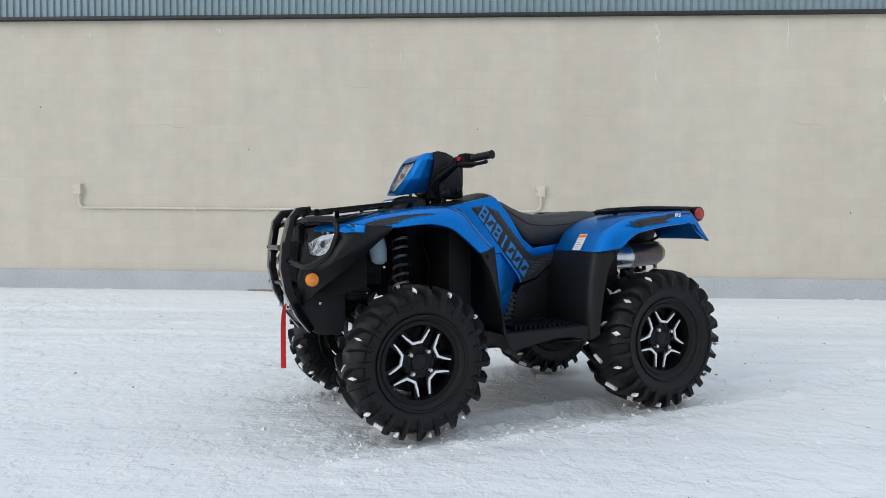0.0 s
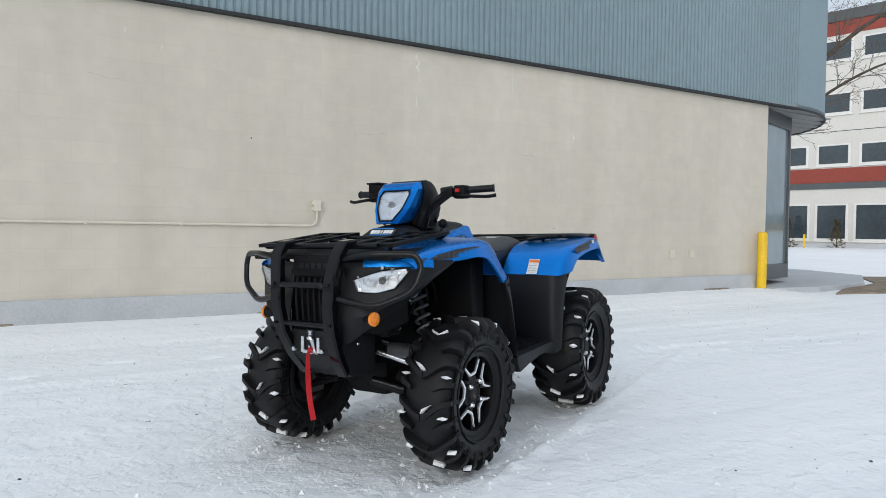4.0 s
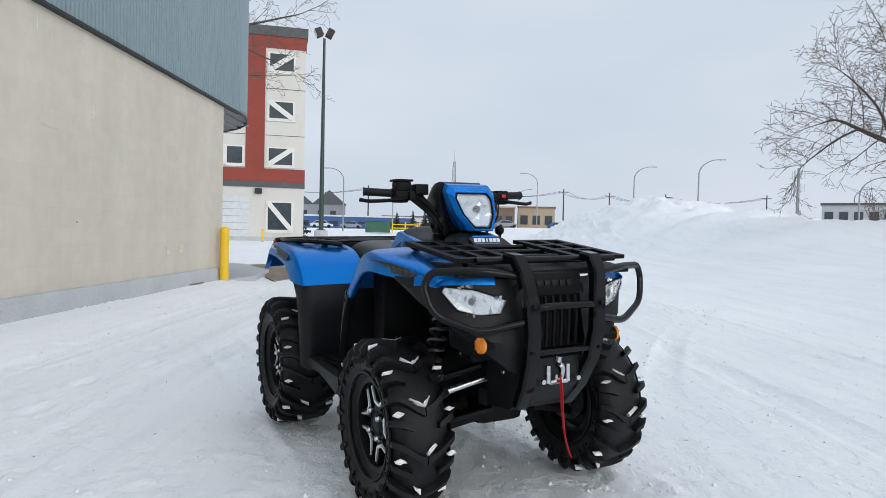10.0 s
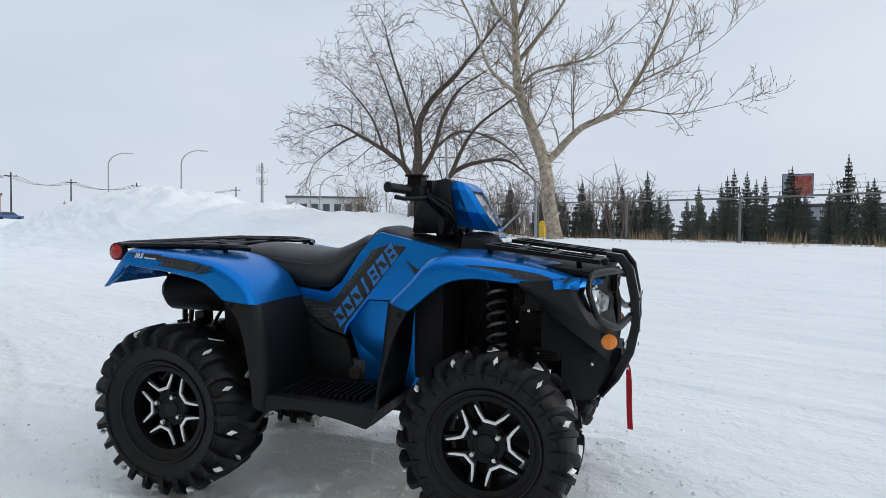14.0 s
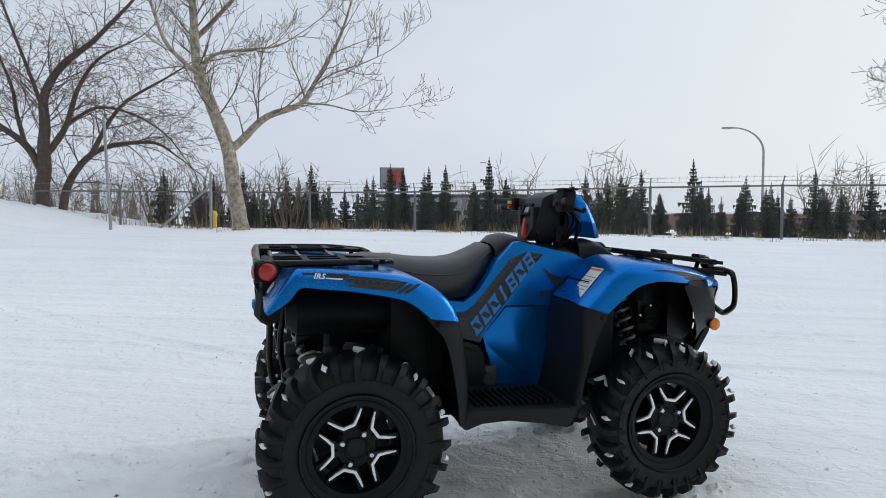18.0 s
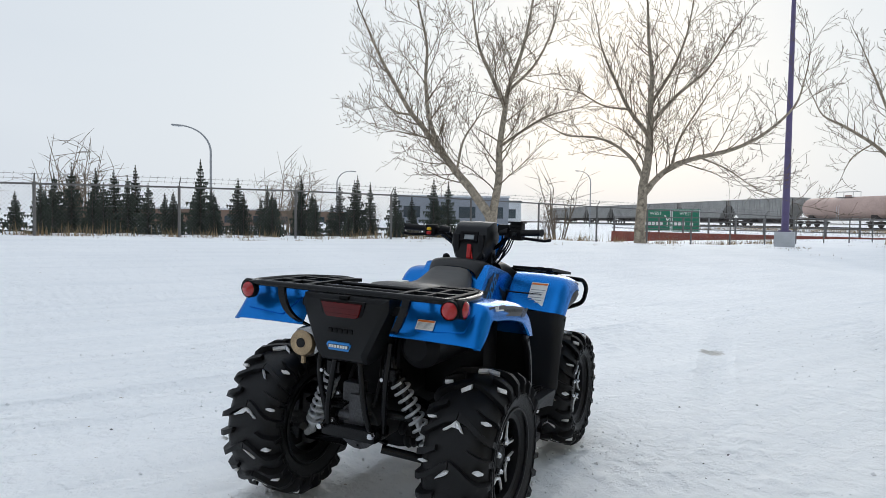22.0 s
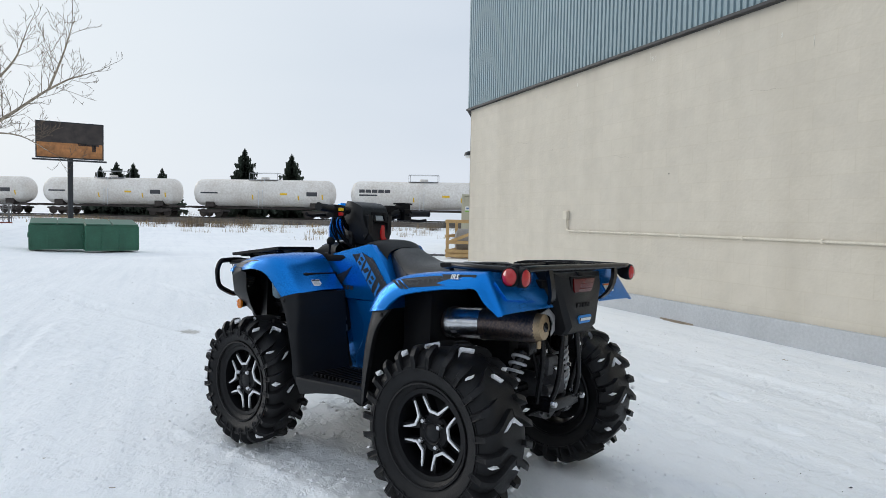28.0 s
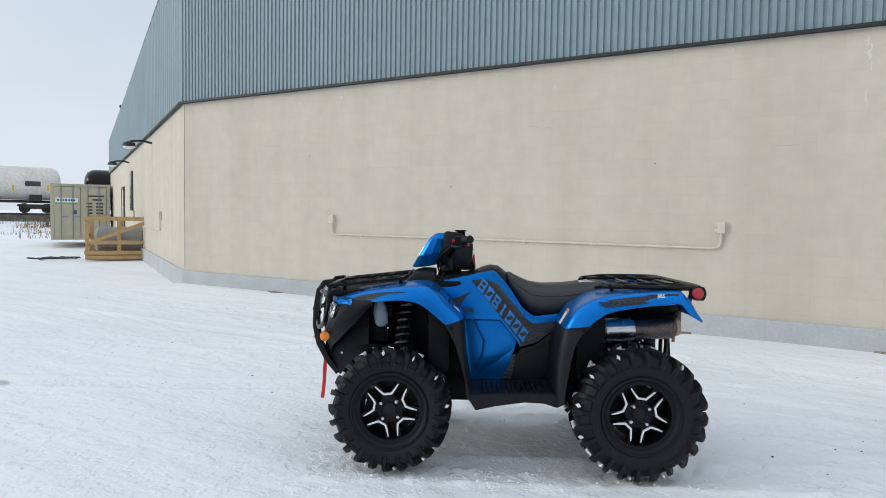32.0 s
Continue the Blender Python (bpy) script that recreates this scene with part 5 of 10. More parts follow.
    for i in range(7):
        o = o0 + d * (0.0585 * i + 0.002)
        w, h, k = (0.0245 if i != 3 else 0.009), 0.030, 0.012
        ring = [q(o, -w + k, h), q(o, w + k, h), q(o, w - k * 0.2, 0.006), q(o, w - k, -h), q(o, -w - k, -h), q(o, -w + k * 0.2, -0.006)]
        decal("letter_shape", ring, M_DECAL_BLUE, lean_y, 0.003, "", panel)
        if i != 3:
            for c0, c1 in (((0.007, 0.020), (0.017, 0.006)), ((-0.017, -0.005), (-0.007, -0.019))) if i in (0, 2) else (((-0.017, 0.017), (0.017, -0.016)),):
                gw = 0.011
                decal("letter_gap", [q(o, -gw + c0[0] * 0.3, c0[1]), q(o, gw + c0[0] * 0.3, c0[1]), q(o, gw + c1[0] * 0.3, c1[1]), q(o, -gw + c1[0] * 0.3, c1[1])], M_DECAL, lean_y, 0.0045, "", panel)
    for i in range(7):
        o = Vector((0.082, 0, 0.950)) + d * (0.035 * i)
        ring = [q(o, -0.011, 0.008), q(o, 0.013, 0.008), q(o, 0.011, -0.009), q(o, -0.013, -0.009)]
        decal("small_letter_shape", ring, M_DECAL_LINE, lean_y, 0.003, "", panel)
        decal("letter_gap", [q(o, -0.006, 0.005), q(o, 0.008, 0.005), q(o, 0.006, -0.006), q(o, -0.008, -0.006)], M_DECAL, lean_y, 0.0045, "", panel)
    for k in range(9):
        cx, cz = ((-0.10, 0.705), (-0.14, 0.700), (-0.18, 0.712), (-0.22, 0.728), (-0.26, 0.742), (-0.13, 0.672), (-0.10, 0.655), (-0.17, 0.683), (0.175, 0.968))[k]
        for rr in (1.0, 0.62):
            pts = [Vector((cx + rr * 0.021 * math.cos(t) * (1 + 0.35 * math.sin(3 * t + k)), s * 0.1853, cz + rr * 0.012 * math.sin(t) * (1 + 0.25 * math.sin(2 * t + k)))) for t in np.linspace(0, 2 * math.pi, 16, endpoint=False)]
            bm = bmesh.new()
            tube(bm, pts, 0.0010, 4, closed=True)
            ap("contour_line", bm, M_DECAL_LINE, "", False, panel, raw=True)
    # wing emblem as a plain fan of bars, and a bar of small writing under it
    for i in range(6):
        z, L = 0.893 - i * 0.0125, 0.115 - i * 0.013
        ring = [(0.330, z - 0.028), (0.330 - L * 0.55, z - 0.006), (0.330 - L, z + 0.026 - i * 0.005), (0.330 - L * 0.62, z - 0.014), (0.328, z - 0.037)]
        decal("emblem_bar", ring, M_DECAL, lean_y, 0.002, "", panel)
    for i in range(5):
        x = 0.334 - i * 0.026
        decal("name_bar", [(x, 0.817), (x - 0.020, 0.817), (x - 0.020, 0.797), (x, 0.797)], M_DECAL, lean_y, 0.002, "", panel)
    # fender prints follow the outer band
    ff = lambda x, z: 0.508 - 0.095 * sstep(0.56, 0.96, x) - 0.016 * sstep(0.87, 0.935, z)
    decal("fender_decal", [(0.855, 0.881), (0.80, 0.902), (0.70, 0.921), (0.60, 0.930), (0.555, 0.930), (0.60, 0.902), (0.72, 0.888), (0.80, 0.878)], M_DECAL, ff, 0.006, "black contour-line print", fend)
    for k in range(8):
        bm = bmesh.new()
        cx, cz = 0.60 + 0.030 * k, 0.916 - 0.0040 * k
        tube(bm, [(cx + 0.017 * math.cos(t) * (1 + 0.4 * math.sin(2 * t + k)), s * (ff(cx, cz) + 0.0085), cz + 0.0085 * math.sin(t) * (1 + 0.3 * math.sin(3 * t + k))) for t in np.linspace(0, 2 * math.pi, 14, endpoint=False)], 0.0010, 4, closed=True)
        ap("contour_line", bm, M_DECAL_LINE, "", False, fend, raw=True)
    for x0 in (0.862, 0.885):
        decal("fender_stripe", [(x0, 0.872), (x0 + 0.018, 0.888), (x0 + 0.008, 0.890), (x0 - 0.012, 0.873)], M_DECAL, ff, 0.006, "", fend)
    rf = lambda x, z: 0.552 - 0.014 * sstep(0.895, 0.945, z)
    decal("fender_decal", [(-0.500, 0.882), (-0.455, 0.912), (-0.56, 0.928), (-0.655, 0.938), (-0.680, 0.905), (-0.60, 0.894)], M_DECAL, rf, 0.006, "black contour-line print", rfend)
    for x0 in (-0.482, -0.455):
        decal("fender_stripe", [(x0, 0.874), (x0 + 0.046, 0.904), (x0 + 0.030, 0.907), (x0 - 0.016, 0.876)], M_DECAL, rf, 0.006, "", rfend)
    for k in range(7):
        bm = bmesh.new()
        cx, cz = -0.505 - 0.026 * k, 0.905 + 0.0025 * k
        tube(bm, [(cx + 0.016 * math.cos(t) * (1 + 0.4 * math.sin(2 * t + k)), s * (rf(cx, cz) + 0.0085), cz + 0.010 * math.sin(t) * (1 + 0.3 * math.sin(3 * t + k))) for t in np.linspace(0, 2 * math.pi, 14, endpoint=False)], 0.0010, 4, closed=True)
        ap("contour_line", bm, M_DECAL_LINE, "", False, rfend, raw=True)
    decal("badge_plate", [(-0.672, 0.915), (-0.655, 0.944), (-0.815, 0.952), (-0.800, 0.928)], M_DECAL, rf, 0.006, "", rfend)
    bm = words("IRS", 0.026, 0.0006, 0.25, 1.1, 0.0008)
    bmesh.ops.transform(bm, matrix=basis((-0.758 if s < 0 else -0.720, s * 0.5535, 0.938), (-s, 0, 0.05 * s), (0, -0.25 * s, 1)), verts=bm.verts)
    ap("letters", bm, M_WHITE_PL, "white letters", False, rfend, raw=True)
    decal("badge_bar", [(-0.735, 0.929), (-0.735, 0.933), (-0.80, 0.937), (-0.80, 0.933)] if s > 0 else [(-0.680, 0.925), (-0.680, 0.929), (-0.735, 0.933), (-0.735, 0.929)], M_WHITE_PL, rf, 0.008, "", rfend)

# tank cover and seat -------------------------------------------------------
def tank_rows():
    rows = []
    for x, zt, w, zb in ((0.48, 0.975, 0.10, 0.93), (0.38, 1.000, 0.14, 0.95), (0.26, 1.014, 0.168, 0.975), (0.20, 1.024, 0.172, 0.995), (0.155, 1.044, 0.168, 1.01), (0.115, 1.055, 0.160, 1.018), (0.070, 1.050, 0.150, 0.99), (0.024, 1.018, 0.138, 0.94)):
        rows.append([Vector((x, w * math.sin(a) * (1 if abs(math.sin(a)) < 0.95 else 1), zb + (zt - zb) * max(0, math.cos(a)) ** 0.55)) for a in np.linspace(-math.pi / 2, math.pi / 2, 15)])
    return rows


bm = bmesh.new()
loft(bm, tank_rows())
bmesh.ops.solidify(bm, geom=bm.faces[:], thickness=0.004)
ap("tank_cover", bm, M_BLACK2, "dark grey plastic tank cover")
bm = bmesh.new()
lathe(bm, [(0, 0.03), (0.034, 0.03), (0.04, 0.022), (0.04, 0)], 18, "z")
ap("fuel_cap", bm, M_BLACK, "", True, None, Matrix.Translation((0.33, 0.02, 1.002)))
bm = bmesh.new()
rows = []
for x, zt, w, zb in ((0.026, 1.006, 0.105, 0.945), (0.0, 1.016, 0.122, 0.92), (-0.05, 0.990, 0.142, 0.865), (-0.12, 0.962, 0.165, 0.800), (-0.20, 0.951, 0.180, 0.792), (-0.32, 0.956, 0.19, 0.805), (-0.44, 0.971, 0.192, 0.835), (-0.53, 0.975, 0.185, 0.858), (-0.60, 0.962, 0.17, 0.870), (-0.635, 0.925, 0.15, 0.880)):
    rows.append([Vector((x, w * (abs(math.sin(a)) ** 0.55) * (1 if math.sin(a) > 0 else -1), zb + (zt - zb) * (max(0.0, math.cos(a)) ** 0.45))) for a in np.linspace(-math.pi / 2, math.pi / 2, 19)])
loft(bm, rows)
bmesh.ops.solidify(bm, geom=bm.faces[:], thickness=0.01)
seat = ap("seat", bm, M_SEAT, "black vinyl saddle seat", "all")
for s in (1, -1):
    bm = bmesh.new()
    tube(bm, [(r[2 if s < 0 else -3].x, r[2 if s < 0 else -3].y * 1.005, r[2 if s < 0 else -3].z) for r in rows], 0.003, 6)
    ap("seat_seam", bm, M_SEAT, "", True, seat)
bm = bmesh.new()
box(bm, -0.50, -0.41, 0.02, 0.08, 0.964, 0.9725)
ap("seat_label", bm, M_WHITE_PL, "small white warning label", False, seat)

def lamp_facets(parent, ring, rows, cols, seed):
    """Small tilted mirrors filling a lamp's outline; a ring of points, first half along the foot."""
    rnd = random.Random(seed)
    bm = bmesh.new()
    c = sum(ring, Vector()) / len(ring)
    nrm = (ring[0] - c).cross(ring[2] - c).normalized()
    ux = (ring[len(ring) // 2] - ring[0]).normalized()
    uy = nrm.cross(ux)
    us = [(p - c).dot(ux) for p in ring]
    vs = [(p - c).dot(uy) for p in ring]
    for i in range(cols):
        for j in range(rows):
            u0, u1 = (min(us) + (max(us) - min(us)) * (i + k) / cols for k in (0.12, 0.88))
            v0, v1 = (min(vs) + (max(vs) - min(vs)) * (j + k) / rows for k in (0.06, 0.94))
            mid = c + ux * (u0 + u1) / 2 + uy * (v0 + v1) / 2
            inside = True
            for a, b in zip(ring, ring[1:] + ring[:1]):
                if (b - a).cross(mid - a).dot((b - a).cross(c - a)) < 0:
                    inside = False
            if inside:
                a, b = rnd.uniform(-0.9, 0.9), rnd.uniform(-0.5, 0.5)
                q = [bm.verts.new(c + ux * u + uy * v + nrm * (a * (u - (u0 + u1) / 2) + b * (v - (v0 + v1) / 2))) for u, v in ((u0, v0), (u1, v0), (u1, v1), (u0, v1))]
                bm.faces.new(q)
    bmesh.ops.solidify(bm, geom=bm.faces[:], thickness=0.002)
    o = ap("lamp_facets", bm, M_LAMP_SILVER, "", False, parent, raw=True)
    tagged(o, "small silver mirror facets", kind="stuff")


# nose, steering pod and lamp --------------------------------------------------
bm = bmesh.new()
rows = []
for x, zt, w, zb in ((0.635, 0.930, 0.150, 0.91), (0.600, 0.958, 0.175, 0.92), (0.548, 1.018, 0.130, 0.93), (0.50, 1.032, 0.110, 0.94), (0.43, 1.030, 0.115, 0.94)):
    rows.append([Vector((x, w * math.sin(a), zb + (zt - zb) * max(0, math.cos(a)) ** 0.35)) for a in np.linspace(-math.pi / 2, math.pi / 2, 15)])
loft(bm, rows)
bmesh.ops.solidify(bm, geom=bm.faces[:], thickness=0.004)
nose = ap("nose_cover", bm, M_BLACK2, "dark grey plastic nose cover", raw=True)
eb = basis((0.580, 0, 0.992), (0, 1, 0), (-0.64, 0, 0.77))
for nm, out, d, mt, lb in (("badge", [(-0.080, 0.012), (-0.055, 0.026), (0.055, 0.026), (0.080, 0.012), (0.066, -0.022), (-0.066, -0.022)], 0.006, M_DECAL, "black badge with blue edge and white letter shapes"),
                           ("badge_edge", [(-0.060, 0.0235), (0.060, 0.0235), (0.064, 0.018), (-0.064, 0.018)], 0.0085, M_DECAL_BLUE, ""),
                           ("badge_edge", [(-0.058, -0.0195), (0.058, -0.0195), (0.060, -0.0145), (-0.060, -0.0145)], 0.0085, M_DECAL_BLUE, "")):
    bm = bmesh.new()
    slab(bm, out, 0.0, d, 0.0, "xy")
    bmesh.ops.transform(bm, matrix=eb, verts=bm.verts)
    ap(nm, bm, mt, lb, False, nose, raw=True)
for i in range(7):
    bm = bmesh.new()
    x = -0.054 + i * 0.018
    w = 0.0072 if i != 3 else 0.003
    slab(bm, [(x - w, -0.009), (x + w, -0.009), (x + w + 0.003, 0.011), (x - w + 0.003, 0.011)], 0.005, 0.0085, 0.0, "xy")
    bmesh.ops.transform(bm, matrix=eb, verts=bm.verts)
    ap("letter_shape", bm, M_WHITE_PL, "", False, nose, raw=True)


def ring8(x, zc, w, h, tilt, top=0.72, low=0.55, chin=0.0):
    """An eight-sided section across the pod: wide at the shoulders, narrow below."""
    pts = [(-w * top, h), (w * top, h), (w, h * 0.45), (w * 0.95, -h * 0.1), (w * low, -h), (-w * low, -h), (-w * 0.95, -h * 0.1), (-w, h * 0.45)]
    return [Vector((x - tilt * v, u, zc + v)) for u, v in pts]


def pod_ring(x, zc, w, h, tilt, low=0.5):
    """A section of the lamp pod: broad shoulders high up, narrowing to the chin."""
    pts = [(-w * 0.86, h), (w * 0.86, h), (w, h * 0.66), (w * 0.84, -h * 0.25), (w * low, -h), (-w * low, -h), (-w * 0.84, -h * 0.25), (-w, h * 0.66)]
    return [Vector((x - tilt * v, u, zc + v)) for u, v in pts]


bm = bmesh.new()
loft(bm, [pod_ring(0.508, 1.121, 0.085, 0.074, 0.62, 0.42), pod_ring(0.513, 1.123, 0.096, 0.086, 0.62, 0.46), pod_ring(0.486, 1.131, 0.116, 0.098, 0.55), pod_ring(0.440, 1.138, 0.116, 0.098, 0.35, 0.52), pod_ring(0.385, 1.145, 0.098, 0.086, 0.15, 0.55), pod_ring(0.352, 1.148, 0.080, 0.074, 0.0, 0.6)], closed=True)
bmesh.ops.solidify(bm, geom=bm.faces[:], thickness=0.004)
pod = ap("lamp_pod", bm, M_PAINT_BLUE, "blue painted headlamp pod on the handlebar", False, raw=True)
bm = bmesh.new()
loft(bm, [pod_ring(0.500, 1.122, 0.079, 0.068, 0.62, 0.42), pod_ring(0.476, 1.124, 0.064, 0.056, 0.5, 0.45), pod_ring(0.445, 1.124, 0.032, 0.03, 0.4, 0.5)], closed=True, cap=True)
ap("reflector", bm, M_LAMP_SILVER, "silver lamp reflector", False, pod, raw=True)
bm = bmesh.new()
loft(bm, [pod_ring(0.507, 1.121, 0.083, 0.072, 0.62, 0.42), pod_ring(0.519, 1.121, 0.072, 0.062, 0.62, 0.42)], closed=True, cap=True)
o = ap("lens", bm, M_LENS, "clear headlamp lens", False, pod, raw=True)
o.visible_shadow = False
lamp_facets(pod, pod_ring(0.497, 1.122, 0.074, 0.064, 0.62, 0.42), 3, 9, 3)
bm = bmesh.new()
tube(bm, pod_ring(0.511, 1.121, 0.085, 0.073, 0.62, 0.42), 0.003, 6, closed=True)
ap("bezel", bm, M_BLACK, "black lamp bezel", True, pod, raw=True)
bm = bmesh.new()
tube(bm, [(0.482, 0, 1.124), (0.506, 0, 1.124), (0.510, 0, 1.124)], [0.014, 0.018, 0.012], 12)
ap("lamp_bulb", bm, M_ENGINE, "dark bulb shield", True, pod, raw=True)
bm = bmesh.new()
loft(bm, [ring8(0.400, 1.142, 0.112, 0.098, 0.1, 0.8, 0.55), ring8(0.372, 1.140, 0.122, 0.106, 0.0, 0.82, 0.55), ring8(0.31, 1.132, 0.120, 0.108, -0.15, 0.84, 0.55), ring8(0.250, 1.124, 0.112, 0.100, -0.35, 0.86, 0.5), ring8(0.236, 1.122, 0.100, 0.088, -0.35, 0.86, 0.5)], closed=True, cap=True)
meter = ap("meter_housing", bm, M_BLACK2, "black meter housing behind the lamp")
face = basis((0.236, 0, 1.160), (0, -1, 0), (0.33, 0, 0.94))
bm = bmesh.new()
box(bm, -0.028, 0.028, -0.013, 0.013, 0.001, 0.005)
bmesh.ops.transform(bm, matrix=face, verts=bm.verts)
ap("display", bm, M_LCD, "grey liquid crystal display", False, meter)
bm = bmesh.new()
for x0, x1, y0, y1 in ((-0.052, -0.031, -0.024, 0.030), (0.031, 0.052, -0.024, 0.030), (-0.031, 0.031, 0.016, 0.030), (-0.031, 0.031, -0.024, -0.016)):
    box(bm, x0, x1, y0, y1, 0.0, 0.012, 0.003)
bmesh.ops.transform(bm, matrix=face, verts=bm.verts)
ap("bezel", bm, M_BLACK, "raised black bezel round the display", False, meter)
for sd in (-1, 1):
    bm = bmesh.new()
    slab(bm, [(0.0, 0.045), (0.0, -0.05), (0.03, -0.085), (0.05, -0.03), (0.05, 0.045)], sd * 0.070 - 0.016, sd * 0.070 + 0.016, 0.006)
    ap("meter_cheek", bm, M_BLACK2, "", False, meter, Matrix.Translation((0.222, 0, 1.130)))
bm = bmesh.new()
slab(bm, [(0.0, 0.0), (-0.008, -0.07), (-0.002, -0.10), (0.012, -0.10), (0.014, -0.05)], -0.012, 0.012, 0.003)
ap("key_tag", bm, M_RED, "red key tag", False, None, Matrix.Translation((0.212, -0.01, 1.125)))
bm = bmesh.new()
for s in (1, -1):
    tube(bm, [(0.40, s * 0.05, 1.03), (0.37, s * 0.055, 1.10)], 0.016, 8)
tube(bm, [(0.42, 0, 0.95), (0.36, 0, 1.10)], 0.026, 10)
ap("steering_stem", bm, M_BLACK)
bar = ap("handlebar", rod((0.240, 0.395, 1.202), (0.30, 0.22, 1.192), (0.365, 0.10, 1.095), (0.365, -0.10, 1.095), (0.30, -0.22, 1.192), (0.240, -0.395, 1.202), r=0.0115, round_=0.05), M_STEEL_BLACK, "black tubular handlebar")
for s in (1, -1):
    a, b = Vector((0.275, s * 0.285, 1.196)), Vector((0.239, s * 0.402, 1.202))
    bm = bmesh.new()
    pts = [a.lerp(b, t) for t in np.linspace(0, 1, 25)]
    tube(bm, pts, [0.0165 + (0.0014 if i % 2 else 0) + (0.004 if i in (0, 24) else 0) for i in range(25)], 14)
    ap("grip", bm, M_RUBBER, "ribbed black rubber grip", True, bar)
    bm = bmesh.new()
    tube(bm, arc_pts([(0.325, s * 0.235, 1.172), (0.345, s * 0.275, 1.165), (0.305, s * 0.40, 1.158), (0.285, s * 0.435, 1.165)], 0.03), [0.008] * 11 + [0.009], 8)
    ap("brake_lever", bm, M_BLACK, "black brake lever", True, bar)
    bm = bmesh.new()
    box(bm, 0.262, 0.325, min(s * 0.225, s * 0.285), max(s * 0.225, s * 0.285), 1.155, 1.218, 0.008)
    box(bm, 0.285, 0.335, min(s * 0.18, s * 0.225), max(s * 0.18, s * 0.225), 1.165, 1.205, 0.006)
    sw = ap("switch_box" if s > 0 else "throttle_box", bm, M_BLACK, "black switch housing", True, bar)
    for k, (dx, dz, mt) in enumerate(((0.335, 1.192, M_RED), (0.252, 1.195, M_YELLOW), (0.252, 1.172, M_RED)) if s > 0 else ((0.252, 1.188, M_BLACK2),)):
        bm = bmesh.new()
        box(bm, dx - 0.012, dx + 0.004, s * 0.252 - 0.011, s * 0.252 + 0.011, dz - 0.008, dz + 0.008, 0.003)
        ap("switch_button", bm, mt, "small coloured switch button", True, bar)
    for k in range(3):
        y = s * (0.20 + 0.012 * k)
        cab = ap("control_cable", rod((0.335, y, 1.17), (0.40 + 0.015 * k, s * 0.16, 1.13 - 0.02 * k), (0.425, s * 0.11, 1.03), (0.40, s * 0.06, 0.97), r=0.0042, seg=6, round_=0.07), M_BLACK)
for s in (1, -1):
    for k in range(3):
        ap("control_cable", rod((0.31, s * (0.16 + 0.02 * k), 1.185), (0.37 + 0.02 * k, s * (0.135 + 0.012 * k), 1.13), (0.36 + 0.015 * k, s * 0.105, 1.05), (0.33, s * 0.07, 0.985), r=0.0055, seg=6, round_=0.06), M_BLACK, raw=True)
    bm = bmesh.new()
    box(bm, 0.325, 0.385, min(s * 0.055, s * 0.095), max(s * 0.055, s * 0.095), 1.02, 1.11, 0.006)
    tube(bm, [(0.345, s * 0.10, 1.06), (0.345, s * 0.108, 1.06)], 0.011, 8)
    ap("bar_clamp", bm, M_BLACK2, raw=True)
    bm = bmesh.new()
    tube(bm, [(0.30, s * 0.15, 1.192), (0.285, s * 0.205, 1.200)], 0.019, 10)
    ap("cable_boot", bm, M_RUBBER, raw=True)
bm = bmesh.new()
box(bm, 0.270, 0.330, -0.282, -0.215, 1.205, 1.245, 0.006)
box(bm, 0.263, 0.337, -0.29, -0.208, 1.245, 1.254, 0.003)
box(bm, 0.29, 0.345, -0.20, -0.14, 1.19, 1.235, 0.004)
ap("brake_reservoir", bm, M_BLACK, "black brake fluid reservoir", True, bar)
ap("red_cable", rod((0.22, -0.02, 1.08), (0.20, -0.04, 1.03), (0.24, -0.05, 1.0), r=0.004, seg=6), M_RED, "thin red lanyard")
bm = bmesh.new()
tube(bm, [(0.40, 0.19, 0.97), (0.385, 0.20, 1.02)], 0.007, 8)
bmesh.ops.create_uvsphere(bm, u_segments=12, v_segments=8, radius=0.022, matrix=Matrix.Translation((0.38, 0.20, 1.035)))
ap("gear_lever", bm, M_BLACK, "black gear lever knob")

# racks ----------------------------------------------------------------------
def pill_plate(bm, x0, x1, y0, y1, z_of, holes):
    """A stamped plate of flat bars round openings, in one piece."""
    bars = [(min(a, b), max(a, b), min(c, d), max(c, d)) for a, b, c, d in holes]
    xs = sorted({v for a in bars for v in a[:2]})
    ys = sorted({v for a in bars for v in a[2:]})
    grid = {}

    def vert(i, j):
        if (i, j) not in grid:
            grid[(i, j)] = bm.verts.new((xs[i], ys[j], z_of(xs[i]) + 0.008))
        return grid[(i, j)]

    for i in range(len(xs) - 1):
        for j in range(len(ys) - 1):
            cx, cy = (xs[i] + xs[i + 1]) / 2, (ys[j] + ys[j + 1]) / 2
            if any(a < cx < b and c < cy < d for a, b, c, d in bars):
                bm.faces.new((vert(i, j), vert(i + 1, j), vert(i + 1, j + 1), vert(i, j + 1)))
    bmesh.ops.recalc_face_normals(bm, faces=bm.faces[:])
    bmesh.ops.solidify(bm, geom=bm.faces[:], thickness=0.015)


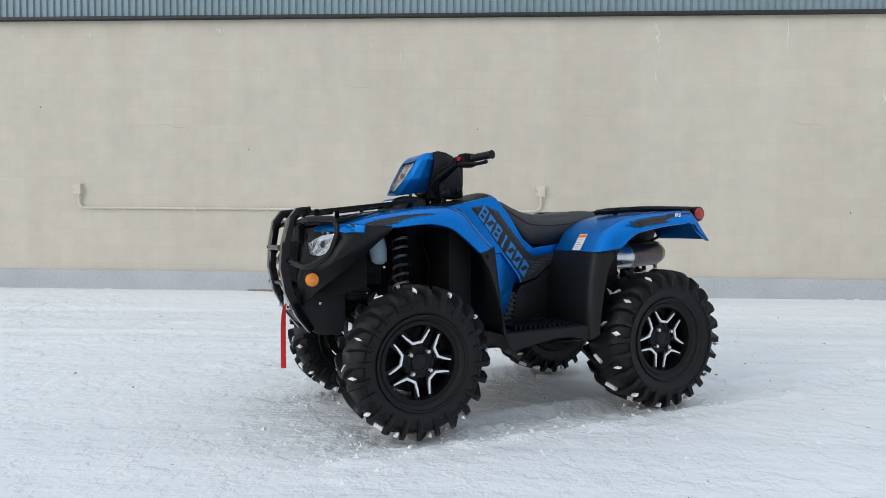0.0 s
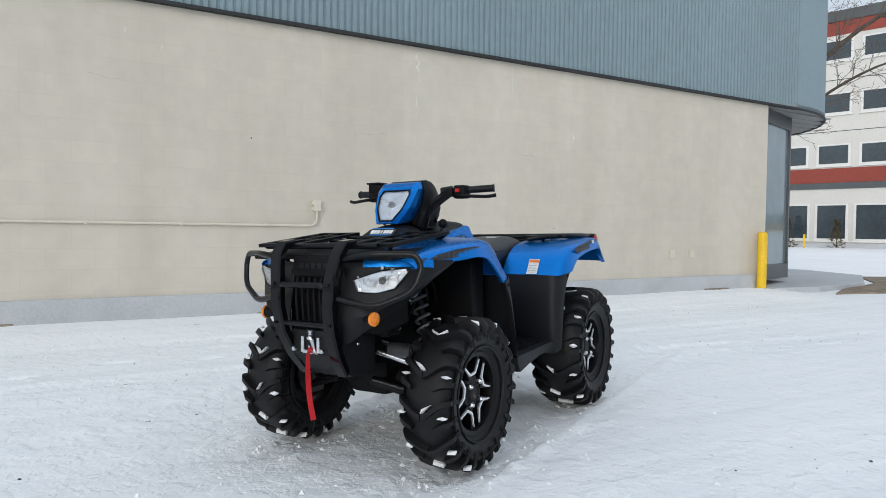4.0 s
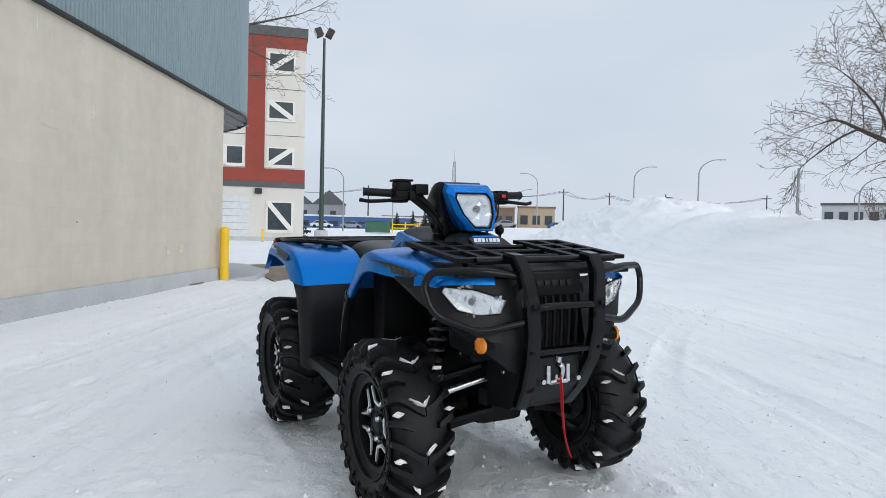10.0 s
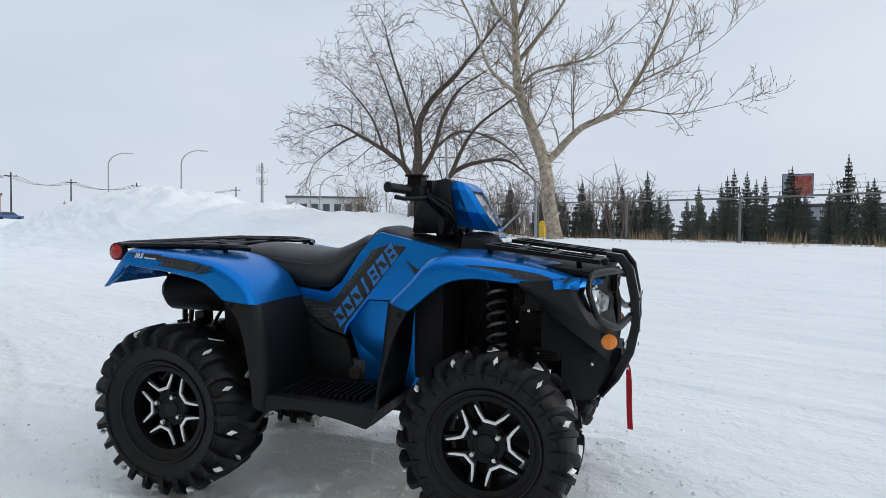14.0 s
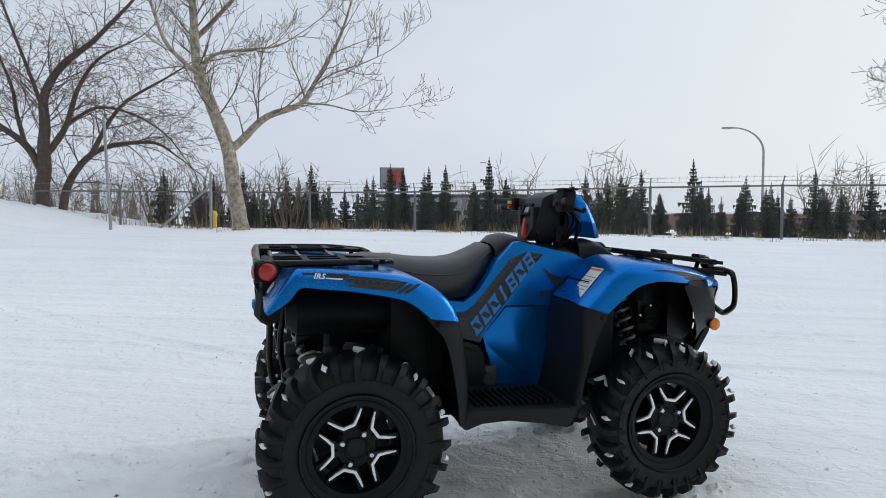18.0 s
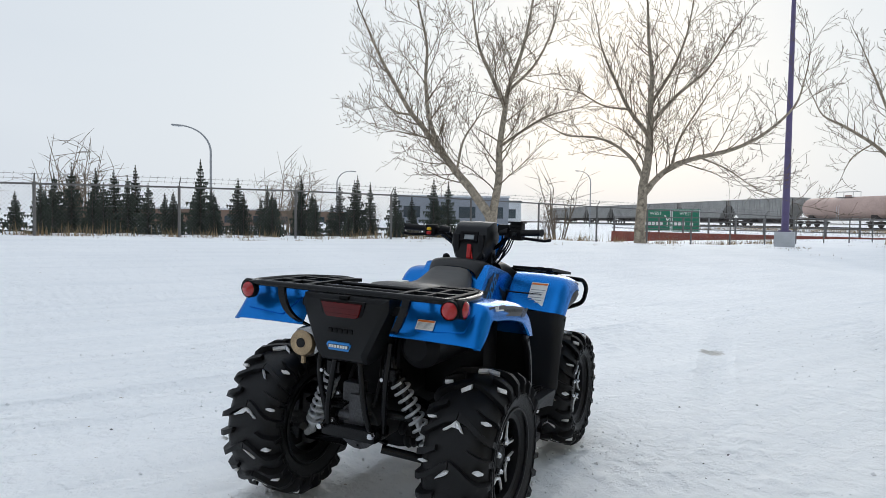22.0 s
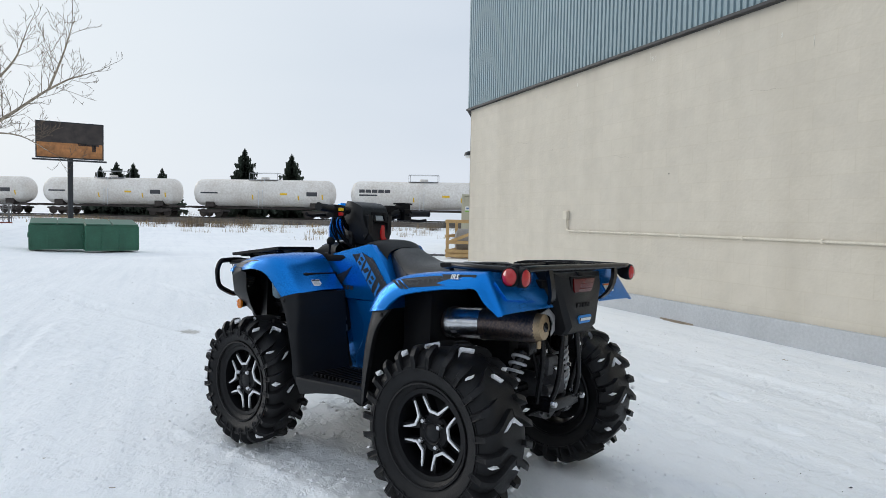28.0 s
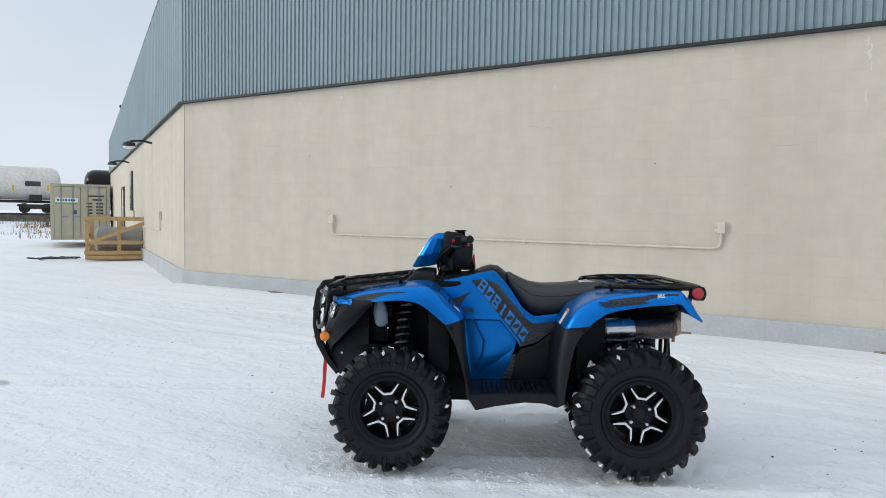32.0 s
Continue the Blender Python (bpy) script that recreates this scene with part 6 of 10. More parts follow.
zf = lambda x: 0.990 - (x - 0.59) * 0.118
front_rack = ap("front_rack", rod((1.03, 0.30, zf(1.03)), (1.03, -0.30, zf(1.03)), r=0.0125), M_STEEL_BLACK, "black steel front luggage rack")
for s in (1, -1):
    bm = bmesh.new()
    pill_plate(bm, 0.60, 1.02, s * 0.13, s * 0.365, zf, [(0.60, 1.02, s * 0.13, s * 0.165), (0.60, 1.02, s * 0.335, s * 0.365), (0.60, 1.02, s * 0.235, s * 0.262), (0.60, 0.625, s * 0.13, s * 0.365), (0.72, 0.745, s * 0.13, s * 0.365), (0.84, 0.865, s * 0.13, s * 0.365), (0.99, 1.02, s * 0.13, s * 0.365)])
    ap("rack_plate", bm, M_BLACK, "stamped black rack plate with openings", True, front_rack)
    ap("rack_tube", rod((0.62, s * 0.36, zf(0.62)), (0.62, s * 0.30, 0.95), (0.64, s * 0.22, 0.90), r=0.010), M_STEEL_BLACK, "", True, front_rack)
    ap("rack_tube", rod((0.94, s * 0.30, zf(0.94)), (0.94, s * 0.28, 0.90), (0.93, s * 0.26, 0.84), r=0.010), M_STEEL_BLACK, "", True, front_rack)
for x in (0.68, 0.80, 0.92):
    ap("rack_tube", rod((x, 0.14, zf(x) - 0.008), (x, -0.14, zf(x) - 0.008), r=0.009), M_STEEL_BLACK, "", True, front_rack)
bm = bmesh.new()
box(bm, 0.58, 1.04, -0.37, 0.37, 0.885, 0.905, 0.006)
for v in bm.verts:
    v.co.z += zf(v.co.x) - 0.94
ap("front_deck", bm, M_BLACK, "black plastic deck under the rack")

zr = lambda x: 0.974 - 0.06 * max(0.0, x + 0.62)
pts = [(-0.455, 0.26, 0.955), (-0.47, 0.32, zr(-0.47)), (-0.62, 0.43, zr(-0.62)), (-0.74, 0.468, zr(-0.74)), (-0.89, 0.475, zr(-0.89)), (-0.945, 0.45, zr(-0.945)), (-0.955, 0.40, 0.978), (-0.955, -0.40, 0.978), (-0.945, -0.45, zr(-0.945)), (-0.89, -0.475, zr(-0.89)), (-0.74, -0.468, zr(-0.74)), (-0.62, -0.43, zr(-0.62)), (-0.47, -0.32, zr(-0.47)), (-0.455, -0.26, 0.955)]
rear_rack = ap("rear_rack", rod(*pts, r=0.0125, round_=0.05), M_STEEL_BLACK, "black steel rear luggage rack", raw=True)
for s in (1, -1):
    bm = bmesh.new()
    pill_plate(bm, -0.94, -0.50, s * 0.21, s * 0.43, zr, [(-0.94, -0.50, s * 0.205, s * 0.228), (-0.94, -0.56, s * 0.405, s * 0.43), (-0.94, -0.90, s * 0.205, s * 0.43), (-0.80, -0.775, s * 0.205, s * 0.43), (-0.66, -0.635, s * 0.205, s * 0.43), (-0.56, -0.50, s * 0.205, s * 0.37), (-0.90, -0.56, s * 0.31, s * 0.325)])
    ap("rack_plate", bm, M_BLACK, "stamped black rack plate with openings", True, rear_rack, raw=True)
    # flat stay that curves from the rear bar down behind the tail cover
    bm = bmesh.new()
    line = smooth_line([(-0.957, s * 0.285, 0.976), (-0.962, s * 0.275, 0.93), (-0.955, s * 0.250, 0.875), (-0.925, s * 0.215, 0.835), (-0.86, s * 0.185, 0.80)], 4)
    loft(bm, [[p + Vector((u, w, 0)) for u, w in ((-0.008, -0.015), (0.008, -0.015), (0.008, 0.015), (-0.008, 0.015))] for p in line], closed=True, cap=True)
    ap("rack_stay", bm, M_STEEL_BLACK, "", True, rear_rack, raw=True)
    ap("rack_tube", rod((-0.52, s * 0.33, zr(-0.52)), (-0.53, s * 0.32, 0.93), r=0.010), M_STEEL_BLACK, "", True, rear_rack, raw=True)
for x in (-0.66, -0.79, -0.90):
    ap("rack_tube", rod((x, 0.22, zr(x) - 0.006), (x, -0.22, zr(x) - 0.006), r=0.009), M_STEEL_BLACK, "", True, rear_rack, raw=True)
bm = bmesh.new()
box(bm, -0.90, -0.58, -0.23, 0.23, 0.895, 0.928, 0.008)
ap("rear_deck", bm, M_BLACK, "black plastic deck behind the seat", raw=True)
for s in (1, -1):
    for (o, ax) in (((-0.958, s * 0.454, 0.947), (-1, 0, 0)), ((-0.922, s * 0.492, 0.950), (0, s, 0))):
        bm = bmesh.new()
        lathe(bm, [(0, 0.018), (0.022, 0.015), (0.031, 0.006), (0.031, -0.012)], 22, "z")
        z = Vector(ax)
        x = Vector((0, 0, 1))
        bmesh.ops.transform(bm, matrix=basis(o, x, z.cross(x)), verts=bm.verts)
        lamp = ap("rear_reflector", bm, M_RED_LENS, "round red reflector lens", raw=True)
        bm = bmesh.new()
        lathe(bm, [(0.032, 0.008), (0.036, 0.004), (0.036, -0.02), (0, -0.02)], 22, "z")
        bmesh.ops.transform(bm, matrix=basis(o, x, z.cross(x)), verts=bm.verts)
        ap("reflector_rim", bm, M_BLACK, "", True, lamp, raw=True)
    ap("reflector_bracket", rod((-0.938, s * 0.455, 0.947), (-0.935, s * 0.465, 0.97), (-0.93, s * 0.465, 0.985), r=0.010), M_BLACK, raw=True)

# tail --------------------------------------------------------------------------
def tail_section(x, zt, zb, wt, wb):
    return [Vector((x, -wt, zt)), Vector((x, wt, zt)), Vector((x, wt * 1.02, zt - 0.04)), Vector((x, wb * 1.05, zb + 0.03)), Vector((x, wb, zb)), Vector((x, -wb, zb)), Vector((x, -wb * 1.05, zb + 0.03)), Vector((x, -wt * 1.02, zt - 0.04))]


def tail_lean(v):
    """The tail's face runs a little further back towards its foot."""
    return v + Vector((-0.022 * max(0.0, min(1.0, (0.94 - v.z) / 0.2)) + 0.05 * max(0.0, min(1.0, (0.74 - v.z) / 0.06)), 0, 0))


bm = bmesh.new()
loft(bm, [tail_section(-0.72, 0.955, 0.76, 0.165, 0.11), tail_section(-0.86, 0.962, 0.715, 0.196, 0.112), [tail_lean(v) for v in tail_section(-0.930, 0.955, 0.700, 0.192, 0.105)], [tail_lean(v) for v in tail_section(-0.945, 0.938, 0.712, 0.165, 0.094)]], closed=True, cap=True)
tail = ap("tail_cover", bm, M_BLACK2, "black plastic tail cover", raw=True)
bm = bmesh.new()
box(bm, -0.915, -0.74, -0.12, 0.12, 0.945, 0.960, 0.005)
box(bm, -0.945, -0.905, -0.022, 0.022, 0.942, 0.958, 0.004)
ap("tool_lid", bm, M_BLACK, "black lid with a small catch", True, tail, raw=True)
eb = basis((-0.9485, 0, 0.906), (0, -1, 0), (-0.10, 0, 1))
bm = bmesh.new()
slab(bm, [(-0.104, 0.036), (0.104, 0.036), (0.086, -0.036), (-0.086, -0.036)], -0.006, 0.005, 0.003, "xy")
bmesh.ops.transform(bm, matrix=eb, verts=bm.verts)
ap("lamp_bezel", bm, M_BLACK, "", True, tail, raw=True)
bm = bmesh.new()
slab(bm, [(-0.092, 0.028), (0.092, 0.028), (0.076, -0.020), (0.066, -0.029), (-0.066, -0.029), (-0.076, -0.020)], -0.004, 0.012, 0.005, "xy")
bmesh.ops.transform(bm, matrix=eb, verts=bm.verts)
lamp = ap("tail_lamp", bm, M_TAIL_LENS, "wide dark red tail lamp", True, tail, raw=True)
for k in range(2):
    bm = bmesh.new()
    box(bm, -0.08 + 0.006 * k, 0.08 - 0.006 * k, 0.004 - 0.02 * k, 0.0075 - 0.02 * k, 0.011, 0.0135, 0.001)
    bmesh.ops.transform(bm, matrix=eb, verts=bm.verts)
    ap("lens_rib", bm, M_TAIL_LENS, "", True, lamp, raw=True)
bm = bmesh.new()
for i in range(5):
    box(bm, -0.055 + 0.023 * i, -0.055 + 0.023 * i + 0.018, -0.009, 0.009, -0.004, 0.0022, 0.002)
bmesh.ops.transform(bm, matrix=basis((-0.9605, 0, 0.825), (0, -1, 0), (-0.11, 0, 1)), verts=bm.verts)
ap("name_relief", bm, M_BLACK, "", True, tail, raw=True)
eb = basis((-0.9672, 0, 0.768), (0, -1, 0), (-0.11, 0, 1))
for nm, out, d0, d1, mt, lb in (("badge", [(-0.054, 0.006), (-0.046, 0.016), (0.046, 0.016), (0.054, 0.006), (0.044, -0.016), (-0.044, -0.016)], -0.004, 0.0035, M_DECAL_BLUE, "blue badge with white letter shapes"), ("badge_bar", [(-0.046, -0.006), (0.046, -0.006), (0.048, 0.007), (-0.044, 0.007)], 0.0, 0.0055, M_DECAL, "")):
    bm = bmesh.new()
    slab(bm, out, d0, d1, 0.0, "xy")
    bmesh.ops.transform(bm, matrix=eb, verts=bm.verts)
    ap(nm, bm, mt, lb, False, tail, raw=True)
for i in range(7):
    bm = bmesh.new()
    x = -0.037 + i * 0.0125
    slab(bm, [(x - 0.0046, -0.005), (x + 0.0046, -0.005), (x + 0.0056, 0.006), (x - 0.0036, 0.006)], 0.0, 0.007, 0.0, "xy")
    bmesh.ops.transform(bm, matrix=eb, verts=bm.verts)
    ap("letter_shape", bm, M_WHITE_PL, "", False, tail, raw=True)
# warning labels
def label_plate(o, ax, up, w, h, head=M_ORANGE):
    bm = bmesh.new()
    m = basis(o, ax, up)
    box(bm, -w, w, -h, h, -0.0005, 0.0012)
    bmesh.ops.transform(bm, matrix=m, verts=bm.verts)
    ob = ap("warning_label", bm, M_WHITE_PL, "white warning label with orange head and print", False, raw=True)
    bm = bmesh.new()
    box(bm, -w * 0.94, w * 0.94, h * (0.55 if h < 0.06 else 0.80), h * 0.93, 0.001, 0.002, 0, m)
    ap("label_head", bm, head, "", False, ob, raw=True)
    bm = bmesh.new()
    for i in range(6):
        v = h * (0.35 - i * 0.22)
        box(bm, -w * 0.88, w * (0.85 - 0.3 * (i % 3) * 0.5), v - h * 0.022, v + h * 0.022, 0.001, 0.002, 0, m)
    ap("label_print", bm, M_FAR, "", False, ob, raw=True)


label_plate((-0.9085, -0.335, 0.8775), (0, -1, 0), (0.574, 0, 0.819), 0.036, 0.020)
label_plate((-0.270, 0.375, 0.8075), (0, 1, 0.0), (-0.516, 0, 0.857), 0.030, 0.045)
label_plate((0.3365, -0.36, 0.873), (0, -1, 0), (0.67, 0, 0.74), 0.046, 0.075)
label_plate((0.2965, 0.345, 0.832), (0, -1, 0), (0.72, 0, 0.69), 0.026, 0.020, M_INK)

# front end --------------------------------------------------------------------
bm = bmesh.new()
rows = []
for x, w, zt, zb in ((0.78, 0.28, 0.885, 0.62), (0.90, 0.22, 0.89, 0.58), (0.98, 0.18, 0.885, 0.60), (1.01, 0.15, 0.87, 0.63)):
    rows.append([Vector((x, -w, zb)), Vector((x, -w, zt - 0.03)), Vector((x, -w + 0.03, zt)), Vector((x, w - 0.03, zt)), Vector((x, w, zt - 0.03)), Vector((x, w, zb))])
loft(bm, rows, closed=True, cap=True)
fascia = ap("front_fascia", bm, M_BLACK, "black plastic front fascia", raw=True)
for s in (1, -1):
    # cheek panel with the lamp set into it
    bm = bmesh.new()
    A = [Vector((1.005, s * 0.13, 0.872)), Vector((0.985, s * 0.215, 0.876)), Vector((0.955, s * 0.315, 0.881)), Vector((0.915, s * 0.395, 0.884)), Vector((0.84, s * 0.448, 0.876)), Vector((0.74, s * 0.475, 0.880))]
    B = [Vector((1.020, s * 0.13, 0.772)), Vector((1.000, s * 0.215, 0.762)), Vector((0.965, s * 0.315, 0.775)), Vector((0.920, s * 0.405, 0.800)), Vector((0.845, s * 0.456, 0.830)), Vector((0.735, s * 0.478, 0.868))]
    C = [Vector((1.045, s * 0.13, 0.650)), Vector((1.045, s * 0.210, 0.662)), Vector((1.028, s * 0.275, 0.672)), Vector((0.960, s * 0.365, 0.725)), Vector((0.86, s * 0.435, 0.790)), Vector((0.735, s * 0.470, 0.862))]
    D = [Vector((1.025, s * 0.12, 0.535)), Vector((1.010, s * 0.170, 0.560)), Vector((0.985, s * 0.215, 0.598)), Vector((0.920, s * 0.290, 0.665)), Vector((0.835, s * 0.375, 0.750)), Vector((0.735, s * 0.450, 0.856))]
    loft(bm, [A, B, C, D])
    bmesh.ops.solidify(bm, geom=bm.faces[:], thickness=0.006)
    cheek = ap("front_cheek", bm, M_BLACK2, "dark grey plastic cheek round the headlamp", raw=True)
    bm = bmesh.new()
    P = [Vector((0.998, s * 0.180, 0.806)), Vector((0.992, s * 0.198, 0.757)), Vector((0.968, s * 0.270, 0.752)), Vector((0.945, s * 0.340, 0.772)), Vector((0.922, s * 0.392, 0.838)), Vector((0.926, s * 0.385, 0.853)), Vector((0.965, s * 0.29, 0.842))]
    P = [p + Vector((0.012, s * 0.004, 0)) for p in P]
    c0 = sum(P, Vector()) / 7
    off = Vector((0.018, s * 0.008, 0))
    loft(bm, [[p - off for p in P], [p + off * 0.4 for p in P], [c0.lerp(p, 0.85) + off * 0.9 for p in P]], closed=True, cap=True)
    hl = ap("headlamp", bm, M_LENS, "clear swept headlamp", False, raw=True)
    hl.visible_shadow = False
    bm = bmesh.new()
    loft(bm, [[c0.lerp(p, 0.95) + off * 0.3 for p in P], [c0.lerp(p, 0.6) - off * 0.9 for p in P]], closed=True, cap=True)
    ap("reflector", bm, M_LAMP_SILVER, "silver lamp reflector", False, hl, raw=True)
    lamp_facets(hl, [c0.lerp(p, 0.9) + off * 0.15 for p in P], 2, 13, 5 + s)
    bm = bmesh.new()
    tube(bm, [p + off * 0.2 for p in P], 0.0035, 6, closed=True)
    ap("bezel", bm, M_BLACK, "", True, hl, raw=True)
    bm = bmesh.new()
    q = c0 + off * 0.2
    tube(bm, [q - off * 0.5, q + off * 0.15, q + off * 0.25], [0.012, 0.015, 0.010], 12)
    ap("lamp_bulb", bm, M_ENGINE, "dark bulb shield", True, hl, raw=True)
    # blue strip over the lamp
    bm = bmesh.new()
    loft(bm, [[p + Vector((0.004, s * 0.002, 0.004)) for p in A[1:5]], [a.lerp(b, f) + Vector((0.007, s * 0.004, 0)) for a, b, f in zip(A[1:5], B[1:5], (0.18, 0.22, 0.34, 0.52))]])
    bmesh.ops.solidify(bm, geom=bm.faces[:], thickness=0.005)
    ap("lamp_brow", bm, M_PAINT_BLUE, "blue painted brow over the headlamp", raw=True)
    # blue deck edge between brow and rack
    bm = bmesh.new()
    loft(bm, [[p + Vector((0.004, s * 0.002, 0.004)) for p in A[1:5]], [Vector((p.x - 0.10, s * min(abs(p.y), 0.36), 0.905)) for p in A[1:5]]])
    bmesh.ops.solidify(bm, geom=bm.faces[:], thickness=0.005)
    ap("brow_top", bm, M_PAINT_BLUE, "", raw=True)
    # screw and folded lower edge of the cheek
    bm = bmesh.new()
    lathe(bm, [(0, 0.005), (0.007, 0.004), (0.009, 0)], 10, "y")
    if s < 0:
        bmesh.ops.scale(bm, vec=(1, -1, 1), verts=bm.verts)
    ap("screw", bm, M_CHROME, "", True, None, Matrix.Translation((0.950, s * 0.156, 0.545)), raw=True)
    # amber side reflector on its stalk
    n = Vector((0.14, s * 0.99, 0))
    x = Vector((0, 0, 1))
    am = basis((1.020, s * 0.290, 0.658), x, n.cross(x))
    bm = bmesh.new()
    lathe(bm, [(0, 0.010), (0.016, 0.009), (0.0275, 0.004), (0.0275, -0.004), (0, -0.004)], 20, "z")
    bmesh.ops.transform(bm, matrix=am, verts=bm.verts)
    ref = ap("side_reflector", bm, M_AMBER, "round amber side reflector", raw=True)
    for k in range(3):
        bm = bmesh.new()
        box(bm, -0.024, 0.024, -0.0012, 0.0012, 0.008, 0.0105)
        bmesh.ops.transform(bm, matrix=am @ Matrix.Rotation(k * math.pi / 3, 4, "Z"), verts=bm.verts)
        ap("lens_rib", bm, M_AMBER, "", False, ref, raw=True)
    bm = bmesh.new()
    lathe(bm, [(0.024, -0.0045), (0.024, -0.010), (0.014, -0.05), (0, -0.05)], 16, "z")
    bmesh.ops.transform(bm, matrix=am, verts=bm.verts)
    ap("reflector_mount", bm, M_BLACK, "", True, ref, raw=True)
    # headlamp guard
    guard = ap("lamp_guard", rod((1.115, s * 0.165, 0.888), (1.090, s * 0.30, 0.908), (1.005, s * 0.450, 0.905), (0.995, s * 0.474, 0.86), (1.03, s * 0.45, 0.765), (1.10, s * 0.31, 0.706), (1.140, s * 0.165, 0.735), r=0.0135, round_=0.05), M_STEEL_BLACK, "black tubular headlamp guard")
    # flat uprights of the bull bar
    bm = bmesh.new()
    pts = [(1.045, 0.945), (1.10, 0.940), (1.130, 0.90), (1.150, 0.80), (1.155, 0.70), (1.135, 0.60), (1.085, 0.50), (1.015, 0.425)]
    rows = []
    for i, (x, z) in enumerate(pts):
        yc = (0.165, 0.163, 0.158, 0.142, 0.136, 0.130, 0.115, 0.10)[i]
        w = 0.027
        d = Vector((pts[min(i + 1, 7)][0] - pts[max(i - 1, 0)][0], 0, pts[min(i + 1, 7)][1] - pts[max(i - 1, 0)][1])).normalized()
        nn = Vector((-d.z, 0, d.x)) * -0.013
        c = Vector((x, s * yc, z))
        yv = Vector((0, 1, 0))
        rows.append([c - yv * w - nn, c - yv * w * 0.75 - nn * 1.6, c + yv * w * 0.75 - nn * 1.6, c + yv * w - nn, c + yv * w + nn, c - yv * w + nn])
    loft(bm, rows, closed=True, cap=True)
    bull = ap("bull_bar", bm, M_GLOSS, "gloss black flat upright of the bull bar")
    for z, x in ((0.63, 1.145), (0.79, 1.153)):
        bm = bmesh.new()
        lathe(bm, [(0, 0.004), (0.006, 0.003), (0.008, 0)], 8, "x")
        ap("bolt", bm, M_STEEL_BLACK, "", True, bull, Matrix.Translation((x, s * 0.143, z)))
ap("cross_bar", rod((1.140, 0.128, 0.765), (1.165, 0.105, 0.787), (1.165, -0.105, 0.787), (1.140, -0.128, 0.765), r=0.013, round_=0.03), M_STEEL_BLACK, "grey-black cross bar of the bull bar")
ap("cross_bar", rod((1.135, 0.13, 0.615), (1.145, 0.11, 0.630), (1.145, -0.11, 0.630), (1.135, -0.13, 0.615), r=0.011, round_=0.03), M_STEEL_BLACK)
bm = bmesh.new()
box(bm, 1.075, 1.112, -0.115, 0.115, 0.815, 0.895, 0.008)
plate = ap("name_plate", bm, M_BLACK, "black plate with a raised grey name bar", dx=-0.045)
for i in range(5):
    bm = bmesh.new()
    y = -0.064 + i * 0.032
    box(bm, 1.110, 1.116, y - 0.012, y + 0.012, 0.848, 0.868, 0.002)
    ap("letter_shape", bm, M_BLACK2, "", True, plate, dx=-0.045)
for i in range(7):
    y = -0.096 + i * 0.032
    ap("grille_bar", rod((1.085, y, 0.81), (1.098, y, 0.75), (1.090, y, 0.635), r=0.007, seg=8), M_BLACK, "" if i else "black vertical grille bars", dx=-0.03)
bm = bmesh.new()
box(bm, 1.03, 1.06, -0.12, 0.12, 0.60, 0.83)
ap("radiator", bm, M_BLACK, "", False, dx=-0.03)
# winch, hook and strap
bm = bmesh.new()
rows = []
for x, w, zt, zb in ((0.86, 0.15, 0.62, 0.40), (0.98, 0.13, 0.62, 0.405), (1.04, 0.115, 0.61, 0.45), (1.085, 0.105, 0.60, 0.505)):
    rows.append([Vector((x, -w, zb)), Vector((x, -w, zt)), Vector((x, w, zt)), Vector((x, w, zb))])
loft(bm, rows, closed=True, cap=True)
ap("skid_plate", bm, M_BLACK2, "black lower front skid plate")
bm = bmesh.new()
box(bm, 1.085, 1.10, -0.085, 0.085, 0.505, 0.575, 0.004)
fair = ap("fairlead", bm, M_STEEL_BLACK, "black winch fairlead with zinc rollers")
for y in (-0.042, 0.042):
    ap("roller", rod((1.112, y, 0.514), (1.112, y, 0.575), r=0.0095), M_CHROME, "bright zinc roller", True, fair)
ap("roller", rod((1.110, -0.04, 0.515), (1.110, 0.04, 0.515), r=0.009), M_CHROME, "", True, fair)
for y in (-0.075, 0.075):
    bm = bmesh.new()
    lathe(bm, [(0, 0.012), (0.009, 0.012), (0.010, 0)], 6, "x")
    ap("bolt", bm, M_CHROME, "", False, fair, Matrix.Translation((1.10, y, 0.525)))
bm = bmesh.new()
tube(bm, [(1.115 + 0.022 * math.cos(t) * 0.4, 0.005 + 0.012 * math.sin(t), 0.555 + 0.030 * math.cos(t) - 0.01) for t in np.linspace(-0.6, 4.6, 16)], [0.009] * 13 + [0.008, 0.006, 0.004], 8)
tube(bm, [(1.112, 0.0, 0.585), (1.116, 0.003, 0.605)], 0.012, 8)
ap("winch_hook", bm, M_CHROME, "zinc plated winch hook")
bm = bmesh.new()
rows = []
line = smooth_line([(1.120, 0.004, 0.535), (1.130, 0.002, 0.50), (1.134, 0.004, 0.42), (1.136, 0.014, 0.33), (1.140, 0.036, 0.252)], 5)
for i, p in enumerate(line):
    tw = -0.26 + 0.12 * math.sin(i * 0.3)
    a = Vector((math.cos(tw), math.sin(tw), 0)) * (0.006 + 0.0055 * min(1.0, i / 9))
    n = Vector((a.y, -a.x, 0)).normalized() * 0.0012
    rows.append([p - a - n, p + a - n, p + a + n, p - a + n])
loft(bm, rows, closed=True, cap=True)
strap = ap("pull_strap", bm, M_RED_STRAP, "red webbing pull strap")
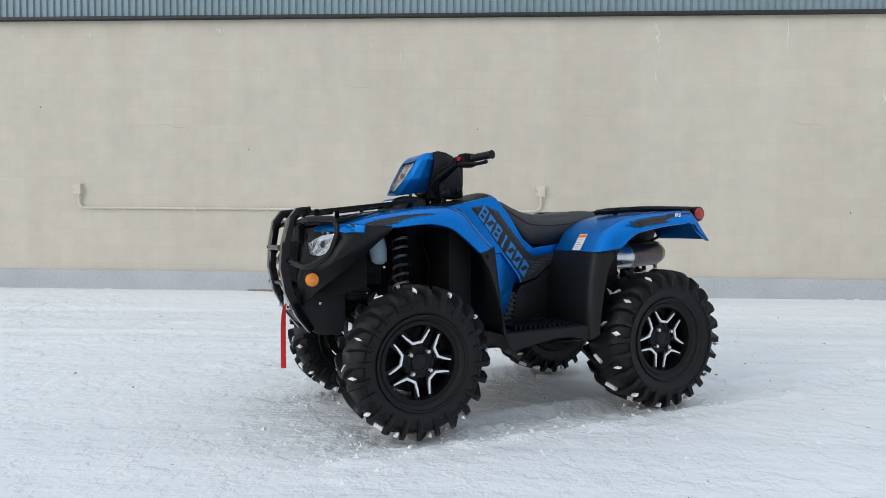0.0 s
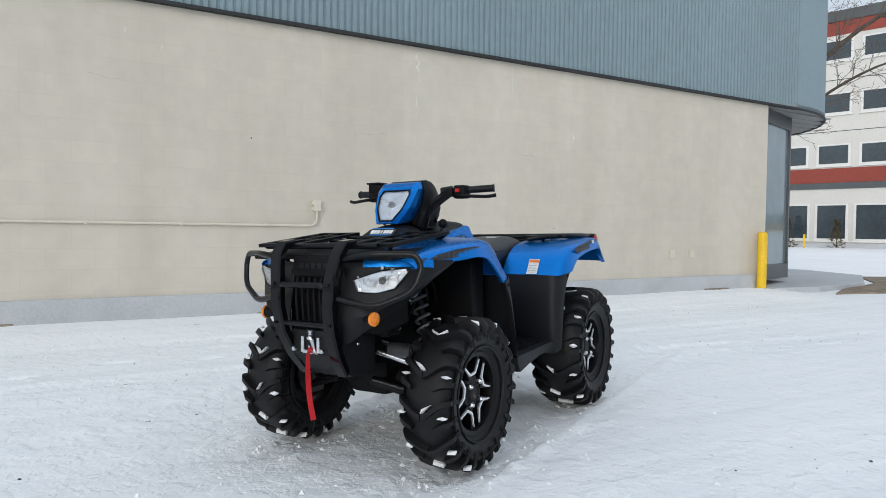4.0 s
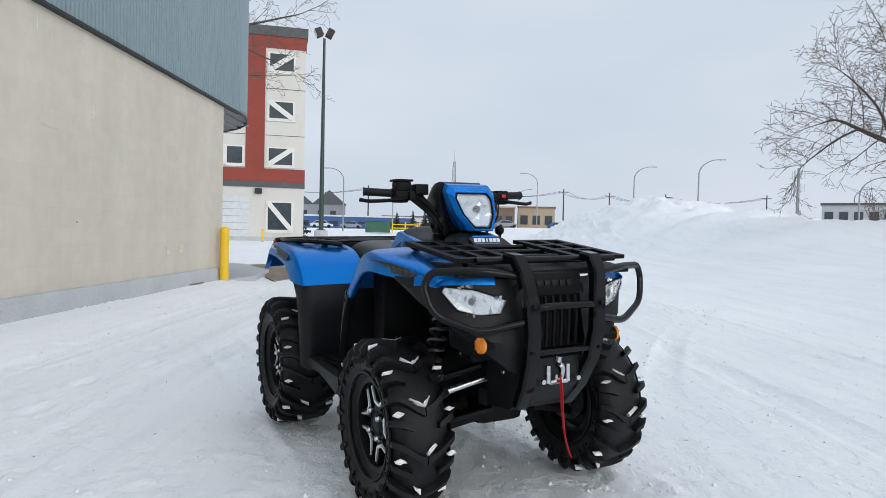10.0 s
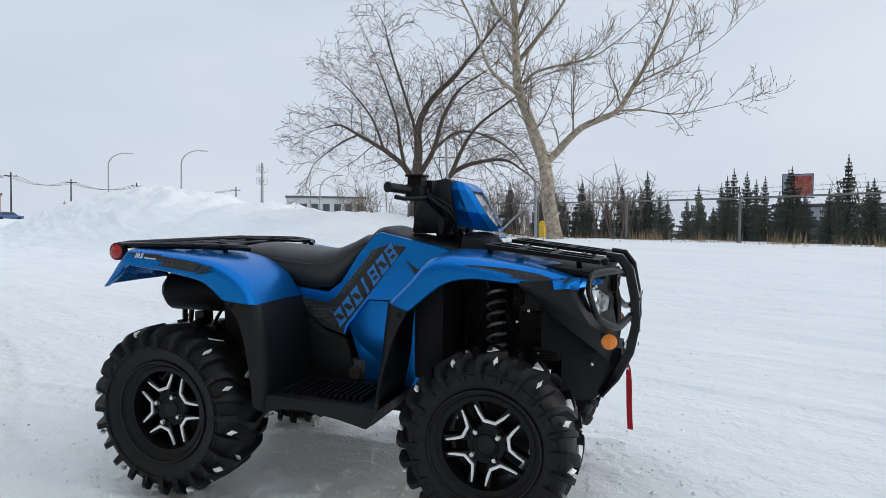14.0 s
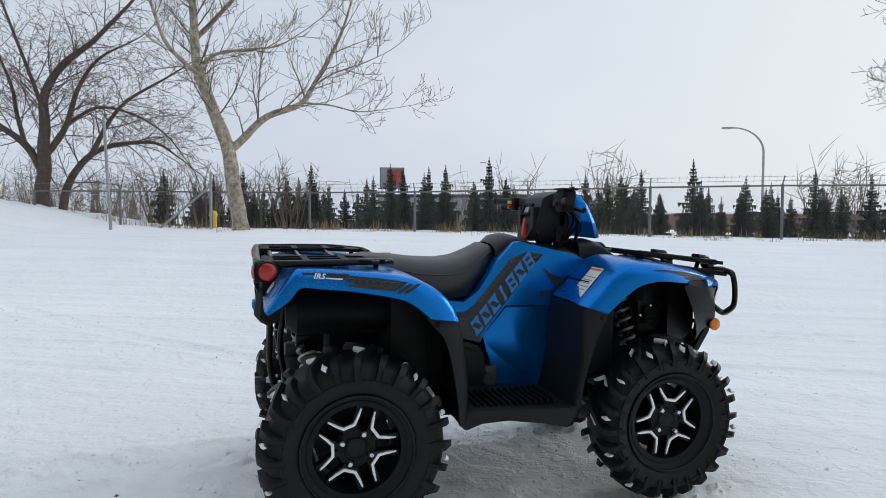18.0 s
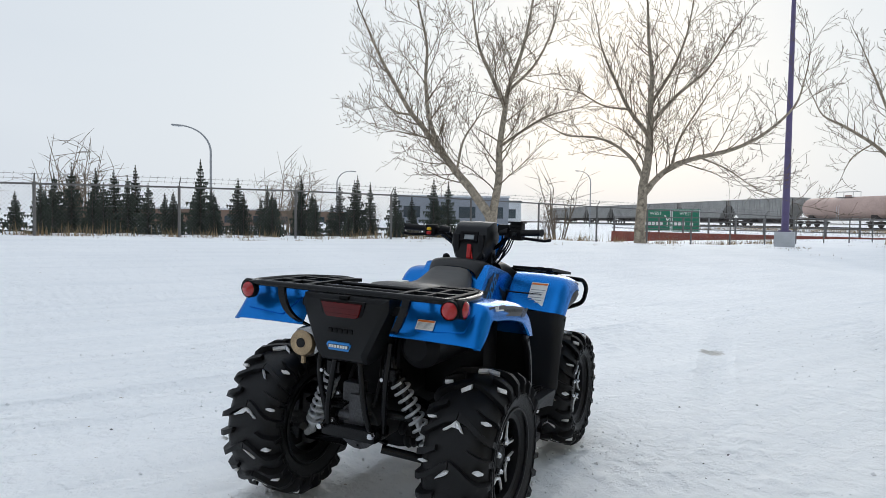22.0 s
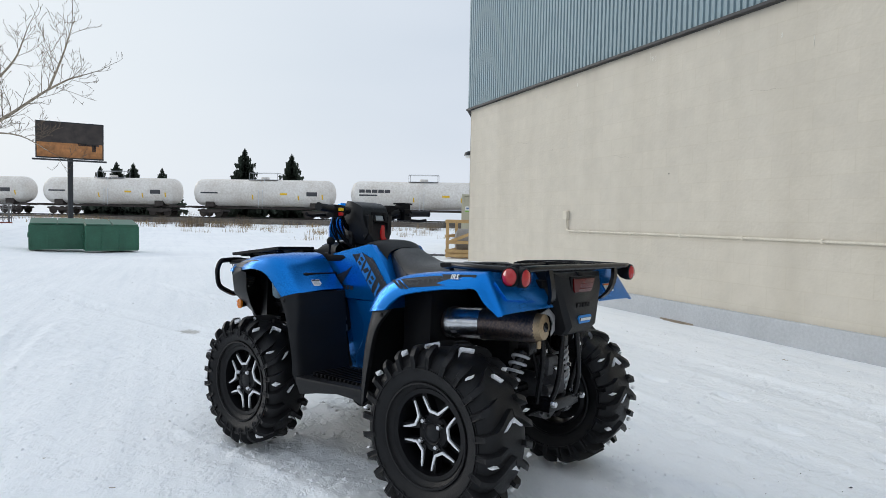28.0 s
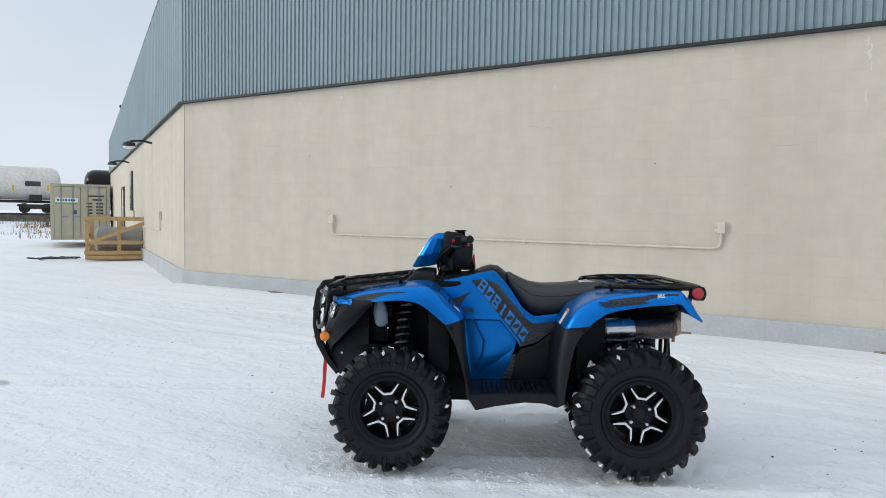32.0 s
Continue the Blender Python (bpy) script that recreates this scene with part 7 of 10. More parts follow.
for i in range(13, 19):
    r0, r1, p0, p1 = rows[i], rows[i + 1], line[i], line[i + 1]
    bm = bmesh.new()
    loft(bm, [[p + (v - p) * 0.55 + Vector((0.0012 if q > 1 else -0.0012, 0, 0)) for q, v in enumerate(r)] for r, p in ((r0, p0), ([a.lerp(b, 0.55) for a, b in zip(r0, r1)], p0.lerp(p1, 0.55)))], closed=True, cap=True)
    ap("strap_print", bm, M_WHITE_PL, "", False, strap)

# rear drive casting and the ribbed boots of its shafts
bm = bmesh.new()
box(bm, -0.80, -0.70, -0.035, 0.045, 0.445, 0.475, 0.010)
for x, y, z, r in ((-0.785, -0.012, 0.425, 0.022), (-0.79, 0.030, 0.405, 0.016), (-0.785, -0.02, 0.385, 0.014)):
    tube(bm, [(x, y, z), (x - 0.05, y, z)], r, 12)
tube(bm, [(-0.81, -0.045, 0.492), (-0.81, 0.05, 0.496)], 0.017, 12)
ap("rear_drive_case", bm, M_DRIVE, "bare cast aluminium rear drive case")
for sd in (-1, 1):
    bm = bmesh.new()
    n = 9
    tube(bm, [(-0.66, sd * (0.115 + 0.0125 * k), 0.405 - 0.004 * k) for k in range(n)], [(0.056 - 0.0032 * k) * (1.0 if k % 2 else 0.80) for k in range(n)], 16)
    ap("shaft_boot", bm, M_RUBBER, "ribbed rubber shaft boot")

# running gear -----------------------------------------------------------------
bm = bmesh.new()
box(bm, -0.55, 0.86, -0.105, 0.105, 0.42, 0.90, 0.03)
box(bm, -0.70, -0.30, -0.11, 0.11, 0.50, 0.86, 0.03)
ap("frame", bm, M_BLACK, "black frame and engine block")
bm = bmesh.new()
box(bm, -0.62, 0.72, -0.11, 0.11, 0.27, 0.44, 0.04)
ap("belly_pan", bm, M_BLACK)


def coil(a, b, r, turns, wire, n=14):
    a, b = Vector(a), Vector(b)
    d = (b - a)
    u = d.orthogonal().normalized()
    v = d.normalized().cross(u)
    bm = bmesh.new()
    tube(bm, [a + d * (i / (turns * n)) + (u * math.cos(2 * math.pi * i / n) + v * math.sin(2 * math.pi * i / n)) * r for i in range(turns * n + 1)], wire, 6)
    return bm


def shock(a, b, r, body_mat, spring_mat, rod_mat, wire=0.007):
    a, b = Vector(a), Vector(b)
    bm = bmesh.new()
    tube(bm, [a, a.lerp(b, 0.5)], r * 0.62, 12)
    tube(bm, [a.lerp(b, 0.06), a.lerp(b, 0.09)], r * 1.12, 14)
    tube(bm, [a - Vector((0.022, 0, 0)), a + Vector((0.022, 0, 0))], 0.017, 12)
    ob = ap("shock_absorber", bm, body_mat, "coil-over shock absorber")
    bm = bmesh.new()
    tube(bm, [a.lerp(b, 0.45), b], r * 0.46, 12)
    tube(bm, [a.lerp(b, 0.80), a.lerp(b, 0.83)], r * 1.12, 14)
    tube(bm, [b - Vector((0.022, 0, 0)), b + Vector((0.022, 0, 0))], 0.017, 12)
    ap("damper_tube", bm, rod_mat, "", True, ob)
    ap("coil_spring", coil(a.lerp(b, 0.09), a.lerp(b, 0.80), r, 8, wire), spring_mat, "steel coil spring", True, ob)


for s in (1, -1):
    shock((0.598, s * 0.150, 0.875), (0.640, s * 0.300, 0.43), 0.034, M_BLACK, M_SPRING, M_BLACK)
    shock((-0.80, s * 0.142, 0.640), (-0.745, s * 0.305, 0.320), 0.033, M_GLOSS, M_SPRING_GREY, M_SPRING_GREY, 0.0068)
    # arms and shafts
    for x0, x1 in ((0.80, 0.665), (0.50, 0.635)):
        ap("lower_arm", rod((x0, s * 0.09, 0.36), (x1, s * 0.375, 0.27), r=0.019), M_STEEL_BLACK)
        ap("upper_arm", rod((x0 - 0.02, s * 0.13, 0.53), (x1, s * 0.365, 0.44), r=0.015), M_STEEL_BLACK)
    bm = bmesh.new()
    slab(bm, [(0.82, 0.09), (0.70, 0.36), (0.61, 0.36), (0.50, 0.09)], 0.0, 0.02, 0.004, "xy")
    for v in bm.verts:
        v.co = Vector((v.co.x, s * v.co.y, v.co.z + 0.34 - (v.co.y - 0.09) * 0.32))
    bmesh.ops.recalc_face_normals(bm, faces=bm.faces[:])
    ap("arm_guard", bm, M_BLACK, "black plastic arm guard")
    ap("tie_rod", rod((0.83, s * 0.10, 0.50), (0.775, s * 0.37, 0.425), r=0.0135), M_CHROME, "bright steel tie rod")
    for x in (0.6475, -0.6475):
        bm = bmesh.new()
        rows = [0.042 - 0.003 * i + (0.007 if i % 2 else 0) for i in range(9)]
        tube(bm, [(x, s * (0.13 + 0.012 * i), 0.345) for i in range(9)], rows, 16)
        tube(bm, [(x, s * 0.22, 0.345), (x, s * 0.40, 0.335)], 0.014, 10)
        tube(bm, [(x, s * 0.33 + s * 0.008 * i, 0.335) for i in range(7)], [0.03 + (0.006 if i % 2 else 0) + 0.002 * i for i in range(7)], 16)
        ap("drive_shaft", bm, M_RUBBER, "drive shaft with ribbed rubber boots")
        bm = bmesh.new()
        box(bm, x - 0.035, x + 0.035, s * 0.375 - 0.025, s * 0.375 + 0.025, 0.23, 0.46, 0.012)
        tube(bm, [(x, s * 0.36, 0.335), (x, s * 0.43, 0.335)], 0.05, 16)
        ap("hub_carrier", bm, M_ENGINE, "cast hub carrier")
    for x0, x1, z0, z1 in ((-0.80, -0.665, 0.33, 0.265), (-0.50, -0.63, 0.33, 0.265), (-0.78, -0.665, 0.47, 0.43), (-0.52, -0.63, 0.47, 0.43)):
        ap("rear_arm", rod((x0, s * 0.09, z0), (x1, s * 0.375, z1), r=0.018), M_STEEL_BLACK)
    ap("shock_arm", rod((-0.80, s * 0.30, 0.355), (-0.70, s * 0.37, 0.30), r=0.016), M_STEEL_BLACK)
    # rear frame
    ap("frame_tube", rod((-0.93, s * 0.055, 0.72), (-0.935, s * 0.085, 0.52), (-0.91, s * 0.10, 0.42), (-0.80, s * 0.11, 0.36), r=0.012, round_=0.05), M_STEEL_BLACK)
    ap("frame_tube", rod((-0.88, s * 0.16, 0.78), (-0.90, s * 0.155, 0.62), (-0.86, s * 0.13, 0.42), r=0.012, round_=0.05), M_STEEL_BLACK)
    bm = bmesh.new()
    lathe(bm, [(0, 0.01), (0.012, 0.01), (0.014, 0), (0.014, -0.01)], 6, "x")
    ap("bolt", bm, M_CHROME, "", False, None, Matrix.Translation((-0.935, s * 0.118, 0.425)) @ Matrix.Rotation(math.pi, 4, "Z"))
    # inner splash panels
    bm = bmesh.new()
    box(bm, 0.34, 0.46, min(s * 0.12, s * 0.40), max(s * 0.12, s * 0.40), 0.50, 0.88, 0.02)
    ap("splash_panel", bm, M_BLACK)
    bm = bmesh.new()
    box(bm, -0.50, -0.34, min(s * 0.12, s * 0.40), max(s * 0.12, s * 0.40), 0.50, 0.86, 0.02)
    ap("splash_panel", bm, M_BLACK)
bm = bmesh.new()
box(bm, -0.92, -0.80, -0.125, 0.125, 0.385, 0.435, 0.012)
ap("rear_crossmember", bm, M_STEEL_BLACK)
bm = bmesh.new()
tube(bm, [(-0.58, 0, 0.42), (-0.84, 0, 0.42)], 0.095, 20)
tube(bm, [(-0.84, 0, 0.42), (-0.875, 0, 0.42)], [0.07, 0.05], 16)
box(bm, -0.885, -0.82, -0.055, 0.02, 0.44, 0.56, 0.012)
box(bm, -0.87, -0.80, -0.02, 0.06, 0.52, 0.60, 0.012)
tube(bm, [(-0.86, -0.07, 0.46), (-0.86, 0.07, 0.46)], 0.02, 10)
for i in range(8):
    a = i * math.pi / 4
    tube(bm, [(-0.838, 0.082 * math.cos(a), 0.42 + 0.082 * math.sin(a)), (-0.852, 0.082 * math.cos(a), 0.42 + 0.082 * math.sin(a))], 0.007, 6)
ap("final_drive", bm, M_ENGINE, "grey cast final drive case")
# brackets, hoses and bolts about the final drive
for s in (1, -1):
    ap("frame_tube", rod((-0.72, s * 0.095, 0.80), (-0.80, s * 0.13, 0.70), (-0.80, s * 0.14, 0.62), r=0.014, round_=0.04), M_STEEL_BLACK)
    ap("hose", rod((-0.74, s * 0.05, 0.70), (-0.80, s * 0.075, 0.60), (-0.82, s * 0.06, 0.50), r=0.008, seg=7, round_=0.05), M_RUBBER)
    bm = bmesh.new()
    box(bm, -0.835, -0.78, min(s * 0.10, s * 0.165), max(s * 0.10, s * 0.165), 0.615, 0.665, 0.006)
    ap("shock_bracket", bm, M_STEEL_BLACK)
    for (yy, zz) in ((0.085, 0.445), (0.06, 0.56), (0.14, 0.64), (0.10, 0.395)):
        bm = bmesh.new()
        lathe(bm, [(0, 0.012), (0.008, 0.011), (0.010, 0)], 6, "x")
        ap("bolt", bm, M_CHROME, "", False, None, Matrix.Translation((-0.895, s * yy, zz)) @ Matrix.Rotation(math.pi, 4, "Z"))
# air box on the right, muffler on the left
bm = bmesh.new()
tube(bm, [(-0.40, -0.27, 0.775), (-0.44, -0.27, 0.775), (-0.84, -0.27, 0.775), (-0.88, -0.27, 0.775)], [0.06, 0.085, 0.085, 0.05], 18)
ap("storage_box", bm, M_BLACK, "black rounded storage box under the fender")
bm = bmesh.new()
a, b = Vector((-0.47, 0.275, 0.722)), Vector((-0.915, 0.222, 0.745))
tube(bm, [a, a.lerp(b, 0.04), a.lerp(b, 0.96), b], [0.045, 0.064, 0.064, 0.056], 26)
muf = ap("muffler", bm, M_EXHAUST, "heat-tinted steel muffler")
bm = bmesh.new()
tube(bm, [a.lerp(b, 0.10), a.lerp(b, 0.44)], 0.0672, 26, caps=False)
for t in (0.10, 0.44):
    tube(bm, [a.lerp(b, t - 0.01), a.lerp(b, t + 0.01)], 0.0685, 26)
ap("heat_shield", bm, M_CHROME, "bright steel heat shield", True, muf)
bm = bmesh.new()
d = (b - a).normalized()
tube(bm, [b - d * 0.005, b + d * 0.022, b + d * 0.026], [0.058, 0.050, 0.022], 24, caps=False)
tube(bm, [b + d * 0.026, b - d * 0.03], [0.022, 0.019], 16)
ap("tail_pipe", bm, M_TAILPIPE, "brown heat-stained end cap", True, muf)
# solid black disc: the shade inside the outlet hole is put into its colour
bm = bmesh.new()
tube(bm, [b + d * 0.020, b + d * 0.0285], 0.0195, 16)
ap("outlet", bm, M_GLOSS, "black disc painted as the shaded outlet hole", True, muf)
bm = bmesh.new()
slab(bm, [(-0.050, 0.045), (0.02, 0.062), (0.068, 0.03), (0.07, -0.03), (0.04, -0.05), (0.052, 0.0), (0.03, 0.03), (0.0, 0.04)], 0, 0.006, 0.002, "xy")
bmesh.ops.transform(bm, matrix=basis(b + d * 0.012 + Vector((0, -0.02, 0.008)), (0, -1, 0), (0, 0, 1)), verts=bm.verts)
ap("end_shield", bm, M_DRIVE, "bright end shield", True, muf)
bm = bmesh.new()
tube(bm, [b + d * 0.0 + Vector((0, 0, -0.055)), b + Vector((0, 0, -0.085))], 0.010, 8)
ap("drain_bolt", bm, M_TAILPIPE, "", True, muf)
ap("exhaust_pipe", rod((-0.47, 0.262, 0.728), (-0.38, 0.25, 0.70), (-0.25, 0.16, 0.55), r=0.022, round_=0.08), M_EXHAUST, "brown heat-stained exhaust pipe")
# coolant tank and cables in the front arch
bm = bmesh.new()
rows = []
for z, w, h in ((0.715, 0.020, 0.020), (0.73, 0.036, 0.034), (0.78, 0.042, 0.036), (0.83, 0.034, 0.032), (0.86, 0.020, 0.024), (0.885, 0.018, 0.02)):
    rows.append([Vector((0.735 + w * math.cos(t) + (z - 0.73) * 0.1, 0.250 + h * math.sin(t), z)) for t in np.linspace(0, 2 * math.pi, 14, endpoint=False)])
loft(bm, rows, closed=True, cap=True)
ap("coolant_tank", bm, M_BOTTLE, "milky blue coolant tank")
bm = bmesh.new()
tube(bm, [(0.80, 0.19, 0.50), (0.80, 0.30, 0.50)], 0.030, 16)
tube(bm, [(0.80, 0.295, 0.50), (0.80, 0.305, 0.50)], 0.018, 12)
ap("side_lamp_socket", bm, M_ENGINE, "round grey mount")
rnd = random.Random(4)
for s in (1, -1):
    for k in range(5):
        x = 0.50 + 0.09 * k
        ap("hose", rod((x, s * 0.15, 0.84), (x + rnd.uniform(-.06, .06), s * (0.22 + 0.03 * (k % 2)), 0.72), (x + rnd.uniform(-.06, .06), s * 0.17, 0.58), r=0.008, seg=7, round_=0.08), M_BLACK)
    bm = bmesh.new()
    box(bm, 0.70, 0.88, min(s * 0.12, s * 0.20), max(s * 0.12, s * 0.20), 0.62, 0.84, 0.02)
    ap("inner_panel", bm, M_BLACK2, "black inner splash panel")

for s in (1, -1):
    for k, (x0, x1, y1, z0, z1) in enumerate(((0.70, 0.79, 0.225, 0.66, 0.74), (0.80, 0.86, 0.235, 0.70, 0.80), (0.66, 0.70, 0.215, 0.76, 0.83), (0.74, 0.84, 0.215, 0.56, 0.61))):
        bm = bmesh.new()
        box(bm, x0, x1, min(s * 0.16, s * y1), max(s * 0.16, s * y1), z0, z1, 0.008)
        for j in range(3):
            zz = z0 + (z1 - z0) * (0.25 + 0.25 * j)
            box(bm, x0 + 0.008, x1 - 0.008, min(s * y1, s * (y1 + 0.006)), max(s * y1, s * (y1 + 0.006)), zz - 0.004, zz + 0.004, 0.001)
        ap("bracket_box", bm, M_BLACK2 if k % 2 else M_BLACK, raw=True)
    for k, (x, y, z) in enumerate(((0.725, 0.228, 0.745), (0.815, 0.238, 0.69), (0.68, 0.218, 0.70), (0.76, 0.218, 0.585), (0.845, 0.24, 0.81))):
        bm = bmesh.new()
        lathe(bm, [(0, 0.008), (0.006, 0.007), (0.008, 0)], 6, "y")
        if s < 0:
            bmesh.ops.scale(bm, vec=(1, -1, 1), verts=bm.verts)
        ap("bolt", bm, M_CHROME, "", False, None, Matrix.Translation((x, s * y, z)), raw=True)

# ---- the office block across the road ----
OB_C = Vector((-52.0, -12.33, 0))
OB_D = Vector((0.262, -0.965, 0)).normalized()      # along the front, away from the corner
OB_N = Vector((-OB_D.y, OB_D.x, 0))                # out of the front
OB = basis(OB_C, OB_D, OB_N)
ob_z = ground_z(-49, -16)
office = thing("office_building", "four-storey office block in white and red-brown stucco", "building", OB @ Matrix.Translation((0, 0, ob_z)))


def obox(u0, u1, v0, v1, z0, z1, b=0.0):
    bm = bmesh.new()
    box(bm, u0, u1, v0, v1, z0, z1, b)
    return bm


OB_L, OB_H = 46.0, 17.75
part("wall", obox(0.0, OB_L, -15, 0, -0.5, OB_H - 0.5), M_BWHITE, office)
part("parapet", obox(-0.15, OB_L, -15, 0.15, OB_H - 0.8, OB_H), M_BGREY, office, "charcoal parapet band")
part("band", obox(-0.05, OB_L, -15, 0.06, 15.95, OB_H - 0.81), M_BRED, office, "red-brown stucco band")
part("band", obox(-0.05, OB_L, -15, 0.06, 4.91, 6.0), M_BRED, office, "red-brown stucco band")
part("band", obox(-0.06, OB_L, -15, 0.09, 4.45, 4.9), M_BGREY, office, "charcoal stucco band")
part("plinth", obox(-0.08, OB_L, -15, 0.1, -0.5, 0.35), M_CONCRETE, office)
for u in (3.25, 8.2, 20.2, 31.8):
    part("pilaster", obox(u, u + 1.5, -0.2, 0.075, 5.9, OB_H - 0.95), M_BRED, office, "red-brown stucco pilaster")
for z in (8.75, 12.6):
    part("joint", obox(0, OB_L, -0.1, 0.012, z, z + 0.05), M_BGREY, office)


def office_window(u0, u1, z0, z1, brace=0):
    w = part("window", obox(u0 - 0.18, u1 + 0.18, 0.0, 0.07, z0 - 0.18, z1 + 0.12), M_TRIM, office, "white window surround")
    part("pane", obox(u0, u1, 0.02, 0.085, z0, z1), M_PANE, w, "dark reflecting pane")
    part("sill", obox(u0 - 0.25, u1 + 0.25, 0.0, 0.14, z0 - 0.26, z0 - 0.18), M_TRIM, w)
    if brace:
        bm = bmesh.new()
        p, q = Vector((u0, 0.10, z1 if brace > 0 else z0)), Vector((u1, 0.10, z0 if brace > 0 else z1))
        k = (q - p).normalized()
        n = Vector((-k.z, 0, k.x)) * 0.20
        vs = [bm.verts.new(v + Vector((0, e, 0))) for e in (-0.02, 0.06) for v in (p - n, p + n, q + n, q - n)]
        for f in ((0, 1, 2, 3), (7, 6, 5, 4), (0, 4, 5, 1), (1, 5, 6, 2), (2, 6, 7, 3), (3, 7, 4, 0)):
            bm.faces.new([vs[i] for i in f])
        bmesh.ops.recalc_face_normals(bm, faces=bm.faces[:])
        part("brace", bm, M_TRIM, w, "white diagonal brace")


for z, br in ((6.35, 1), (10.2, -1), (14.15, 1)):
    office_window(1.0, 2.9, z, z + 1.35, br)
    for c in (5.0, 6.55):
        office_window(c, c + 1.2, z, z + 1.35)
    for k in range(12):
        u = 10.1 + k * 2.85
        if not any(a - 1.9 < u < a + 1.7 for a in (20.2, 31.8)):
            office_window(u, u + 1.95, z, z + 1.35)
office_window(1.0, 2.9, 0.95, 3.2, -1)
for k in range(14):
    u = 10.4 + k * 2.6
    if k not in (5, 9):
        office_window(u, u + 1.9, 0.7, 3.2)
part("garage_door", obox(4.4, 7.8, 0.0, 0.05, 0.3, 3.7), M_FAR_WHITE, office, "white overhead garage door")
for k in range(1, 6):
    part("door_joint", obox(4.4, 7.8, 0.0, 0.058, 0.3 + k * 0.57, 0.33 + k * 0.57), M_FAR, office)
part("wall_light", obox(3.4, 3.95, 0.0, 0.3, 3.9, 4.35, 0.05), M_FLASH, office)
# shrubs along its foot
def shrub(name, x, y, h, r, mt, label, seed, n=260):
    rnd = random.Random(seed)
    bm = bmesh.new()
    for i in range(n):
        t = rnd.random()
        a = rnd.random() * 6.283
        rr = r * (1 - 0.75 * t) * math.sqrt(rnd.random())
        p = Vector((rr * math.cos(a), rr * math.sin(a), h * t))
        s = h * 0.09 * (0.6 + rnd.random())
        d = Vector((rnd.uniform(-1, 1), rnd.uniform(-1, 1), rnd.uniform(0.1, 1.4))).normalized() * s
        w = d.orthogonal().normalized() * s * 0.22
        vs = [bm.verts.new(p - w), bm.verts.new(p + w), bm.verts.new(p + d)]
        bm.faces.new(vs)
    tube(bm, [(0, 0, -0.1), (0, 0, h * 0.6)], 0.03, 5)
    return solo(name, bm, mt, label, "shrub", at=Matrix.Translation((x, y, ground_z(x, y))))


M_CEDAR = mat("winter_cedar", (0.10, 0.075, 0.03), 0.9, 0, 0.3, 5, 30, rand=0.2, spec=0.1)
for i, u in enumerate((13.2, 16.6, 18.9, 23.5, 26.4)):
    p = OB @ Vector((u, 1.4, 0))
    shrub("cedar_shrub", p.x, p.y, 2.1 + 0.3 * (i % 2), 0.65, M_CEDAR, "brownish pointed cedar shrub beside the office block", i)


# ---- posts and lamps ----
def flood_pole(x, y, h, mt, base_h, label, head=True, turn=0.0):
    z = ground_z(x, y)
    t = thing("light_pole", label, "light pole", Matrix.Translation((x, y, z)) @ Matrix.Rotation(turn, 4, "Z"))
    bm = bmesh.new()
    lathe(bm, [(0.40, -0.4), (0.40, base_h - 0.06), (0.36, base_h), (0, base_h)], 20, "z") if head else box(bm, -0.38, 0.38, -0.38, 0.38, -0.4, base_h, 0.05)
    part("footing", bm, M_CONCRETE, t, "pale concrete footing", True)
    bm = bmesh.new()
    tube(bm, [(0, 0, base_h - 0.02), (0, 0, h)], [0.15, 0.075], 14)
    part("pole", bm, mt, t, smooth=True)
    bm = bmesh.new()
    box(bm, -0.24, 0.24, -0.24, 0.24, base_h, base_h + 0.06, 0.01)
    part("flange", bm, mt, t)
    for s in ((-1, 1) if head else (-1, 1)):
        bm = bmesh.new()
        if head:
            box(bm, -0.30, 0.30, -0.20, 0.20, -0.24, 0.24, 0.05)
            bmesh.ops.transform(bm, matrix=Matrix.Translation((0, s * 0.33, h + 0.32)) @ Matrix.Rotation(-0.45 * s, 4, "X"), verts=bm.verts)
        else:
            box(bm, -0.2, 0.2, -0.38, 0.38, -0.07, 0.07, 0.03)
            bmesh.ops.transform(bm, matrix=Matrix.Translation((0, s * 0.55, h + 0.02)), verts=bm.verts)
        f = part("flood_lamp", bm, M_RUST if head else mt, t, "dark floodlight housing", False)
        bm = bmesh.new()
        if head:
            box(bm, -0.24, 0.24, 0.20, 0.215, -0.19, 0.19)
            bmesh.ops.transform(bm, matrix=Matrix.Translation((0, s * 0.33, h + 0.32)) @ Matrix.Rotation(-0.45 * s + (math.pi if s < 0 else 0), 4, "X"), verts=bm.verts)
        else:
            box(bm, -0.16, 0.16, s * 0.55 - 0.3, s * 0.55 + 0.3, h - 0.065, h - 0.045)
        part("glass", bm, M_FAR_WHITE, f)


flood_pole(-35.7, -7.6, 12.3 - ground_z(-35.7, -7.6), M_POLE_GREEN, 1.0, "tall dark green pole with twin floodlights on a concrete footing", True, 0.3)
flood_pole(25.95, 11.45, 11.5, M_POLE_PURPLE, 0.62, "tall purple pole with a flat lamp head on a concrete block", False, 0.4)


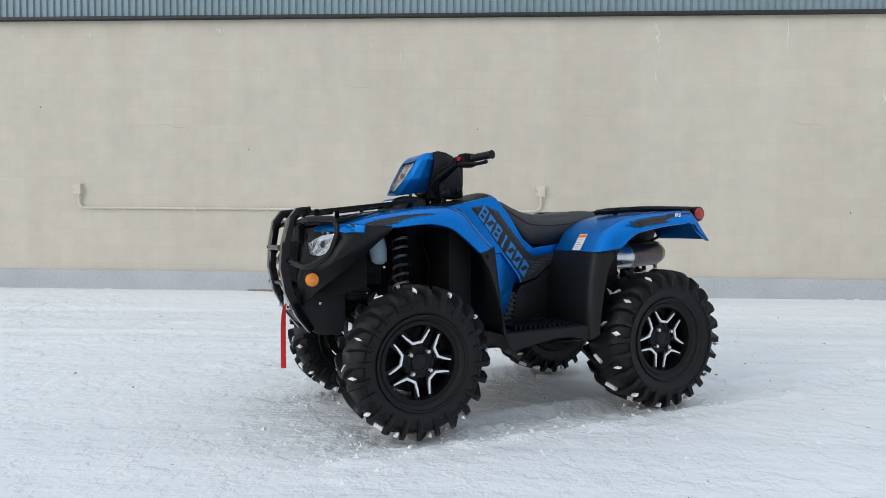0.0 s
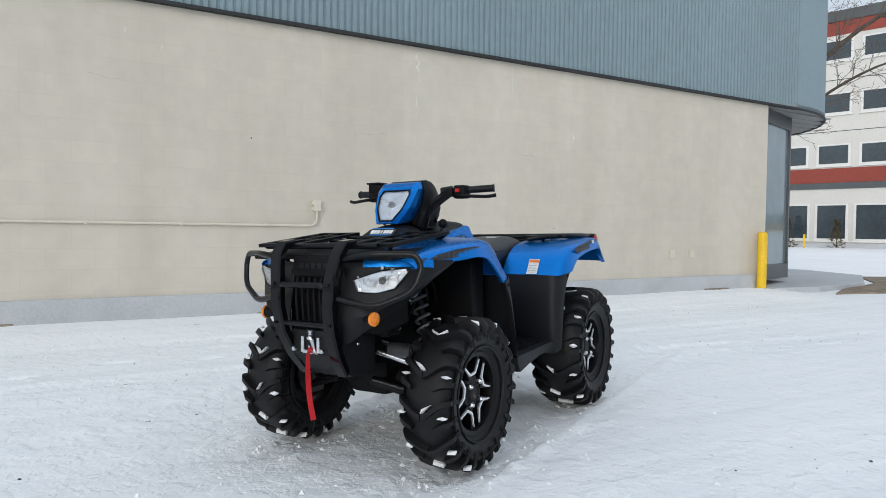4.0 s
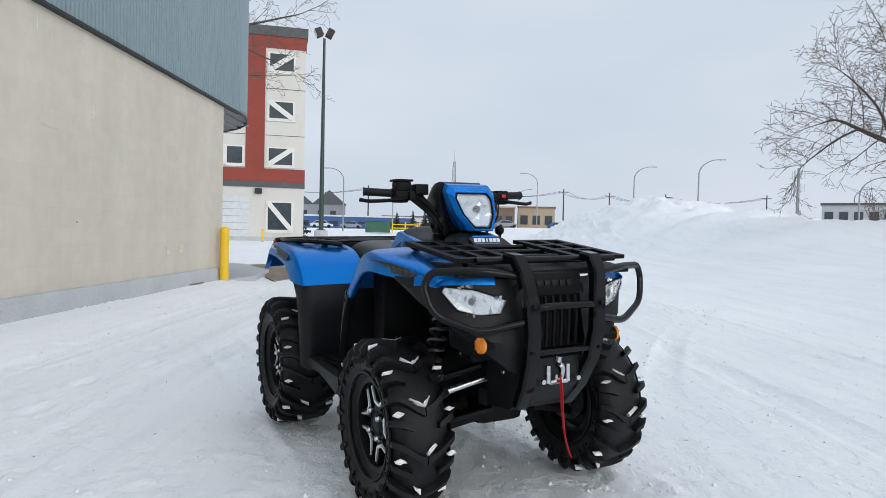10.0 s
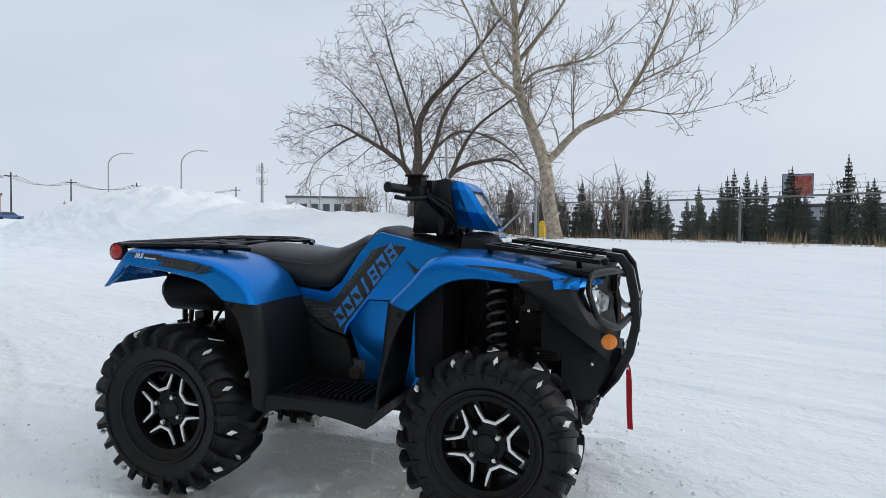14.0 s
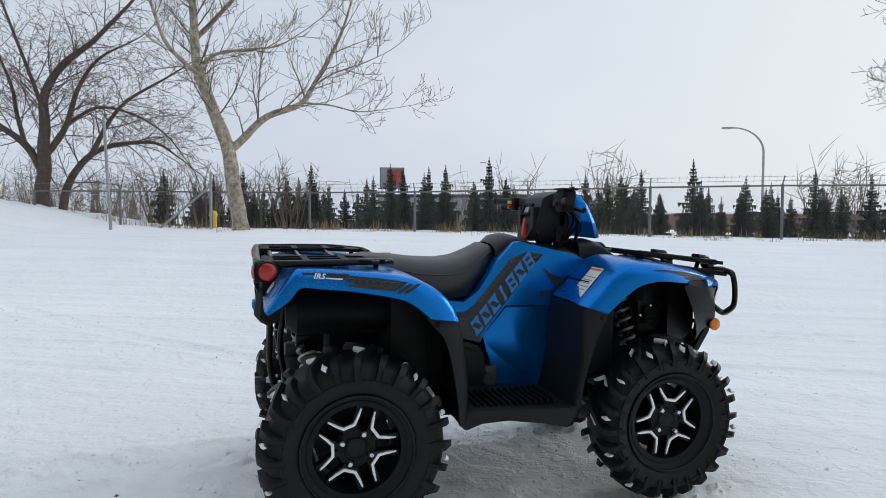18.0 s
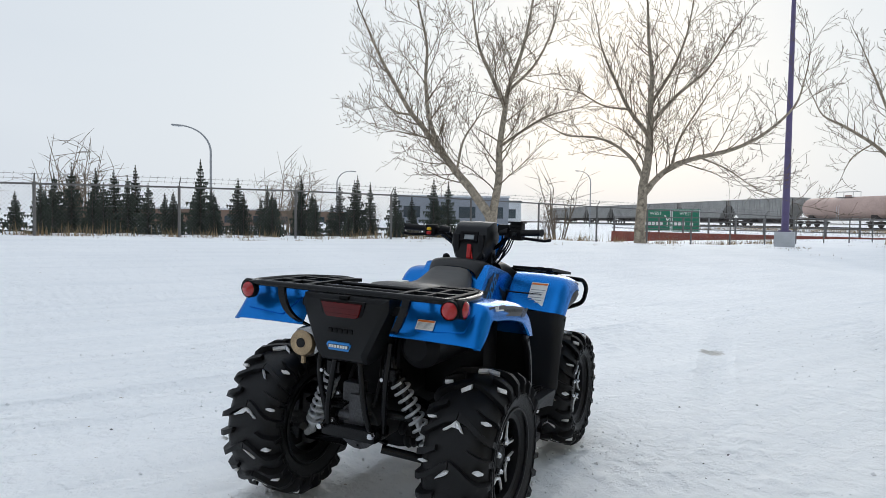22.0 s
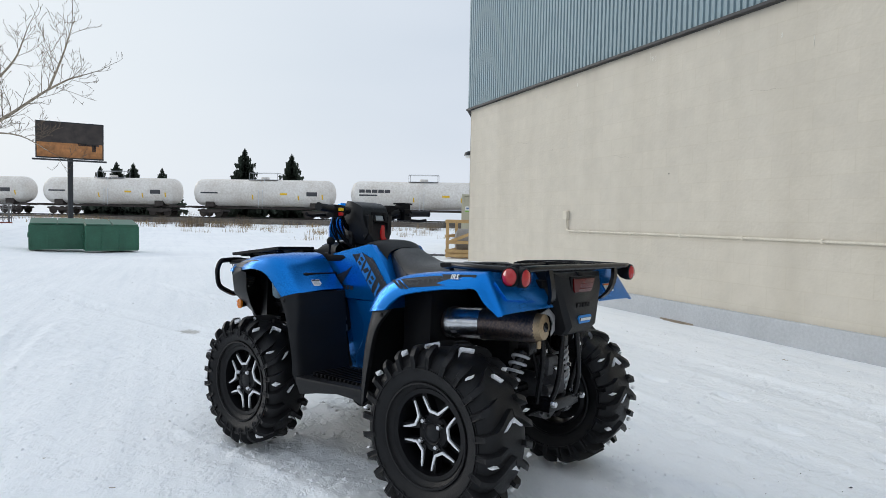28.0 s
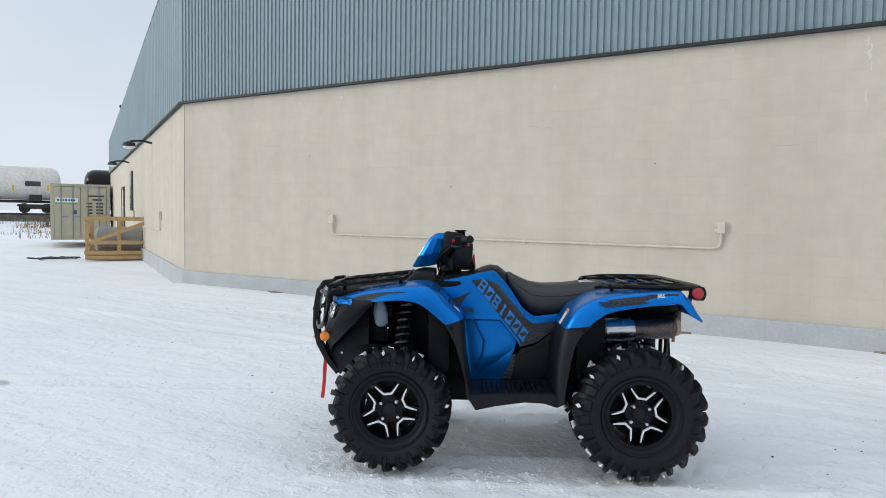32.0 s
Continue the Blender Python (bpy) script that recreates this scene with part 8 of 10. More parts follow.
def street_lamp(x, y, h, turn, arm=2.2, z=None):
    z = ground_z(x, y) if z is None else z
    t = thing("street_lamp", "galvanised street lamp with a curved arm", "street lamp", Matrix.Translation((x, y, z)) @ Matrix.Rotation(turn, 4, "Z"), "street lamps along the roads")
    bm = bmesh.new()
    pts = [(0, 0, -0.3), (0, 0, h - 1.8)] + [(arm * (1 - math.cos(a)), 0, h - 1.8 + 1.8 * math.sin(a)) for a in np.linspace(0.15, math.pi / 2, 9)]
    tube(bm, pts, [0.11] + [0.085 - 0.004 * i for i in range(len(pts) - 1)], 8)
    part("pole", bm, M_GALV, t, smooth=True)
    bm = bmesh.new()
    box(bm, arm - 0.1, arm + 0.75, -0.14, 0.14, h - 0.06, h + 0.05, 0.03)
    hd = part("lamp_head", bm, M_GALV, t)
    bm = bmesh.new()
    box(bm, arm + 0.1, arm + 0.65, -0.10, 0.10, h - 0.10, h - 0.055, 0.02)
    part("lens", bm, M_FAR_WHITE, hd)


def polar(cx, cy, ang, dist):
    return cx + dist * math.cos(radians(ang)), cy + dist * math.sin(radians(ang))


street_lamp(13.0, 49.0, 8.6, math.pi + 0.1)
for (cx, cy, a, d, h, tn) in ((-0.09, -3.04, 64.8, 88, 8.5, 0.2), (-0.09, -3.04, 97.8, 112, 11.5, 2.4), (2.72, -1.42, 158.4, 82, 9.5, 1.6), (2.72, -1.42, 163.6, 96, 9.5, 1.6), (2.72, -1.42, 171.8, 116, 9.5, 4.6), (2.72, -1.42, 127.2, 92, 9, 2.0), (2.72, -1.42, 173.6, 150, 9, 1.6), (2.8, 1.99, 190.5, 95, 9, 4.4), (2.8, 1.99, 186.0, 120, 9, 1.5), (1.42, -2.53, 146.2, 84, 8, 0.5), (-2.56, -2.34, 41.5, 110, 9, 3.0), (2.72, -1.42, 148, 130, 9, 1.6)):
    x, y = polar(cx, cy, a, d)
    street_lamp(x, y, h, tn, 2.4)


# lattice mast, cell mast, wooden poles with wires
def lattice_mast(x, y, h):
    t = thing("lattice_mast", "tall steel lattice radio mast far off", "mast", Matrix.Translation((x, y, ground_z(x, y))))
    legs = [(math.cos(a), math.sin(a)) for a in (0.3, 2.4, 4.5)]
    for cx, cy in legs:
        bm = bmesh.new()
        tube(bm, [(cx * 1.3, cy * 1.3, 0), (cx * 0.35, cy * 0.35, h)], 0.09, 5)
        part("leg", bm, M_GALV, t)
    bm = bmesh.new()
    n = 16
    for i in range(n):
        z0, z1 = h * i / n, h * (i + 1) / n
        for k in range(3):
            a, b = legs[k], legs[(k + 1) % 3]
            r0, r1 = 1.3 - 0.95 * i / n, 1.3 - 0.95 * (i + 1) / n
            tube(bm, [(a[0] * r0, a[1] * r0, z0), (b[0] * r1, b[1] * r1, z1)], 0.05, 4)
            tube(bm, [(a[0] * r0, a[1] * r0, z0), (b[0] * r0, b[1] * r0, z0)], 0.05, 4)
    part("bracing", bm, M_GALV, t)
    bm = bmesh.new()
    tube(bm, [(0, 0, h), (0, 0, h + 3)], 0.06, 5)
    part("antenna", bm, M_GALV, t)


lattice_mast(*polar(2.72, -1.42, 179.3, 178), 19)
x, y = polar(2.72, -1.42, 151.9, 190)
cell = thing("cell_mast", "grey cell phone mast with antenna panels", "mast", Matrix.Translation((x, y, ground_z(x, y))))
bm = bmesh.new()
tube(bm, [(0, 0, 0), (0, 0, 18.5)], [0.5, 0.32], 10)
part("pole", bm, M_GALV, cell)
for z in (13.5, 16.8):
    for k in range(6):
        a = k * math.pi / 3
        bm = bmesh.new()
        box(bm, 1.3, 1.55, -0.25, 0.25, z - 1.0, z + 1.0, 0.05, Matrix.Rotation(a, 4, "Z"))
        tube(bm, [(0, 0, z), (1.35 * math.cos(a), 1.35 * math.sin(a), z)], 0.08, 4)
        part("antenna_panel", bm, M_FAR_WHITE, cell)


def utility_pole(x, y, h):
    t = thing("utility_pole", "dark wooden utility pole with a crossarm", "utility pole", Matrix.Translation((x, y, ground_z(x, y))), "utility poles far off")
    bm = bmesh.new()
    tube(bm, [(0, 0, -0.3), (0, 0, h)], [0.2, 0.13], 8)
    part("pole", bm, M_RUST, t)
    bm = bmesh.new()
    box(bm, -0.07, 0.07, -1.2, 1.2, h - 0.9, h - 0.75)
    part("crossarm", bm, M_RUST, t)
    return Vector((x, y, ground_z(x, y) + h - 0.7))


tops = [utility_pole(*polar(2.72, -1.42, a, d), 11) for a, d in ((195.4, 170), (186.7, 165), (178.1, 165), (169.8, 168), (166, 172), (161.5, 175), (154, 180))]
bm = bmesh.new()
for a, b in zip(tops, tops[1:]):
    for o in (-1.0, 0.0, 1.0):
        tube(bm, [a.lerp(b, t) + Vector((0, o, -1.4 * 4 * t * (1 - t))) for t in np.linspace(0, 1, 9)], 0.035, 3)
solo("power_line", bm, M_RUST, "thin sagging power lines between utility poles", "power line")


# far buildings to the east and north
def far_block(name, label, cx, cy, ang, dist, w, h, d, mt, rows=1, cols=6, band=None, turn=0.0):
    x, y = polar(cx, cy, ang, dist)
    t = thing(name, label, "building", Matrix.Translation((x, y, ground_z(x, y) - 0.3)) @ Matrix.Rotation(radians(ang - 90 + turn), 4, "Z"))
    part("wall", obox(-w / 2, w / 2, 0, d, 0, h), mt, t)
    part("roof", obox(-w / 2 - 0.2, w / 2 + 0.2, -0.2, d, h, h + 0.35), band or M_BGREY, t)
    for r in range(rows):
        for c in range(cols):
            u = -w / 2 + (c + 0.5) * w / cols
            z = h * (r + 0.45) / rows
            part("window", obox(u - w / cols * 0.3, u + w / cols * 0.3, -0.06, 0.05, z - h / rows * 0.18, z + h / rows * 0.22), M_PANE, t)
    return t


far_block("store_building", "low brown masonry store with tan piers", 2.72, -1.42, 176.6, 140, 13.5, 5.2, 14, M_BROWN, 1, 6, M_TAN)
far_block("store_building", "low tan store building beside the brown one", 2.72, -1.42, 172.0, 146, 8, 5.0, 12, M_TAN, 1, 3, M_BROWN)
far_block("blue_building", "low building with a blue fascia far off", 1.42, -2.53, 152.2, 125, 9.5, 4.0, 8, M_FAR_BLUE, 1, 3, M_FAR_BLUE)
far_block("office_far", "grey concrete low-rise office far off", 1.42, -2.53, 145.9, 120, 14, 6.3, 10, M_CONCRETE, 2, 7)
far_block("office_far", "long low grey building behind the spruces", -0.09, -3.04, 101.0, 74, 17, 4.4, 10, M_FAR, 1, 7, M_FLASH)
far_block("warehouse", "long pale warehouse behind the fence", -0.09, -3.04, 54.3, 130, 22, 5.6, 20, M_FAR, 1, 4, M_FAR_WHITE)
far_block("warehouse", "long low snow-roofed warehouse beyond the road", -0.09, -3.04, 74, 150, 60, 3.8, 20, M_BROWN, 1, 10, M_FAR_WHITE)
far_block("warehouse", "white arched warehouse beyond the railway", -2.56, -2.34, 52, 190, 30, 6.5, 20, M_FAR_WHITE, 1, 4)
far_block("blue_building", "long low blue shed far off", 2.8, 1.99, 189, 150, 26, 3.0, 8, M_FAR_BLUE, 1, 8, M_FAR_WHITE)
far_block("shop_building", "pale low shop building far off", 2.8, 1.99, 183, 175, 22, 3.8, 10, M_FAR_WHITE, 1, 6)
far_block("office_far", "grey flat building on the horizon", 2.72, -1.42, 163, 190, 22, 4.5, 10, M_FAR, 1, 6)
hx, hy = polar(2.8, 1.99, 192.6, 165)
house = thing("gabled_house", "grey gabled house far off", "house", Matrix.Translation((hx, hy, ground_z(hx, hy))) @ Matrix.Rotation(radians(100), 4, "Z"))
part("wall", obox(-8, 8, 0, 8, 0, 6), M_FAR, house)
bm = bmesh.new()
for u in (-4, 4):
    slab(bm, [(u - 4.2, 6), (u, 9.5), (u + 4.2, 6)], -0.3, 8.3)
part("roof", bm, M_BGREY, house)
for u in (-5, -2, 2, 5):
    part("window", obox(u - 0.7, u + 0.7, -0.08, 0.05, 2.6, 4.4), M_PANE, house)


def car_blob(x, y, turn, mt):
    t = thing("parked_car", "small parked car far off", "car", Matrix.Translation((x, y, ground_z(x, y))) @ Matrix.Rotation(turn, 4, "Z"), "cars parked far off")
    bm = bmesh.new()
    slab(bm, [(-2.1, 0.35), (2.1, 0.35), (2.15, 0.75), (1.2, 0.9), (0.6, 1.42), (-1.0, 1.45), (-1.7, 0.95), (-2.15, 0.85)], -0.85, 0.85, 0.08)
    part("body", bm, mt, t)
    bm = bmesh.new()
    slab(bm, [(1.05, 0.93), (0.55, 1.36), (-0.95, 1.38), (-1.5, 0.97)], -0.87, 0.87)
    part("glass", bm, M_PANE, t)
    for wx in (-1.35, 1.35):
        bm = bmesh.new()
        tube(bm, [(wx, -0.88, 0.33), (wx, 0.88, 0.33)], 0.33, 12)
        part("wheel", bm, M_RUBBER, t)


for i, (a, d) in enumerate(((192, 128), (189.5, 130), (187.6, 131), (185, 134), (183.6, 136), (176, 128), (171.5, 132))):
    car_blob(*polar(2.8, 1.99, a, d), radians(100), (M_FAR_WHITE, M_FAR, M_FAR_BLUE, M_PANE)[i % 4])

gx, gy = polar(3.2, 1.24, 184.6, 92)
gate = thing("yellow_gate", "low yellow barrier gate far across the lot", "barrier", Matrix.Translation((gx, gy, ground_z(gx, gy))) @ Matrix.Rotation(radians(94), 4, "Z"))
for u in (-1.9, -0.1, 1.9):
    part("post", obox(u - 0.09, u + 0.09, -0.09, 0.09, -0.2, 1.5), M_YELLOW, gate)
for z in (0.55, 1.05):
    part("rail", obox(-1.9, 1.9, -0.05, 0.05, z, z + 0.14), M_YELLOW, gate)

# ---- skips, container, crate ----
def dumpster(x, y, turn, w=1.9, d=1.35, h=1.25, label=""):
    z = ground_z(x, y)
    t = thing("dumpster", label, "dumpster", Matrix.Translation((x, y, z)) @ Matrix.Rotation(turn, 4, "Z"), "green dumpsters")
    bm = bmesh.new()
    slab(bm, [(-d / 2, 0.08), (d / 2, 0.08), (d / 2 + 0.06, h), (-d / 2 - 0.06, h - 0.18)], -w / 2, w / 2, 0.02)
    body = part("body", bm, M_DUMPSTER, t)
    for y0 in (-w / 2 - 0.02, -w / 6, w / 6, w / 2 - 0.05):
        bm = bmesh.new()
        box(bm, -d / 2 - 0.055, -d / 2 + 0.02, y0, y0 + 0.07, 0.12, h - 0.2)
        part("rib", bm, M_DUMPSTER, body)
    for s in (-1, 1):
        bm = bmesh.new()
        m = Matrix.Translation((0, s * w / 4, h - 0.07)) @ Matrix.Rotation(-0.125, 4, "Y")
        box(bm, -d / 2 - 0.1, d / 2 + 0.08, -w / 4 + 0.02, w / 4 - 0.02, 0, 0.05, 0.015, m)
        part("lid", bm, M_DUMPSTER, t, "green lid")
    for s in (-1, 1):
        bm = bmesh.new()
        box(bm, -0.35, 0.35, s * w / 2 - 0.07, s * w / 2 + 0.07, 0.55, 0.75, 0.02)
        part("lift_pocket", bm, M_DUMPSTER, t)


turn = math.atan2(3.7, 27)
dumpster(27.4, 5.45, turn, label="dark green steel dumpster with closed lids in snow")
dumpster(26.9, 3.5, turn + 0.06, label="dark green steel dumpster beside another, lids closed")
x, y = polar(2.8, 1.99, 187.6, 88)
dumpster(x, y, 0.2, 3.2, 1.6, 1.5, "blue-green skip far across the lot")


def container():
    m = basis((29.3, -13.2, -0.05), (-0.497, -0.868, 0), (0.868, -0.497, 0))
    t = thing("shipping_container", "beige steel shipping container with closed end doors", "container", m)
    W, L, H = 2.44, 6.06, 2.6
    bm = bmesh.new()
    box(bm, 0.06, W - 0.06, 0.06, L - 0.06, 0.12, H - 0.06)
    part("body", bm, M_CONTAINER, t)
    for u in (0.0, W - 0.14):
        for v in (0.0, L - 0.14):
            bm = bmesh.new()
            box(bm, u, u + 0.14, v, v + 0.14, 0, H, 0.01)
            part("corner_post", bm, M_CONTAINER, t)
    for z in (0.0, H - 0.12):
        for a in ((0, W, -0.01, 0.1), (0, W, L - 0.1, L), (-0.0, 0.1, 0, L), (W - 0.1, W, 0, L)):
            bm = bmesh.new()
            box(bm, a[0], a[1], a[2], a[3], z, z + 0.12, 0.01)
            part("rail", bm, M_CONTAINER, t)
    for u in (0.15, W / 2 + 0.01):
        bm = bmesh.new()
        box(bm, u, u + W / 2 - 0.17, 0.0, 0.05, 0.14, H - 0.14, 0.012)
        door = part("door", bm, M_CONTAINER, t, "beige container door with lock rods")
        for k in (0.28, 0.75):
            bm = bmesh.new()
            tube(bm, [(u + k, -0.035, 0.05), (u + k, -0.035, H - 0.05)], 0.022, 8)
            part("lock_rod", bm, M_GALV, door)
            bm = bmesh.new()
            box(bm, u + k - 0.02, u + k + 0.28, -0.06, -0.03, 1.05, 1.10)
            part("lock_handle", bm, M_GALV, door)
    for side in (0, 1):
        bm = bmesh.new()
        n = 22
        for k in range(n):
            v = 0.15 + k * (L - 0.3) / n
            box(bm, (W - 0.05) if side else -0.01, (W + 0.01) if side else 0.05, v, v + 0.13, 0.13, H - 0.13)
        part("corrugation", bm, M_CONTAINER, t)
    bm = bmesh.new()
    box(bm, 0.20, 1.10, -0.008, 0.0, 1.72, 1.95)
    part("logo_panel", bm, M_WHITE_PL, t, "white panel with a green underline")
    bm = bmesh.new()
    box(bm, 0.20, 1.10, -0.012, -0.004, 1.66, 1.73)
    part("logo_bar", bm, mat("lime_paint", (0.20, 0.45, 0.04), 0.5), t)
    bm = bmesh.new()
    for k in range(7):
        box(bm, 0.26 + k * 0.11, 0.34 + k * 0.11, -0.013, -0.006, 1.80, 1.88)
    part("print", bm, M_FAR_BLUE, t)
    for z, a, b in ((2.05, 1.50, 2.2), (1.88, 1.70, 2.1), (1.70, 1.45, 1.7), (1.70, 1.85, 2.15), (1.55, 1.45, 1.7), (1.55, 1.85, 2.15), (1.40, 1.5, 1.7), (1.40, 1.85, 2.15), (1.25, 1.5, 1.7), (1.25, 1.85, 2.15)):
        bm = bmesh.new()
        box(bm, a, b, -0.010, -0.002, z - 0.035, z + 0.035)
        part("print", bm, M_INK, t)
    bm = bmesh.new()
    box(bm, 0.9, 1.05, -0.012, -0.004, 1.2, 1.38)
    part("sticker", bm, M_FAR_BLUE, t)


container()


def crate():
    m = basis((15.35, -6.55, 0.02), (-0.60, -0.80, 0), (0.80, -0.60, 0))
    t = thing("wooden_crate", "open pine slat crate holding a wrapped grey load", "crate", m)
    W, D, H = 1.60, 1.2, 1.15

    def bd(name, *a):
        bm = bmesh.new()
        box(bm, *a, 0.004)
        part(name, bm, M_PALLET, t)

    for u in (0, W / 2 - 0.04, W - 0.09):
        for v in (0, D - 0.04):
            bd("post", u, u + 0.09, v, v + 0.04, 0.0, H)
    for z in (0.02, 0.15, 0.42, H - 0.1):
        for v in (-0.025, D + 0.002):
            bd("rail", 0, W, v, v + 0.023, z, z + 0.10)
    for z in (0.15, 0.6, H - 0.1):
        for u in (-0.025, W + 0.002):
            bd("rail", u, u + 0.023, 0, D, z, z + 0.09)
    for k in range(6):
        bd("deck_board", 0, W, 0.04 + k * 0.2, 0.17 + k * 0.2, 0.12, 0.145)
    for v in (0.05, 0.55, 1.05):
        bd("skid", 0, W, v, v + 0.09, 0.0, 0.10)
    for v in (-0.05,):
        bm = bmesh.new()
        p, q = Vector((0.08, v, 0.46)), Vector((W - 0.08, v, H - 0.12))
        k = (q - p).normalized()
        n = Vector((-k.z, 0, k.x)) * 0.045
        vs = [bm.verts.new(c + Vector((0, e, 0))) for e in (0, 0.024) for c in (p - n, p + n, q + n, q - n)]
        for f in ((0, 1, 2, 3), (7, 6, 5, 4), (0, 4, 5, 1), (1, 5, 6, 2), (2, 6, 7, 3), (3, 7, 4, 0)):
            bm.faces.new([vs[i] for i in f])
        bmesh.ops.recalc_face_normals(bm, faces=bm.faces[:])
        part("brace", bm, M_PALLET, t)
    bm = bmesh.new()
    tube(bm, [(0.18, 0.6, 0.52), (0.26, 0.6, 0.52), (W - 0.26, 0.6, 0.52), (W - 0.16, 0.6, 0.52)], [0.25, 0.36, 0.36, 0.22], 20)
    part("wrapped_load", bm, M_SOFFIT, t, "grey plastic-wrapped tank", True)


crate()
bm = bmesh.new()
rnd = random.Random(3)
for k in range(9):
    sx, sy = 16.9 + rnd.uniform(-.3, .3), -6.75 + rnd.uniform(-.4, .4)
    p = Vector((sx, sy, ground_z(sx, sy) + 0.02))
    tube(bm, [p + Vector((rnd.uniform(-.35, .35), rnd.uniform(-.35, .35), 0.02 + 0.03 * rnd.random())) for _ in range(5)], 0.022, 5)
solo("tarp_scraps", bm, M_INK, "dark crumpled tarp scraps lying on the snow", "tarp", kind="stuff")


# ---- billboards, road sign, barrier ----
def billboard(x, y, z0, w, h, turn, panels, label):
    g = ground_z(x, y)
    t = thing("billboard", label, "billboard", Matrix.Translation((x, y, g)) @ Matrix.Rotation(turn, 4, "Z"))
    bm = bmesh.new()
    tube(bm, [(0, 0.35, -0.3), (0, 0.35, z0 - g + 0.2)], 0.22, 12)
    part("post", bm, M_FLASH, t, smooth=True)
    bm = bmesh.new()
    box(bm, -w / 2 - 0.1, w / 2 + 0.1, 0.0, 0.4, z0 - g - 0.1, z0 - g + h + 0.1, 0.03)
    part("frame", bm, M_FLASH, t)
    for (a, b, c, d, mt) in panels:
        bm = bmesh.new()
        box(bm, -w / 2 + a * w, -w / 2 + b * w, -0.02, 0.01, z0 - g + c * h, z0 - g + d * h)
        part("panel", bm, mt, t)
    bm = bmesh.new()
    box(bm, -w / 2 - 0.3, w / 2 + 0.3, -0.9, -0.1, z0 - g - 0.32, z0 - g - 0.22)
    part("catwalk", bm, M_FLASH, t)
    return t


M_AD_DARK = mat("dark_brown_print", (0.035, 0.026, 0.022), 0.5, 0, 0.5, 0.5, 2)
M_AD_ORANGE = mat("orange_brown_print", (0.40, 0.17, 0.055), 0.5, 0, 0.4, 0.6, 3)
M_AD_RED = mat("red_screen_print", (0.62, 0.10, 0.08), 0.4, 0, 0.5, 0.5, 2)
billboard(60.2, 9.2, 5.75, 4.8, 2.85, radians(97 - 180), [(0, 1, 0.42, 1, M_AD_DARK), (0, 1, 0, 0.42, M_AD_ORANGE), (0.62, 0.95, 0.36, 0.44, M_AD_DARK), (0.84, 0.9, 0.2, 0.4, M_AD_DARK)], "roadside billboard with a dark and orange picture on one post")
bx, by = polar(-0.09, -3.04, 106.4, 92)
billboard(bx, by, 5.7, 3.2, 2.6, radians(15), [(0, 1, 0, 1, M_FAR), (0.27, 0.97, 0.06, 0.94, M_AD_RED), (0.45, 0.72, 0.12, 0.75, M_AD_ORANGE), (0.30, 0.5, 0.7, 0.9, M_AD_DARK)], "illuminated red sign board behind the spruces")

sx, sy = 50.2, 34.3
d = Vector((sx + 2.4, sy + 1.4, 0)).normalized()
rt = Vector((d.y, -d.x, 0))
sm2 = basis((sx, sy, 0), rt, (0, 0, 1))
sign = thing("road_sign", "green direction road sign with white lettering on two posts", "road sign", sm2)
for x0, x1 in ((-2.6, 0.05), (0.12, 2.55)):
    bm = bmesh.new()
    box(bm, x0, x1, 0.45, 2.5, 0, 0.06, 0.02)
    part("sign_plate", bm, M_SIGN, sign)
    bm = bmesh.new()
    for a in ((x0 + 0.03, x1 - 0.03, 0.50, 0.55), (x0 + 0.03, x1 - 0.03, 2.40, 2.45), (x0 + 0.03, x0 + 0.08, 0.5, 2.45), (x1 - 0.08, x1 - 0.03, 0.5, 2.45)):
        box(bm, a[0], a[1], a[2], a[3], 0.058, 0.068)
    part("border", bm, M_WHITE_PL, sign)
    bm = words("WEST", 0.42, 0.006)
    bmesh.ops.transform(bm, matrix=Matrix.Translation(((x0 + x1) / 2, 2.08, 0.07)), verts=bm.verts)
    part("letters", bm, M_WHITE_PL, sign)
    bm = bmesh.new()
    cx = (x0 + x1) / 2 - 0.2
    for k in range(5):
        if k != 3 or x0 < 0:
            box(bm, cx - 0.8 + k * 0.34, cx - 0.54 + k * 0.34, 1.0, 1.30, 0.06, 0.072)
    part("name_bar", bm, M_WHITE_PL, sign)
bm = bmesh.new()
tube(bm, [(-0.25, 0.9, 0.07), (-0.25, 1.5, 0.07), (-0.5, 1.95, 0.07)], 0.07, 4)
tube(bm, [(-0.25, 1.4, 0.07), (-0.02, 1.75, 0.07)], 0.06, 4)
part("arrow", bm, M_WHITE_PL, sign)
for x in (-1.8, 1.7):
    bm = bmesh.new()
    tube(bm, [(x, -1.5, -0.08), (x, 2.5, -0.08)], 0.07, 8)
    part("post", bm, M_GALV, sign)

A, B = Vector((45.58, 37.13, 0)), Vector((50.5, 11.5, 0))
dv = (B - A).normalized()
M_BARRIER = mat("rust_red_wall", (0.23, 0.065, 0.045), 0.85, 0, 0.25, 1.5, 12)
bar_t = thing("barrier_fence", "rust-red barrier wall with a mesh fence on grey posts", "barrier", basis(A, dv, (-dv.y, dv.x, 0)))
Lb = (B - A).length
bm = bmesh.new()
box(bm, 0, Lb, -0.15, 0.15, -1.2, 0.42, 0.03)
part("wall", bm, M_BARRIER, bar_t)
for k in range(13):
    bm = bmesh.new()
    u = 0.2 + k * (Lb - 0.4) / 12
    box(bm, u - 0.06, u + 0.06, -0.06, 0.06, 0.3, 1.75)
    part("post", bm, M_FENCE, bar_t)
